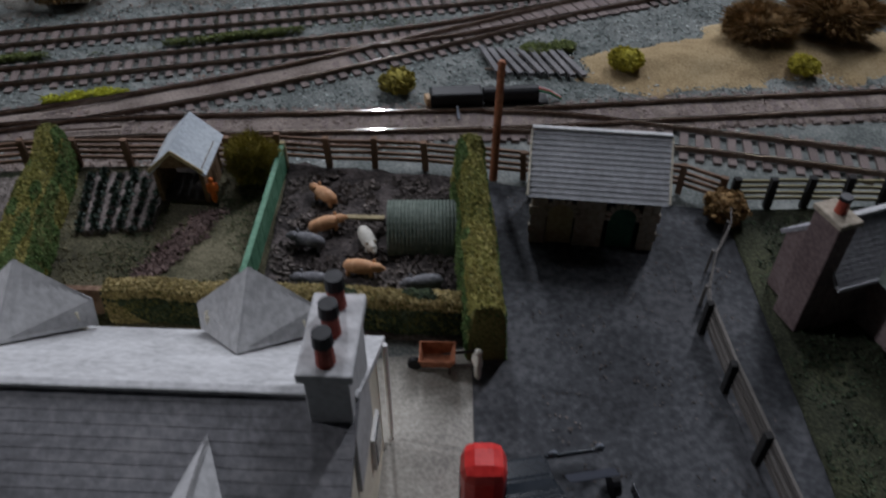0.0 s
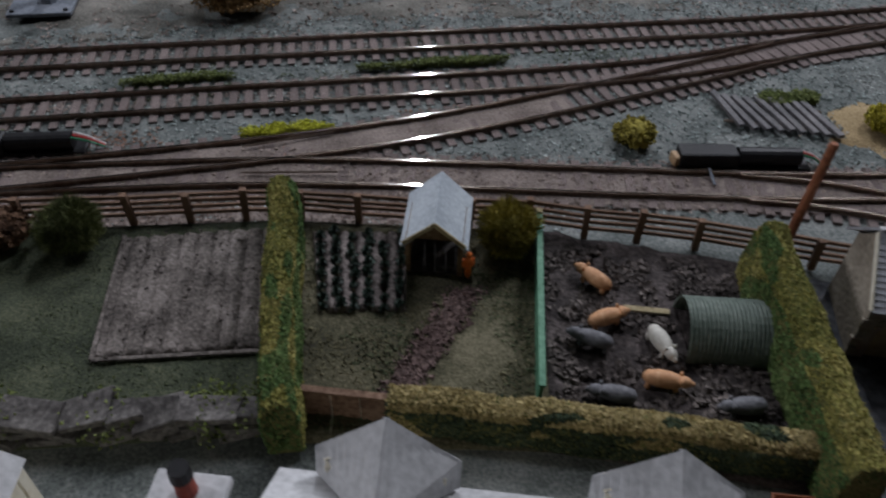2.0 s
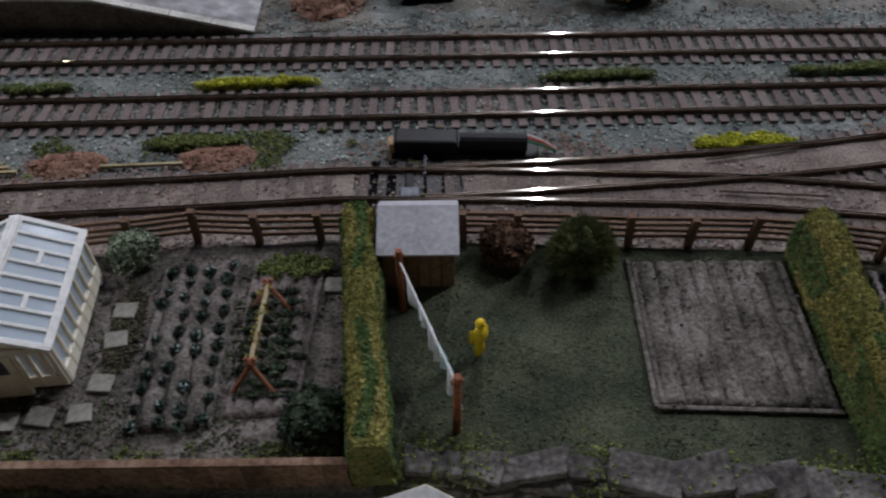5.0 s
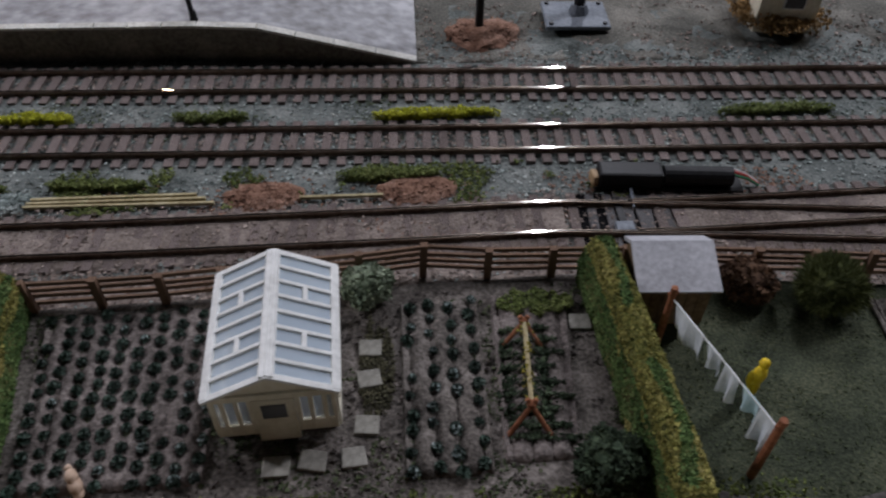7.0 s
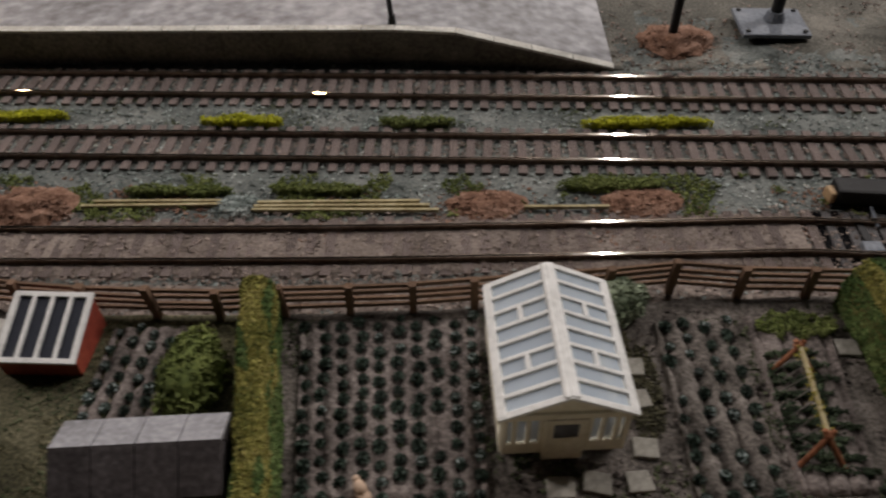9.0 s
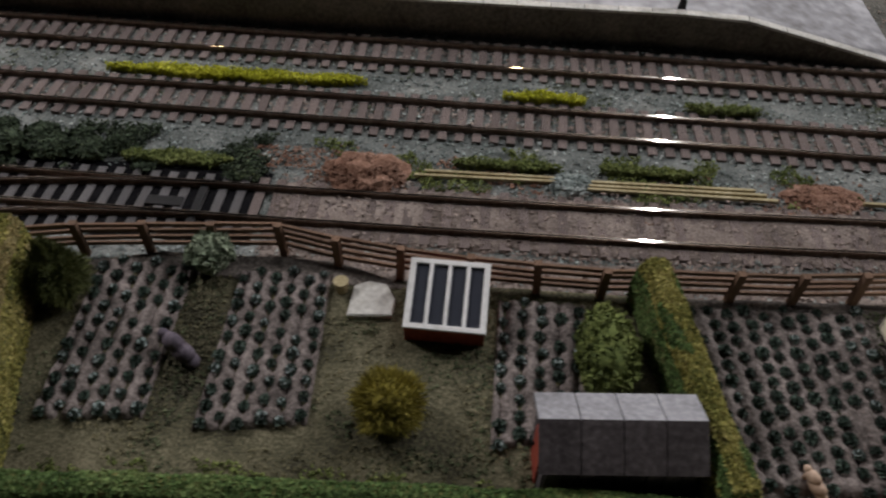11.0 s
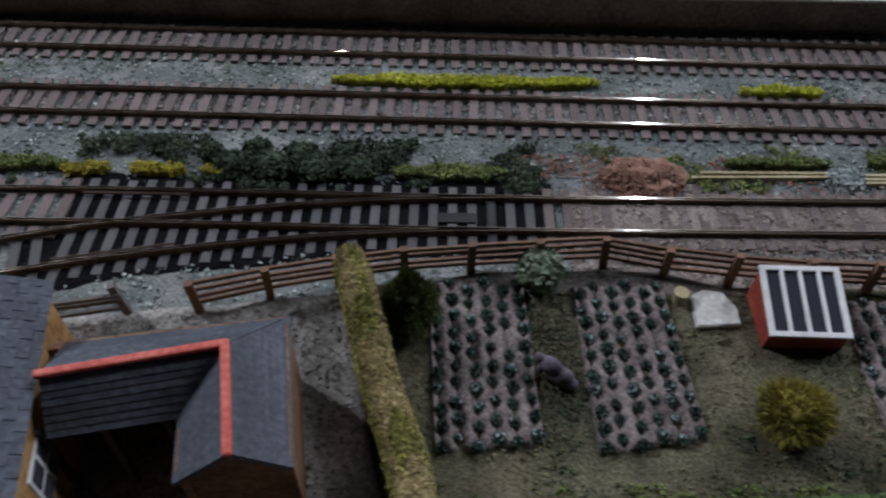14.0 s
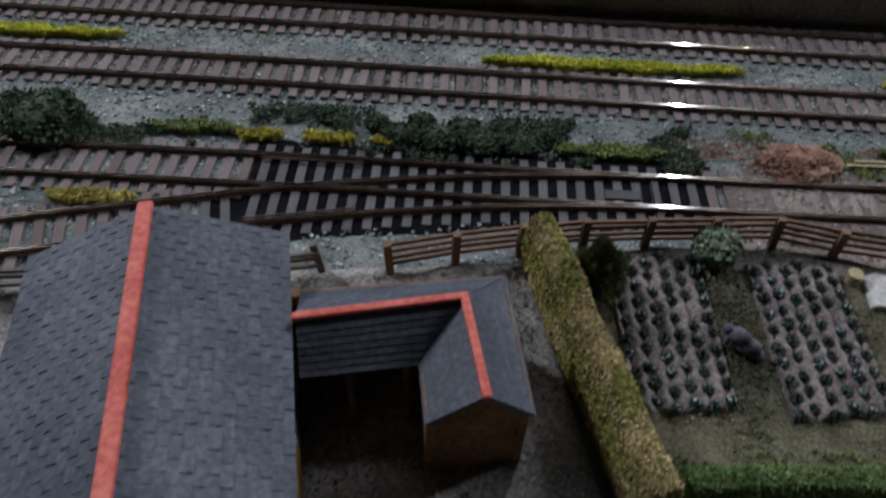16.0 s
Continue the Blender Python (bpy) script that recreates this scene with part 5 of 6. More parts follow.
def shed_a():
    t = thing("garden_shed", 43.85, -11.6, -0.12, -15, "brown open-fronted garden shed with a pale blue roof", "shed")
    boards(t, "side_board", -1.25, 0.75, -0.98, 0, 1.75, 4, "shed_wood", axis="y")
    boards(t, "side_board", -1.25, 0.75, 0.98, 0, 1.75, 4, "shed_wood", axis="y")
    boards(t, "back_board", -0.98, 0.98, 1.15, 0, 1.68, 5, "shed_wood")
    bm = bmesh.new()
    plate(bm, [(-0.98, 1.15, 1.68), (0.98, 1.15, 1.68), (0, 1.15, 2.55)], 0.1)
    part("gable", bm, "shed_wood", t)
    part("floor", B(0, 0, 0.06, 2.0, 2.4, 0.12, 0, 0.02), "dark_cloth", t)
    bm = bmesh.new()
    plate(bm, [(-1.0, -1.15, 1.7), (1.0, -1.15, 1.7), (0, -1.15, 2.65)], 0.1)
    part("gable", bm, "shed_wood", t)
    for s in (-1, 1):
        part("front_post", B(s * 0.93, -1.15, 0.87, 0.16, 0.16, 1.7, 0, 0.02), "shed_wood", t)
        bm = bmesh.new()
        box(bm, s * 0.55, -1.42, 2.16, 1.5, 0.08, 0.16, 0, 0.02, 0, s * 41)
        part("bargeboard", bm, "straw_wood", t)
    gable_roof(t, 1.0, -1.4, 1.5, 1.75, 2.72, "shed_roof", 0.22)


shed_a()


def hut_p3():
    t = thing("garden_hut", 24.92, -9.0, -0.1, -2, "small brown garden hut with a pale grey felt roof", "shed")
    boards(t, "front_board", -1.15, 1.15, -0.95, 0, 1.85, 6, "shed_wood")
    boards(t, "back_board", -1.15, 1.15, 0.95, 0, 1.85, 6, "shed_wood")
    boards(t, "side_board", -0.95, 0.95, 1.15, 0, 1.95, 5, "shed_wood", axis="y")
    boards(t, "side_board", -0.95, 0.95, -1.15, 0, 1.95, 5, "shed_wood", axis="y")
    for pts in ([(-1.35, 0.45, 2.5), (-1.35, -1.25, 1.9), (1.35, -1.25, 1.9), (1.35, 0.45, 2.5)], [(-1.35, 1.2, 2.0), (-1.35, 0.45, 2.5), (1.35, 0.45, 2.5), (1.35, 1.2, 2.0)]):
        bm = bmesh.new()
        plate(bm, pts, 0.12)
        part("roof_slope", bm, "hut_roof", t)
    for x in (-1.2, 1.2):
        bm = bmesh.new()
        plate(bm, [(x, -1.0, 1.8), (x, 1.0, 1.8), (x, 0.45, 2.4)], 0.08)
        part("gable", bm, "shed_wood", t)


hut_p3()


def shed_b():
    t = thing("garden_shed", 1.35, -14.85, -0.15, 4, "dark maroon-grey shed with a grey ridged roof", "shed")
    boards(t, "front_board", -2.0, 2.0, -0.95, 0, 1.75, 9, "shed_dark")
    boards(t, "back_board", -2.0, 2.0, 0.85, 0, 2.08, 9, "shed_dark")
    for s in (-1, 1):
        boards(t, "side_board", -0.95, 0.85, s * 2.0, 0, 1.8, 4, "shed_dark", axis="y")
    d = part("door", B(-2.07, -0.1, 0.85, 0.1, 0.95, 1.6, 0, 0.02), "red_paint", t, "dull red door")
    part("handle", B(-2.15, 0.2, 0.9, 0.06, 0.08, 0.12, 0, 0.01), "black_plastic", d)
    for i in range(4):
        x0, x1 = -2.2 + 1.1 * i, -2.2 + 1.1 * (i + 1) - 0.03
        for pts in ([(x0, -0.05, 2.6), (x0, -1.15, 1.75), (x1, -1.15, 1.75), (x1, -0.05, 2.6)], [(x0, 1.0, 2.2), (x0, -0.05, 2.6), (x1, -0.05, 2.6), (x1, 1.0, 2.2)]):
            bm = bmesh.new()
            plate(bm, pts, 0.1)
            # front sheets take the dark board colour to paint that slope's shadow
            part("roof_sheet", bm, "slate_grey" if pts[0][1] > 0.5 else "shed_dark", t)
    for s in (-1, 1):
        bm = bmesh.new()
        plate(bm, [(s * 1.95, -0.95, 1.75), (s * 1.95, 0.85, 2.05), (s * 1.95, -0.05, 2.45)], 0.08)
        part("gable", bm, "shed_dark", t)


shed_b()


def courses(t, name, a, b, c, d, nu, nv, mats, thick=0.05, lift=0.03, stagger=True):
    """Rows of tiles over the slope a (low left), b (low right), c (high right), d (high left)."""
    a, b, c, d = Vector(a), Vector(b), Vector(c), Vector(d)
    n = (b - a).cross(d - a).normalized()
    rs = random.Random(nu * nv)
    for j in range(nv):
        lo, hi = j / nv, (j + 1.12) / nv
        for i in range(nu + (1 if stagger and j % 2 else 0)):
            u0 = max(0, (i - (0.5 if stagger and j % 2 else 0)) / nu)
            u1 = min(1, (i + 1 - (0.5 if stagger and j % 2 else 0)) / nu)
            if u1 - u0 < 0.004:
                continue

            def at(u, v):
                return (a * (1 - u) + b * u) * (1 - v) + (d * (1 - u) + c * u) * v
            hi = min(1, hi)
            gap = 0.06 / nu
            q = [at(u0 + gap, lo) + n * (lift + thick), at(u1 - gap, lo) + n * (lift + thick), at(u1 - gap, hi) + n * lift, at(u0 + gap, hi) + n * lift]
            bm = bmesh.new()
            wob = rs.uniform(-0.012, 0.012)
            plate(bm, [p + n * wob for p in q], thick)
            part(name, bm, mats[0] if rs.random() < 0.8 else mats[-1], t)


def tile_rows(t, a, b, c, d, nv, material, ridges=0.05):
    """A slope of overlapping tile courses as long stepped rows."""
    a, b, c, d = Vector(a), Vector(b), Vector(c), Vector(d)
    n = (b - a).cross(d - a).normalized()
    for j in range(nv):
        lo, hi = j / nv, min(1, (j + 1.15) / nv)
        bm = bmesh.new()
        plate(bm, [a * (1 - lo) + d * lo + n * (0.02 + ridges), b * (1 - lo) + c * lo + n * (0.02 + ridges), b * (1 - hi) + c * hi + n * 0.02, a * (1 - hi) + d * hi + n * 0.02], 0.05)
        part("tile_course", bm, material, t)


def stone_hut():
    t = thing("stone_hut", 59.5, -17.8, -0.15, -20, "buff stone hut with a pale slate roof and arched doors", "hut")
    hw, hd, E, R = 2.3, 1.5, 2.85, 4.25
    part("back_wall", B(0, hd, E / 2, 2 * hw, 0.2, E, 0, 0.02), "hut_stone", t)
    for s in (-1, 1):
        bm = bmesh.new()
        plate(bm, [(s * hw, -hd, 0), (s * hw, hd, 0), (s * hw, hd, E), (s * hw, 0, R - 0.1), (s * hw, -hd, E)], 0.2 * s)
        bmesh.ops.recalc_face_normals(bm, faces=bm.faces)
        part("end_wall", bm, "hut_stone", t)
    for x, w in ((-2.08, 0.6), (-0.15, 1.1), (2.08, 0.6)):
        part("front_wall", B(x, -hd, E / 2, w, 0.2, E, 0, 0.01), "hut_stone", t)
    part("lintel", B(0, -hd, E - 0.14, 2 * hw, 0.22, 0.3, 0, 0.01), "hut_stone", t)
    for x, m in ((-1.24, "straw_wood"), (1.09, "green_door")):
        bm = bmesh.new()
        w = 0.5
        arc = [(x + w * math.cos(k * math.pi / 8), -hd + 0.02, 1.5 + 0.5 * math.sin(k * math.pi / 8)) for k in range(9)]
        plate(bm, [(x - w, -hd + 0.02, 0), (x + w, -hd + 0.02, 0)] + arc, 0.1)
        part("arched_door", bm, m, t)
        for k in range(9):
            a0 = k * math.pi / 8
            part("arch_stone", B(x + 0.6 * math.cos(a0), -hd - 0.09, 1.5 + 0.6 * math.sin(a0), 0.2, 0.12, 0.24, 0, 0.03, 0, 90 - math.degrees(a0)), "hut_stone", t)
    for x in (-2.25, 2.25):
        for k in range(5):
            part("quoin", B(x, -hd - 0.05, 0.25 + 0.46 * k, 0.4 if k % 2 else 0.28, 0.2, 0.4, 0, 0.03), "hut_stone", t)
    for s in (-1, 1):
        bm = bmesh.new()
        plate(bm, [(-2.55, s * 1.95, E - 0.3), (2.55, s * 1.95, E - 0.3), (2.55, 0, R), (-2.55, 0, R)], 0.1)
        bmesh.ops.recalc_face_normals(bm, faces=bm.faces)
        part("roof_board", bm, "slate_grey", t)
    tile_rows(t, (-2.55, -1.98, E - 0.32), (2.55, -1.98, E - 0.32), (2.55, 0, R), (-2.55, 0, R), 13, "hut_slate", 0.035)
    part("ridge", B(0, 0, R + 0.06, 5.15, 0.2, 0.1, 0, 0.03), "tile_pale", t)
    for s in (-1, 1):
        part("bargeboard", B(s * 2.58, -0.98, (E - 0.3 + R) / 2 - 0.02, 0.08, 2.5, 0.16, 0, 0.01, 40), "cream", t)


stone_hut()


def pig_ark():
    t = thing("pig_ark", 51.45, -16.85, -0.1, -13, "green corrugated iron pig ark, half-round", "shelter")
    R, L = 1.2, 2.9
    vs, fs = [], []
    nu = 60
    for i in range(nu + 1):
        r = R + 0.022 * math.sin(i / nu * 20 * 2 * math.pi)
        for k in range(17):
            a = math.pi * k / 16
            vs.append((L * i / nu, -r * math.cos(a), r * 1.15 * math.sin(a)))
            if i and k:
                q = i * 17 + k
                fs.append((q - 18, q - 17, q, q - 1))
    ob = raw("shell", vs, fs, "ark", t)
    sol = ob.modifiers.new("thickness", "SOLIDIFY")
    sol.thickness = 0.0006
    bm = bmesh.new()
    plate(bm, [(L - 0.1, -1.15 * math.cos(math.pi * k / 12), 1.3 * math.sin(math.pi * k / 12)) for k in range(13)], 0.08)
    part("end_wall", bm, "ark", t)
    part("floor", B(L / 2, 0, 0.04, L - 0.3, 2.1, 0.08), "mud", t)


pig_ark()


def simple_figure(name, x, y, rz, parts, material, label, category="figurine", z=-0.1):
    """A small cast figure as one plain mesh: joined rounded lumps."""
    bm = bmesh.new()
    for p in parts:
        ball(bm, *p[:6], sub=2, rough=0.12, turn=p[6] if len(p) > 6 else 0)
    ob = part(name, bm, material)
    for poly in ob.data.polygons:
        poly.use_smooth = True
    ob.matrix_basis = pose(x * S, y * S, z * S, 0, 0, rz)
    return tagged(ob, label, category, "small cast figures")


PIG = [(0, 0, 0.42, 0.72, 0.3, 0.3), (0.62, 0, 0.45, 0.28, 0.2, 0.2), (0.86, 0, 0.42, 0.12, 0.1, 0.1), (0.42, 0.15, 0.15, 0.09, 0.08, 0.2), (0.42, -0.15, 0.15, 0.09, 0.08, 0.2),
       (-0.45, 0.15, 0.15, 0.1, 0.08, 0.2), (-0.45, -0.15, 0.15, 0.1, 0.08, 0.2), (0.52, 0.17, 0.62, 0.06, 0.08, 0.1), (0.52, -0.17, 0.62, 0.06, 0.08, 0.1)]
for x, y, rz, m, lab in ((49.25, -14.2, 125, "tan_pig", "tan plastic pig figurine standing in mud"), (49.0, -16.05, 12, "tan_pig", "tan plastic pig figurine standing in mud"),
                         (48.3, -16.9, 150, "grey_pig", "dark grey plastic pig figurine standing in mud"), (50.5, -17.3, -80, "pale_pig", "pale plastic pig figurine by the ark"),
                         (50.0, -18.85, -22, "tan_pig", "tan plastic pig figurine standing in mud"), (48.3, -19.15, 160, "grey_pig", "grey plastic pig figurine by the hedge"),
                         (52.2, -20.2, 175, "grey_pig", "dark grey plastic pig figurine lying by the hedge")):
    simple_figure("pig_figurine", x, y, rz, PIG, m, lab)
STAND = [(0, 0, 0.45, 0.2, 0.16, 0.5), (0, 0, 1.05, 0.27, 0.2, 0.45), (0, 0, 1.62, 0.16, 0.16, 0.19), (0.26, 0.08, 1.0, 0.09, 0.12, 0.36), (-0.26, 0.08, 1.0, 0.09, 0.12, 0.36)]
KNEEL = [(-0.05, 0, 0.36, 0.48, 0.3, 0.33), (0.3, 0, 0.62, 0.42, 0.27, 0.29), (0.68, 0, 0.72, 0.19, 0.17, 0.18), (0.55, 0, 0.34, 0.12, 0.22, 0.32), (-0.35, 0, 0.18, 0.34, 0.25, 0.18)]
simple_figure("standing_figurine", 26.72, -12.9, 30, STAND, "yellow_paint", "small standing figurine painted yellow on the lawn")
simple_figure("kneeling_figurine", -11.5, -12.3, 150, KNEEL, "purple_paint", "small plum-grey kneeling figurine between the beds")
simple_figure("kneeling_figurine", 7.0, -15.1, 120, [tuple(v * 0.65 for v in p) for p in KNEEL], "flesh_tan", "small beige crouching figurine at the bed's edge")
simple_figure("standing_figurine", 44.75, -13.1, 0, [tuple(v * 0.7 for v in p) for p in STAND], "orange_paint", "small orange figurine standing at the shed opening")
simple_figure("standing_figurine", 52.95, -24.6, 90, [tuple(v * 0.8 for v in p) for p in STAND], "pale_pig", "small pale figurine behind the wheelbarrow")
simple_figure("standing_figurine", -22.2, -19.6, 0, STAND, "blue_paint", "small blue figurine in the stable yard")


def wheelbarrow():
    t = thing("wheelbarrow", 51.8, -23.8, -0.2, -15, "dull orange toy wheelbarrow on the path", "wheelbarrow")
    bm = bmesh.new()
    for pts in ([(-0.5, -0.3, 0.4), (0.45, -0.3, 0.4), (0.6, -0.45, 0.85), (-0.6, -0.45, 0.85)], [(-0.6, 0.45, 0.85), (0.6, 0.45, 0.85), (0.45, 0.3, 0.4), (-0.5, 0.3, 0.4)],
                [(0.45, -0.3, 0.4), (0.45, 0.3, 0.4), (0.6, 0.45, 0.85), (0.6, -0.45, 0.85)], [(-0.5, 0.3, 0.4), (-0.5, -0.3, 0.4), (-0.6, -0.45, 0.85), (-0.6, 0.45, 0.85)],
                [(-0.5, -0.3, 0.4), (-0.5, 0.3, 0.4), (0.45, 0.3, 0.4), (0.45, -0.3, 0.4)]):
        plate(bm, pts, 0.05)
    part("tray", bm, "pole", t)
    for s in (-1, 1):
        part("handle", rod(bmesh.new(), (-0.5, s * 0.2, 0.3), (1.3, s * 0.3, 0.6), 0.05), "dark_cloth", t)
        part("leg", rod(bmesh.new(), (0.4, s * 0.26, 0.02), (0.4, s * 0.26, 0.42), 0.05), "dark_cloth", t)
    part("wheel", rod(bmesh.new(), (-0.75, -0.08, 0.24), (-0.75, 0.08, 0.24), 0.24, n=14), "black_plastic", t)


wheelbarrow()


def washing_line():
    t = thing("washing_line", 0, 0, 0, 0, "washing line with white sheets between two brown posts", "washing line")
    a, b = Vector((24.3, -10.9, 0)), Vector((25.88, -15.55, 0))
    for p in (a, b):
        part("post", rod(bmesh.new(), (p.x, p.y, -0.2), (p.x, p.y, 2.75), 0.13, 0.11, 8), "pole", t)
        part("crossbar", B(p.x, p.y, 2.5, 0.34, 0.12, 0.12, 15, 0.02), "pole", t)
    part("line", rod(bmesh.new(), (a.x, a.y, 2.3), (b.x, b.y, 2.3), 0.025, n=5), "wire_white", t)
    d = (b - a)
    rs = random.Random(4)
    for s0, s1, h, cloth in ((0.05, 0.33, 1.15, "washing"), (0.37, 0.50, 0.85, "washing"), (0.54, 0.66, 1.25, "washing"), (0.70, 0.84, 0.8, "washing_blue"), (0.85, 0.985, 1.45, "washing")):
        vs, fs = [], []
        for i in range(9):
            for j in range(7):
                k = s0 + (s1 - s0) * i / 8
                p = a + d * k
                w = 0.14 * (j / 6) * math.sin(i * 1.1 + s0 * 20)
                vs.append((p.x + 0.94 * w + 0.1 * j / 6, p.y + 0.3 * w, 2.32 - h * j / 6))
                if i and j:
                    q = i * 7 + j
                    fs.append((q - 8, q - 7, q, q - 1))
        ob = raw("sheet", vs, fs, cloth, t)
        m = ob.modifiers.new("thickness", "SOLIDIFY")
        m.thickness = 0.0003


washing_line()
t = thing("telegraph_pole", 56.6, -14.0, -0.3, 0, "orange-brown wooden pole beside the fence", "pole")
part("shaft", rod(bmesh.new(), (0, 0, 0), (0.1, 0, 5.6), 0.19, 0.16, 10), "pole", t)
part("cap", rod(bmesh.new(), (0.1, 0, 5.55), (0.1, 0, 5.7), 0.19, 0.12, 10), "pole", t)
t = thing("plank", 50.65, -15.75, -0.02, -16, "pale wooden plank lying in the pig pen", "plank")
part("board", B(0, 0, 0.08, 1.6, 0.24, 0.1, 0, 0.02), "straw_wood", t)


# ---------------------------------------------------------------- red pillar box and car
def pillar_box():
    t = thing("phone_box", 51.75, -29.3, -0.2, -14, "bright red box with a rounded top on the path", "kiosk")
    part("body", B(0, 0, 1.55, 1.2, 1.2, 3.1, 0, 0.36), "red_gloss", t)
    for s in (-1, 1):
        part("pane", B(s * 0.6, 0, 1.4, 0.03, 0.6, 1.5), "glass_dark", t)
    part("plinth", B(0, 0, 0.08, 1.2, 1.2, 0.16, 0, 0.03), "black_plastic", t)


pillar_box()


def car():
    t = thing("car", 54.7, -30.9, -0.17, -4, "glossy black saloon car parked in the dark yard", "car")
    prof = [(-2.6, 0.35), (-2.65, 0.8), (-2.3, 1.05), (-1.5, 1.1), (-0.9, 1.75), (0.9, 1.8), (1.7, 1.15), (2.5, 1.0), (2.65, 0.6), (2.6, 0.35)]
    bm = bmesh.new()
    plate(bm, [(-0.95, y, z) for y, z in prof], -1.9)
    bmesh.ops.recalc_face_normals(bm, faces=bm.faces)
    bmesh.ops.bevel(bm, geom=list(bm.edges), offset=0.12, segments=3, affect="EDGES")
    body = part("body", bm, "car_paint", t)
    part("rear_window", B(0, 1.36, 1.44, 1.4, 0.03, 0.62, 0, 0.01, 50), "glass_dark", body)
    part("windscreen", B(0, -1.25, 1.39, 1.4, 0.03, 0.6, 0, 0.01, -42), "glass_dark", body)
    for s in (-1, 1):
        part("side_window", B(s * 0.96, 0, 1.45, 0.03, 1.7, 0.4, 0, 0.01), "glass_dark", body)
        part("headlight", ball(bmesh.new(), s * 0.7, 2.55, 0.8, 0.15, 0.1, 0.15), "steel_plate", body)
        for y in (-1.6, 1.6):
            w = part("wheel", rod(bmesh.new(), (s * 0.75, y, 0.36), (s * 0.98, y, 0.36), 0.36, n=16), "black_plastic", t)
            part("hub", rod(bmesh.new(), (s * 0.97, y, 0.36), (s * 1.01, y, 0.36), 0.17, n=12), "steel_plate", w)
    part("bumper", B(0, 2.68, 0.5, 1.8, 0.12, 0.16, 0, 0.04), "car_paint", t)


car()


# ---------------------------------------------------------------- houses
def chimney(t, x, y, z0, z1, sx, sy, pots, material="tile_pale"):
    c = part("chimney", B(x, y, (z0 + z1) / 2, sx * 0.8, sy * 0.9, z1 - z0, 0, 0.04), material, t)
    part("cap", B(x, y, z1 + 0.1, sx, sy, 0.25, 0, 0.05), material, c)
    for i in range(pots):
        yy = y + (i - (pots - 1) / 2) * sy / pots
        bm = bmesh.new()
        rod(bm, (x, yy, z1 + 0.2), (x, yy, z1 + 0.8), 0.21, 0.18, 12)
        p = part("pot", bm, "red_paint", c, "red clay chimney pot")
        bm = bmesh.new()
        rod(bm, (x, yy, z1 + 0.78), (x, yy, z1 + 1.1), 0.22, 0.2, 12)
        part("rim", bm, "black_plastic", p, "sooty black rim")


def house_right():
    t = thing("house", 43.3, -27.25, -0.2, -16, "large cream house with a pale tiled roof and gabled dormers", "house")
    X0, X1, E, R, Y1, YR, Y0 = -6.2, 5.9, 4.35, HOUSE_R, 3.0, HOUSE_Y, -6.5
    for y in (Y1 - 0.4, Y0 + 0.4):
        part("wall", B((X0 + X1) / 2, y, E / 2, X1 - X0 - 0.6, 0.3, E, 0, 0.03), "cream", t)
    for x in (X0 + 0.3, X1 - 0.3):
        bm = bmesh.new()
        plate(bm, [(x + 0.15, Y0 + 0.4, 0), (x + 0.15, Y1 - 0.4, 0), (x + 0.15, Y1 - 0.4, E), (x + 0.15, YR, R - 0.15), (x + 0.15, Y0 + 0.4, E)], 0.3)
        part("end_wall", bm, "cream", t)
    k = (R - E) / (Y1 - YR)
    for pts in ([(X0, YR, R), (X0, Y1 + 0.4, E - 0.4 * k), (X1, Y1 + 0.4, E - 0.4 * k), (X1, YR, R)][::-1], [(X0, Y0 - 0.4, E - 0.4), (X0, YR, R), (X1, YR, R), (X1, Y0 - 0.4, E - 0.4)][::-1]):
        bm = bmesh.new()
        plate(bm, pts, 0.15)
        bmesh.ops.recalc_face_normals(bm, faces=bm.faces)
        # the slope turned from the lamps gets the tile with shade in its colour
        part("roof_slope", bm, "tile_pale" if pts[0][1] < Y1 and pts[1][1] > YR else "tile_shaded", t)
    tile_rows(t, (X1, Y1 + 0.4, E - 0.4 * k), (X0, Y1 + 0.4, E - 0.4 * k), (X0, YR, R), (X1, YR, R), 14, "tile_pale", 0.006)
    tile_rows(t, (X0, Y0 - 0.4, E - 0.4), (X1, Y0 - 0.4, E - 0.4), (X1, YR, R), (X0, YR, R), 26, "tile_shaded", 0.008)
    part("ridge", B((X0 + X1) / 2, YR, R + 0.06, X1 - X0, 0.25, 0.14, 0, 0.05), "tile_pale", t)
    for dx in (-3.65, 2.5):
        d = part("dormer_wall", B(dx, 3.15, 4.3, 2.7, 0.2, 1.4, 0, 0.02), "cream", t)
        part("dormer_window", B(dx, 3.27, 4.4, 1.2, 0.08, 0.9, 0, 0.02), "glass_dark", d)
        bm = bmesh.new()
        plate(bm, [(dx - 1.4, 3.2, 5.0), (dx + 1.4, 3.2, 5.0), (dx, 3.2, 6.2)], 0.1)
        part("dormer_gable", bm, "cream", t)
        for s in (-1, 1):
            top, tail = Vector((dx, 3.5, 6.5)), Vector((dx, 1.55, 5.4))
            low, back = Vector((dx + s * 1.62, 3.5, 5.1)), Vector((dx + s * 1.62, 3.3, 4.3))
            bm = bmesh.new()
            pts = [top, low, back, tail]
            plate(bm, pts if s < 0 else pts[::-1], 0.1)
            part("dormer_roof", bm, "tile_pale", t)
            step = Vector((s * 0.012, 0.0, 0.012))
            quad = [back + step, low + step, top + step, tail + step]
            tile_rows(t, *(quad if s > 0 else [quad[1], quad[0], quad[3], quad[2]]), 9, "tile_pale", 0.012)
    for s0 in (2.8,):
        zf = 6.4
        for s in (-1, 1):
            bm = bmesh.new()
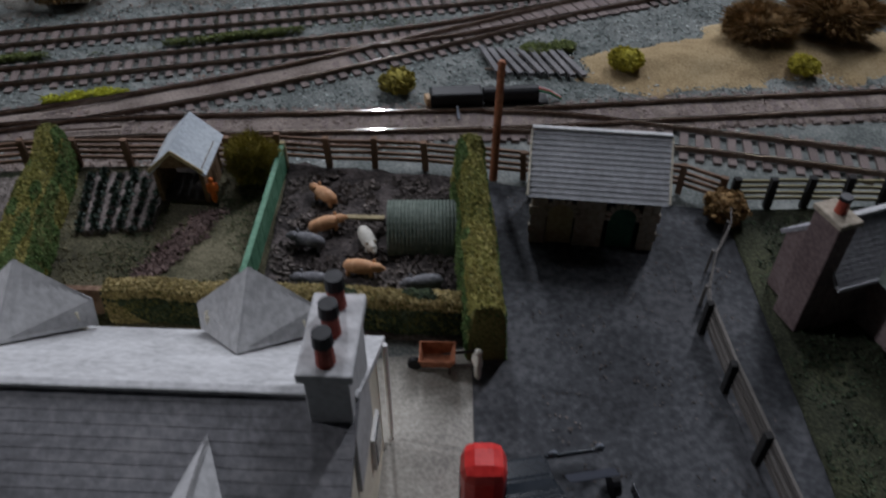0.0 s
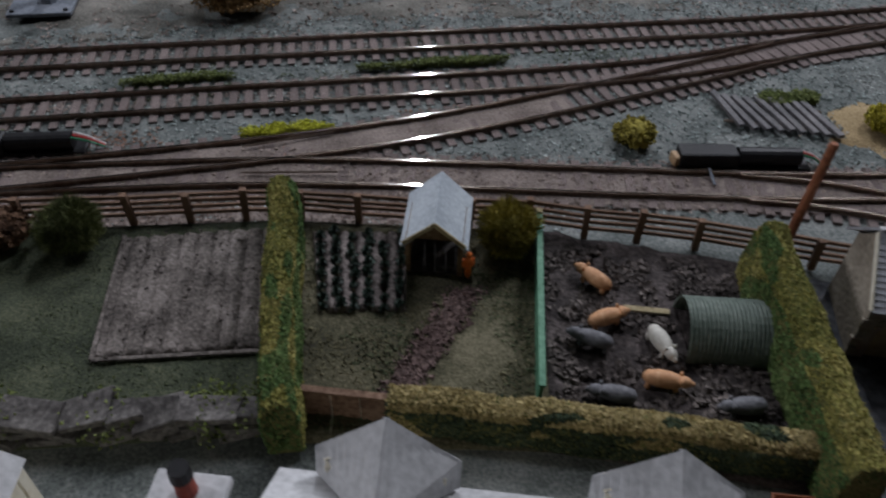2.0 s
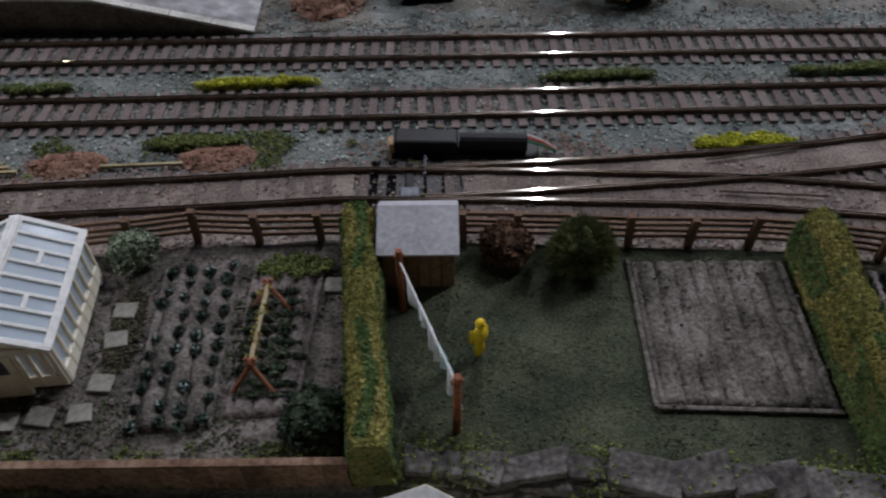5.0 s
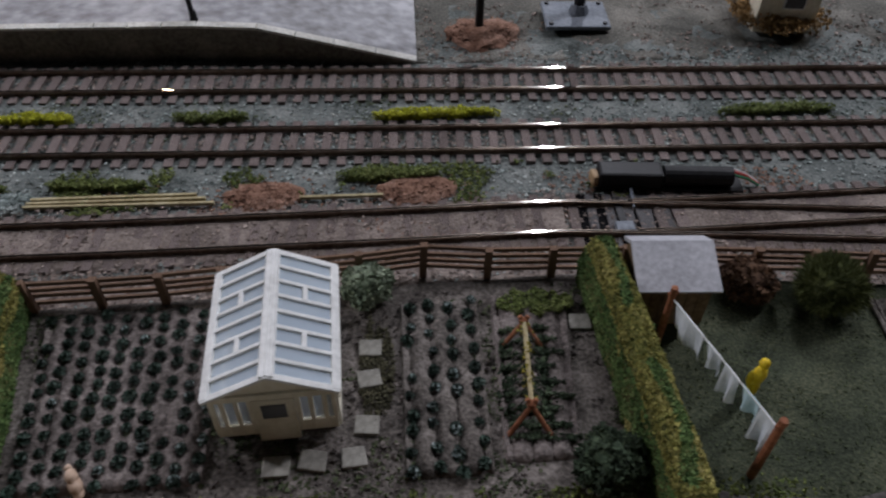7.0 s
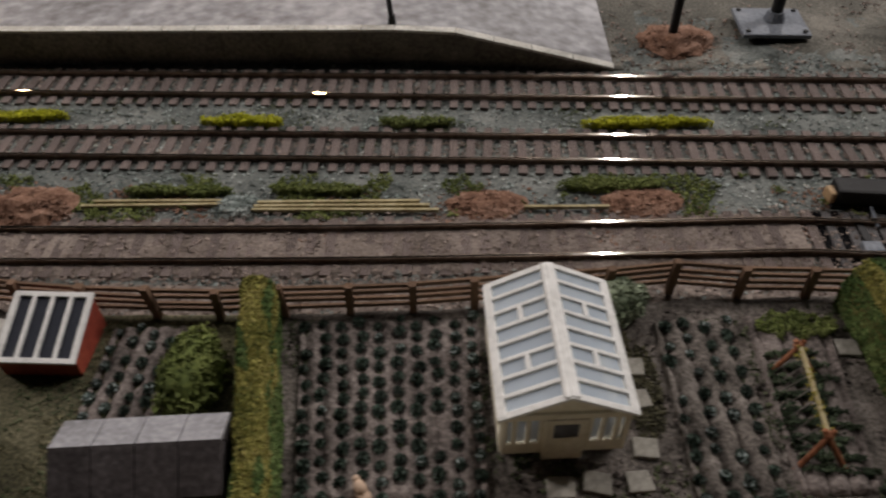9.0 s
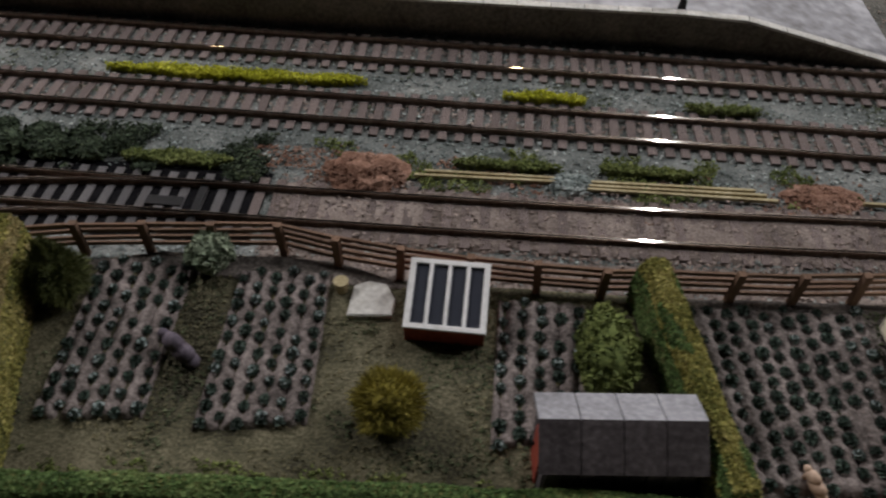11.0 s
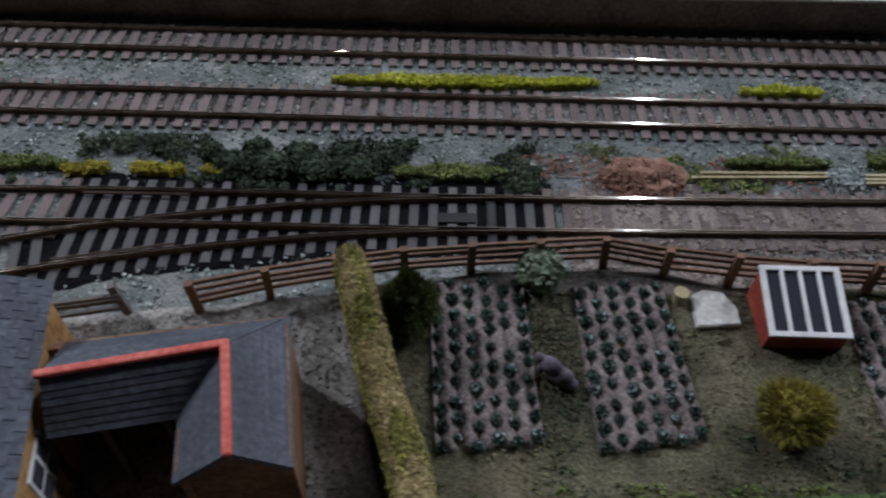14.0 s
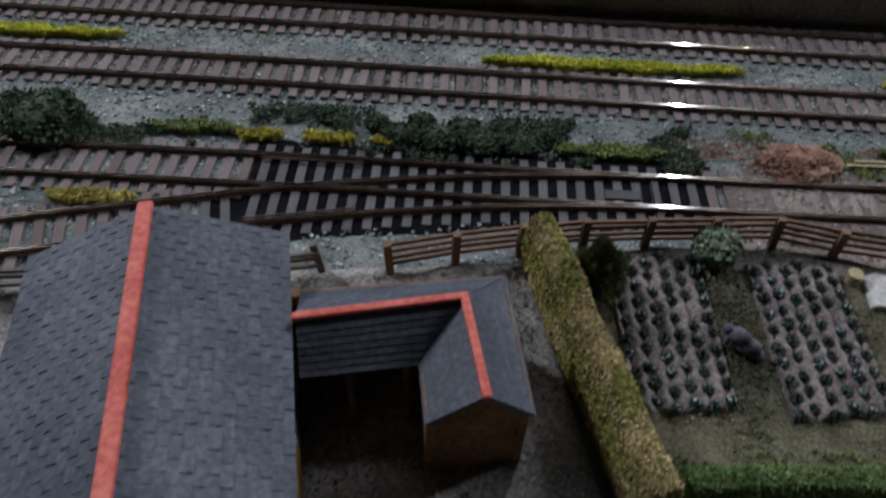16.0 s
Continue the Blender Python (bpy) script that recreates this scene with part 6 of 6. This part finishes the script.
            pts = [(s0, -4.4, zf), (s0 + s * 1.5, -4.4, 4.9), (s0 + s * 1.5, -3.9, 4.9), (s0, -1.3, zf)]
            plate(bm, pts if s > 0 else pts[::-1], 0.12)
            bmesh.ops.recalc_face_normals(bm, faces=bm.faces)
            part("dormer_roof", bm, "tile_pale", t)
    chimney(t, X1 - 0.52, YR + 0.5, R - 3.0, 7.95, 1.15, 2.3, 3)
    chimney(t, X0 - 0.95, YR + 1.1, 0.0, 6.3, 1.5, 2.6, 3)
    for y in (-1.6, 1.2):
        w = part("window", B(X1 - 0.1, y, 2.4, 0.12, 1.0, 1.4, 0, 0.02), "white_paint", t)
        part("pane", B(X1 - 0.03, y, 2.4, 0.04, 0.8, 1.2), "glass_dark", w)
    part("downpipe", rod(bmesh.new(), (X1 + 0.05, 2.9, 0), (X1 + 0.05, 2.9, E), 0.08), "white_paint", t)


HOUSE_R, HOUSE_Y = 6.75, -0.6
house_right()


def house_left(x, y, rz, peak, label):
    """The neighbour whose rear dormer rises over the garden wall: low roof, dormer."""
    t = thing("house", x, y, -0.2, rz, label, "house")
    for yy in (-1.6, -7.5):
        part("wall", B(0, yy, 1.7, 8.0, 0.3, 3.4, 0, 0.03), "cream", t)
    for xx in (-3.85, 3.85):
        part("end_wall", B(xx, -4.55, 1.7, 0.3, 5.6, 3.4, 0, 0.03), "cream", t)
    for pts in ([(-4.2, -4.5, 4.9), (-4.2, -1.2, 3.2), (4.2, -1.2, 3.2), (4.2, -4.5, 4.9)], [(4.2, -4.5, 4.9), (4.2, -7.9, 3.2), (-4.2, -7.9, 3.2), (-4.2, -4.5, 4.9)]):
        bm = bmesh.new()
        plate(bm, pts[::-1], 0.15)
        bmesh.ops.recalc_face_normals(bm, faces=bm.faces)
        part("roof_slope", bm, "tile_pale", t)
    for s in (-1, 1):
        bm = bmesh.new()
        pts = [(0, 0, peak), (s * 1.7, 0, peak - 1.4), (s * 1.7, -2.0, peak - 1.4), (0, -3.0, peak)]
        plate(bm, pts if s < 0 else pts[::-1], 0.12)
        part("dormer_roof", bm, "tile_pale", t)
    bm = bmesh.new()
    plate(bm, [(-1.4, -0.2, 0), (1.4, -0.2, 0), (1.4, -0.2, peak - 1.4), (0, -0.2, peak - 0.15), (-1.4, -0.2, peak - 1.4)], 0.3)
    part("gable_wall", bm, "cream", t)
    for s in (-1, 1):
        part("wing_wall", B(s * 1.3, -1.0, (peak - 1.5) / 2, 0.25, 1.4, peak - 1.5, 0, 0.02), "cream", t)


house_left(25.0, -20.1, -8, 6.15, "pale-roofed neighbouring house with a gabled rear wing")
house_left(31.1, -21.3, -8, 6.1, "pale-roofed neighbouring house with a gabled rear wing")
house_left(7.2, -18.6, -2, 4.6, "pale-roofed neighbouring house with a gabled rear wing")


def cottage():
    t = thing("cottage", 64.2, -25.2, -0.15, 5, "pink-rendered cottage with a tall chimney breast and green-roofed wing", "house")
    # tall chimney breast on the end wall
    breast = part("chimney_breast", B(0.35, 0.6, 2.35, 0.7, 1.15, 4.7, 0, 0.04), "cottage_wall", t)
    part("cap", B(0.35, 0.6, 4.78, 0.86, 1.3, 0.2, 0, 0.04), "hut_stone", breast)
    pot = part("pot", rod(bmesh.new(), (0.4, 0.6, 4.86), (0.4, 0.6, 5.4), 0.2, 0.17, 12), "red_paint", breast, "red clay chimney pot")
    part("rim", rod(bmesh.new(), (0.4, 0.6, 5.36), (0.4, 0.6, 5.48), 0.21, 0.2, 12), "black_plastic", pot)
    # main range: end wall, front and back walls, two slopes
    bm = bmesh.new()
    plate(bm, [(0.85, -0.1, 0), (0.85, 2.4, 0), (0.85, 2.4, 2.5), (0.85, 1.15, 3.7), (0.85, -0.1, 2.4)], 0.2)
    bmesh.ops.recalc_face_normals(bm, faces=bm.faces)
    part("end_wall", bm, "cottage_wall", t)
    part("wall", B(4.4, 0.0, 1.2, 7.0, 0.22, 2.4, 0, 0.02), "cottage_wall", t)
    part("wall", B(4.4, 2.3, 1.25, 7.0, 0.22, 2.5, 0, 0.02), "cottage_wall", t)
    for pts in ([(0.6, -0.35, 2.3), (8.0, -0.35, 2.3), (8.0, 1.15, 3.9), (0.6, 1.15, 3.9)], [(8.0, 2.65, 2.4), (0.6, 2.65, 2.4), (0.6, 1.15, 3.9), (8.0, 1.15, 3.9)]):
        bm = bmesh.new()
        plate(bm, pts, 0.12)
        part("roof_slope", bm, "slate_grey", t)
        tile_rows(t, *pts, 12, "slate_grey", 0.015)
    part("ridge", B(4.3, 1.15, 3.95, 7.4, 0.22, 0.12, 0, 0.04), "tile_pale", t)
    part("fascia", B(1.5, -0.4, 2.24, 1.8, 0.07, 0.16, 0, 0.02), "hut_roof", t)
    # wing that comes forward, with a green roof
    for x in (2.5, 5.9):
        part("wing_wall", B(x, -0.95, 1.15, 0.22, 1.7, 2.3, 0, 0.02), "cottage_wall", t)
    bm = bmesh.new()
    plate(bm, [(2.4, -1.75, 0), (6.0, -1.75, 0), (6.0, -1.75, 2.3), (4.2, -1.75, 3.7), (2.4, -1.75, 2.3)], 0.2)
    part("wing_gable", bm, "cottage_wall", t)
    w = part("window", B(4.2, -1.8, 1.4, 1.1, 0.1, 1.1, 0, 0.02), "white_paint", t)
    part("pane", B(4.2, -1.86, 1.4, 0.9, 0.03, 0.9), "glass_dark", w)
    for s in (-1, 1):
        pts = [(4.2 + s * 2.05, -2.0, 2.2), (4.2, -2.0, 3.75), (4.2, 1.0, 3.75), (4.2 + s * 2.05, -0.4, 2.25)]
        bm = bmesh.new()
        plate(bm, pts if s < 0 else pts[::-1], 0.12)
        bmesh.ops.recalc_face_normals(bm, faces=bm.faces)
        part("roof_slope", bm, "cottage_roof", t)
        part("bargeboard", B(4.2 + s * 1.03, -2.03, 2.98, 2.75, 0.07, 0.16, 0, 0.02, 0, s * 39), "hut_roof", t)


cottage()


# ---------------------------------------------------------------- barn and stables
def barn():
    t = thing("barn", -29.0, -12.5, -0.2, 11.5, "ochre barn with a dark slate roof and red ridge tiles", "barn")
    L, hw, E, R = 15.0, 3.12, 4.2, 5.6
    for s in (-1, 1):
        part("wall", B(s * hw, -L / 2, E / 2 - 0.08, 0.3, L - 0.4, E - 0.16, 0, 0.03), "brick_tan", t)
    for y in (-0.3, -L + 0.3):
        bm = bmesh.new()
        plate(bm, [(-hw, y - 0.15, 0), (hw, y - 0.15, 0), (hw, y - 0.15, E), (0, y - 0.15, R - 0.1), (-hw, y - 0.15, E)], 0.3)
        part("gable_wall", bm, "brick_tan", t)
    k = (R - E) / hw
    for s in (-1, 1):
        e = (s * (hw + 0.4), E - 0.4 * k)
        a, b, c, d = (e[0], 0, e[1]), (e[0], -L, e[1]), (0, -L, R), (0, 0, R)
        if s > 0:
            a, b, c, d = b, a, d, c
        bm = bmesh.new()
        plate(bm, [a, b, c, d], 0.12)
        part("roof_slope", bm, "slate", t)
        courses(t, "slate", a, b, c, d, 26, 14, ("slate",), 0.014, 0.01)
    part("ridge", B(0, -L / 2, R + 0.1, 0.42, L, 0.2, 0, 0.08), "ridge_red", t, "red terracotta ridge tiles")
    for y in (-4.6, -7.6):
        w = part("window", B(hw + 0.12, y, 2.3, 0.16, 1.5, 1.5, 0, 0.03), "white_paint", t)
        for dy in (-0.36, 0.36):
            for dz in (-0.36, 0.36):
                part("pane", B(hw + 0.2, y + dy, 2.3 + dz, 0.05, 0.56, 0.56), "glass_dark", w)


barn()


def stable():
    t = thing("stable", -20.55, -13.95, -0.2, 9.0, "l-shaped ochre stable with grey slate roof and red ridge", "stable")
    E, R, hw, hi = 3.2, 4.2, 1.5, 1.25
    # wing along x (to the left) and wing along -y
    X0, Y0 = -4.9, -3.0
    part("back_wall", B((X0 + 1.45) / 2, 1.35, E / 2, 1.45 - X0, 0.25, E, 0, 0.03), "stable_brick", t)
    part("side_wall", B(1.35, (1.2 + Y0 + 0.25) / 2, E / 2, 0.25, 1.2 - Y0 - 0.25, E, 0, 0.03), "stable_brick", t)
    part("inner_wall", B(-1.1, (Y0 + 0.25 - 1.6) / 2, E / 2, 0.25, 1.2, E, 0, 0.03), "stable_brick", t)
    for i in range(3):
        part("post", B(X0 + 0.3 + i * 1.5, -1.15, E / 2, 0.18, 0.18, E, 0, 0.02), "dark_cloth", t)
    bm = bmesh.new()
    plate(bm, [(-1.15, Y0 + 0.3, 0), (1.4, Y0 + 0.3, 0), (1.4, Y0 + 0.3, E), (0.28, Y0 + 0.3, R - 0.12), (-1.15, Y0 + 0.3, E)], 0.25)
    part("gable_wall", bm, "stable_brick", t)
    A, C, D = (X0 + 0.55, -0.27, R), (0.05, 0.0, R), (0.2, Y0, R)
    slopes = (([(hw, Y0, E - 0.1), (hw, hw, E - 0.1), C, D], 8), ([(hw, hw, E - 0.1), (X0 + 0.55, hw, E - 0.1), A, C], 8),
              ([(X0 + 0.55, -hi - 0.1, E - 0.1), (-hi, -hi, E - 0.1), C, A], 8), ([(-hi, -hi, E - 0.1), (-hi, Y0, E - 0.1), D, C], 8))
    for pts, nv in slopes:
        bm = bmesh.new()
        plate(bm, pts, 0.12)
        part("roof_slope", bm, "slate", t)
        tile_rows(t, *pts, nv, "slate", 0.03)
    for (x0, y0, _), (x1, y1, _), lift in ((A, C, 0.08), (C, D, 0.084)):
        part("ridge", B((x0 + x1) / 2, (y0 + y1) / 2, R + lift, math.hypot(x1 - x0, y1 - y0) + 0.2, 0.24, 0.16, math.degrees(math.atan2(y1 - y0, x1 - x0)), 0.06), "ridge_red", t, "red terracotta ridge tiles")


stable()


# ---------------------------------------------------------------- platform and far side
def platform():
    t = thing("platform", 0, 0, 0, 0, "station platform of pale worn concrete with a kerb edge", "platform", "", "structure")
    bm = bmesh.new()
    top = [(-75, 9.0), (-11, 7.75), (6.5, 7.75), (9.4, 7.55)]
    zs = [1.45, 1.45, 1.45, 1.4]
    front = [(x, y, z) for (x, y), z in zip(top, zs)] + [(13, 7.2, 0.7), (17.0, 7.0, -0.2)]
    a = [bm.verts.new(p) for p in front]
    b = [bm.verts.new((p[0], 24, p[2])) for p in front]
    for i in range(len(a) - 1):
        bm.faces.new((a[i], a[i + 1], b[i + 1], b[i]))
    part("surface", bm, "platform", t)
    bm = bmesh.new()
    for i in range(len(front) - 1):
        p, q = front[i], front[i + 1]
        v = [bm.verts.new(c) for c in ((p[0], p[1], -0.5), (q[0], q[1], -0.5), (q[0], q[1], q[2] - 0.02), (p[0], p[1], p[2] - 0.02))]
        bm.faces.new(v)
    part("face", bm, "platform_face", t, "dark brown platform face")
    for i in range(len(front) - 1):
        p, q = Vector(front[i]), Vector(front[i + 1])
        n = max(1, int((q - p).length / 1.5))
        for k in range(n):
            if (p + (q - p) * (k / n)).x < -48:
                continue
            c = p + (q - p) * ((k + 0.5) / n)
            dv = (q - p) / n
            part("kerb_stone", B(c.x, c.y + 0.12, c.z + 0.02, dv.length - 0.03, 0.5, 0.14, math.degrees(math.atan2(dv.y, dv.x)), 0.03, 0, -math.degrees(math.asin(dv.z / dv.length))), "kerb", t)


platform()


def far_posts():
    t = thing("platform_lamp", 6.35, 8.3, 1.45, 0, "thin black lamp post on the platform", "lamp post", "lamp posts")
    part("shaft", rod(bmesh.new(), (0, 0, 0), (-0.5, 0.3, 6.5), 0.13, 0.1, 8), "black_plastic", t)
    part("foot", rod(bmesh.new(), (0, 0, 0), (0, 0, 0.5), 0.2, 0.16, 10), "black_plastic", t)
    for x in (-44.0, -22.0, -0.5):
        t = thing("platform_lamp", x, 21.2, 1.45, 0, "black platform lamp with a small warm lit lantern", "lamp post", "lamp posts")
        part("shaft", rod(bmesh.new(), (0, 0, 0), (0, 0, 8.9), 0.13, 0.1, 8), "black_plastic", t)
        part("foot", rod(bmesh.new(), (0, 0, 0), (0, 0, 0.5), 0.2, 0.16, 10), "black_plastic", t)
        part("lantern_cap", rod(bmesh.new(), (0, 0, 10.2), (0, 0, 10.7), 0.62, 0.1, 10), "black_plastic", t)
        for k in range(4):
            a = math.pi * (0.25 + k / 2)
            part("lantern_bar", rod(bmesh.new(), (0.1 * math.cos(a), 0.1 * math.sin(a), 8.85), (0.56 * math.cos(a), 0.56 * math.sin(a), 10.22), 0.03, n=5), "black_plastic", t)
        bulb = bpy.data.lights.new("lantern_bulb", "POINT")
        bulb.energy, bulb.color, bulb.shadow_soft_size = 0.05, (1.0, 0.72, 0.42), 0.004
        new("lantern_bulb", bulb).matrix_world = pose(x * S, 0.212, 0.111)
    t = thing("signal_post", 20.3, 9.8, -0.2, 0, "black post standing in the rusty mound", "post", "lamp posts")
    part("shaft", rod(bmesh.new(), (0, 0, 0), (0, 0, 8.0), 0.22, 0.2, 10), "black_plastic", t)
    t = thing("railway_signal", 25.5, 10.9, -0.1, -2, "grey steel base plate carrying a dark column", "signal")
    part("plate", B(0, 0, 0.12, 3.4, 2.8, 0.24, 0, 0.08), "steel_plate", t)
    part("column", rod(bmesh.new(), (0.2, 0.2, 0.2), (0.2, 0.2, 7.5), 0.3, 0.28, 12), "black_plastic", t)
    part("collar", rod(bmesh.new(), (0.2, 0.2, 0.24), (0.2, 0.2, 0.7), 0.55, 0.4, 12), "steel_plate", t)
    for sx in (-1, 1):
        for sy in (-1, 1):
            part("bolt", rod(bmesh.new(), (sx * 1.4, sy * 1.1, 0.2), (sx * 1.4, sy * 1.1, 0.34), 0.12, n=6), "black_plastic", t)
    t = thing("lineside_hut", 36.1, 10.2, -0.15, -6, "small cream lineside hut with a dark window", "hut")
    part("wall", B(0, 0, 1.3, 3.0, 2.4, 2.6, 0, 0.05), "cream", t)
    w = part("window", B(0.2, -1.22, 1.7, 1.1, 0.08, 0.7, 0, 0.02), "white_paint", t)
    part("pane", B(0.2, -1.27, 1.7, 0.95, 0.03, 0.55), "glass_dark", w)
    bm = bmesh.new()
    plate(bm, [(-1.7, -1.4, 2.7), (1.7, -1.4, 2.7), (1.7, 1.4, 3.0), (-1.7, 1.4, 3.0)], 0.14)
    part("roof", bm, "slate_grey", t)


far_posts()


# ---------------------------------------------------------------- turf fibres, clods and scrub
def inside(quad, rs):
    """A random place in a quad; corners in turn."""
    u, v = rs.random(), rs.random()
    a, b, c, d = quad
    return tuple((a[k] * (1 - u) + b[k] * u) * (1 - v) + (d[k] * (1 - u) + c[k] * u) * v for k in (0, 1))


def patchy(quad, freq, level, seed):
    def region(rs):
        p = inside(quad, rs)
        return p if nz(p[0] * freq, p[1] * freq, seed) + 0.45 * nz(p[0] * freq * 3, p[1] * freq * 3, seed) > level else None
    return region


def litter(name, n, region, z, size, material, label, flat=0.6, lift=0.05):
    rs = random.Random(n + 1)
    pts = []
    while len(pts) < n:
        p = region(rs)
        if p:
            pts.append((p[0], p[1], z + rs.uniform(-0.03, lift)))
    v, f = chips(pts, size, 0.6, flat)
    return tagged(raw(name, v, f, material), label, "ground cover", "", "stuff")


M["gravel_chip"] = mat("pale_gravel_chips", (0.08, 0.075, 0.068), (0.17, 0.16, 0.145), (0.30, 0.285, 0.26), 0.4, 5, 0.95, 0.0, island=0.35)
M["turf"] = mat("turf_fibre", (0.03, 0.04, 0.02), (0.065, 0.08, 0.04), (0.13, 0.145, 0.08), 0.4, 5, 0.97, 0.0, island=0.28)
M["turf_dry"] = mat("dry_turf_fibre", (0.06, 0.055, 0.028), (0.12, 0.11, 0.06), (0.21, 0.185, 0.11), 0.4, 5, 0.97, 0.0, island=0.28)
M["clod"] = mat("soil_clods", (0.04, 0.033, 0.03), (0.09, 0.075, 0.068), (0.17, 0.145, 0.13), 0.5, 5, 0.95, 0.0, island=0.5)
M["clod_red"] = mat("reddish_clods", (0.06, 0.038, 0.034), (0.12, 0.08, 0.072), (0.19, 0.135, 0.12), 0.5, 5, 0.95, 0.0, island=0.4)
P1 = [(-15.2, -17.2), (4.2, -16.4), (2.8, -8.8), (-17.6, -8.9)]
P2 = [(4.6, -16.4), (23.2, -16.9), (22.4, -8.0), (3.4, -8.8)]
P3 = [(23.8, -17.2), (37.7, -18.3), (37.9, -9.2), (23.2, -8.0)]
P4 = [(38.3, -18.6), (45.8, -20.2), (47.6, -11.2), (38.6, -9.2)]
P5 = [(46.0, -20.3), (53.0, -22.4), (55.0, -14.2), (48.1, -11.4)]
litter("turf_fibres", 5200, patchy(P1, 0.35, -0.05, 2.0), -0.12, 0.048, "turf_dry", "tufts of worn olive turf on the allotment")
litter("turf_fibres", 3600, patchy(P1, 0.3, 0.1, 8.0), -0.12, 0.048, "turf", "tufts of green turf on the allotment")
litter("turf_fibres", 3200, patchy(P2, 0.3, 0.12, 5.0), -0.13, 0.06, "turf", "green turf creeping over brown soil")
litter("soil_clods", 2600, patchy(P2, 0.5, -0.1, 1.0), -0.14, 0.07, "clod", "loose brown soil crumbs round the greenhouse")
litter("turf_fibres", 6500, patchy(P3, 0.4, -0.35, 3.0), -0.125, 0.036, "turf", "short dull green static grass")
litter("turf_fibres", 3600, patchy(P4, 0.4, -0.1, 4.0), -0.12, 0.048, "turf_dry", "tufts of worn olive turf by the shed")
litter("turf_fibres", 2400, patchy(P4, 0.4, 0.1, 6.0), -0.12, 0.048, "turf", "tufts of green turf by the shed")
litter("mud_clods", 5000, patchy(P5, 0.9, -0.05, 7.0), -0.1, 0.1, "clod", "churned lumps of dark mud in the pig pen", 0.7, 0.1)
litter("dug_strip", 1800, lambda rs: (lambda k: (44.6 - 3.2 * k + rs.gauss(0, 0.28), -13.8 - 4.2 * k + rs.gauss(0, 0.2)))(rs.random()), -0.1, 0.09, "clod_red", "freshly dug reddish strip across the lawn", 0.7, 0.06)
litter("bed_clods", 500, patchy(BED_D, 0.8, -0.2, 2.0), 0.02, 0.055, "clod", "lumps of dug grey-brown soil", 0.7, 0.1)
litter("gravel_stones", 11000, patchy([(-46, -30), (-16, -20), (-18.4, -9.3), (-46, -12.4)], 0.5, -0.3, 2.0), -0.18, 0.06, "gravel_chip", "loose pale gravel of the stable yard", 0.6, 0.06)
litter("yard_grit", 1100, patchy([(53.8, -34), (60.2, -33), (64.5, -19), (56.0, -15)], 0.5, 0.0, 3.0), -0.15, 0.04, "clod", "fine grit scattered over the dark yard", 0.4, 0.03)
litter("rough_turf", 9000, patchy([(61.0, -34), (80, -38), (80, -22.5), (65.5, -19.2)], 0.3, -0.1, 3.0), -0.11, 0.05, "dark_leaf", "rough green grass of the cottage garden", 0.8, 0.1)
litter("trackside_scrub", 9000, patchy([(-48, -3.9), (-11, -3.9), (-11, -0.9), (-48, -0.6)], 0.45, 0.12, 2.0), -0.3, 0.065, "dark_leaf", "scattered dark green trackside weeds", 0.8, 0.25)
litter("trackside_scrub", 4500, patchy([(-12, -3.8), (26, -3.4), (26, -0.9), (-12, -1.0)], 0.45, 0.16, 9.0), -0.3, 0.055, "moss_leaf", "scattered green trackside weeds", 0.8, 0.15)
litter("rust_dust", 2600, patchy([(-12, -4.2), (50, -7.0), (50, -1.6), (-12, -1.6)], 0.28, 0.2, 4.0), -0.27, 0.07, "rust_heap", "rusty brown dust over the ballast", 0.4, 0.03)
litter("green_dust", 4200, patchy([(-48, 1.6), (60, 0.2), (60, 5.0), (-48, 5.6)], 0.3, 0.15, 4.0), -0.3, 0.06, "turf", "fine green moss over the ballast", 0.4, 0.03)
litter("scrub_stones", 4200, patchy([(15, 6.8), (80, 5.0), (80, 16), (12, 16)], 0.4, -0.2, 4.0), -0.3, 0.09, "chip_brown", "loose brown stones on waste ground", 0.5, 0.05)
litter("grass_edge", 4000, patchy([(-15.5, -17.0), (22.5, -17.0), (22.5, -15.6), (-15.5, -15.6)], 0.5, 0.0, 4.0), -0.12, 0.05, "moss_leaf", "tufts of grass along the garden front", 0.9, 0.15)
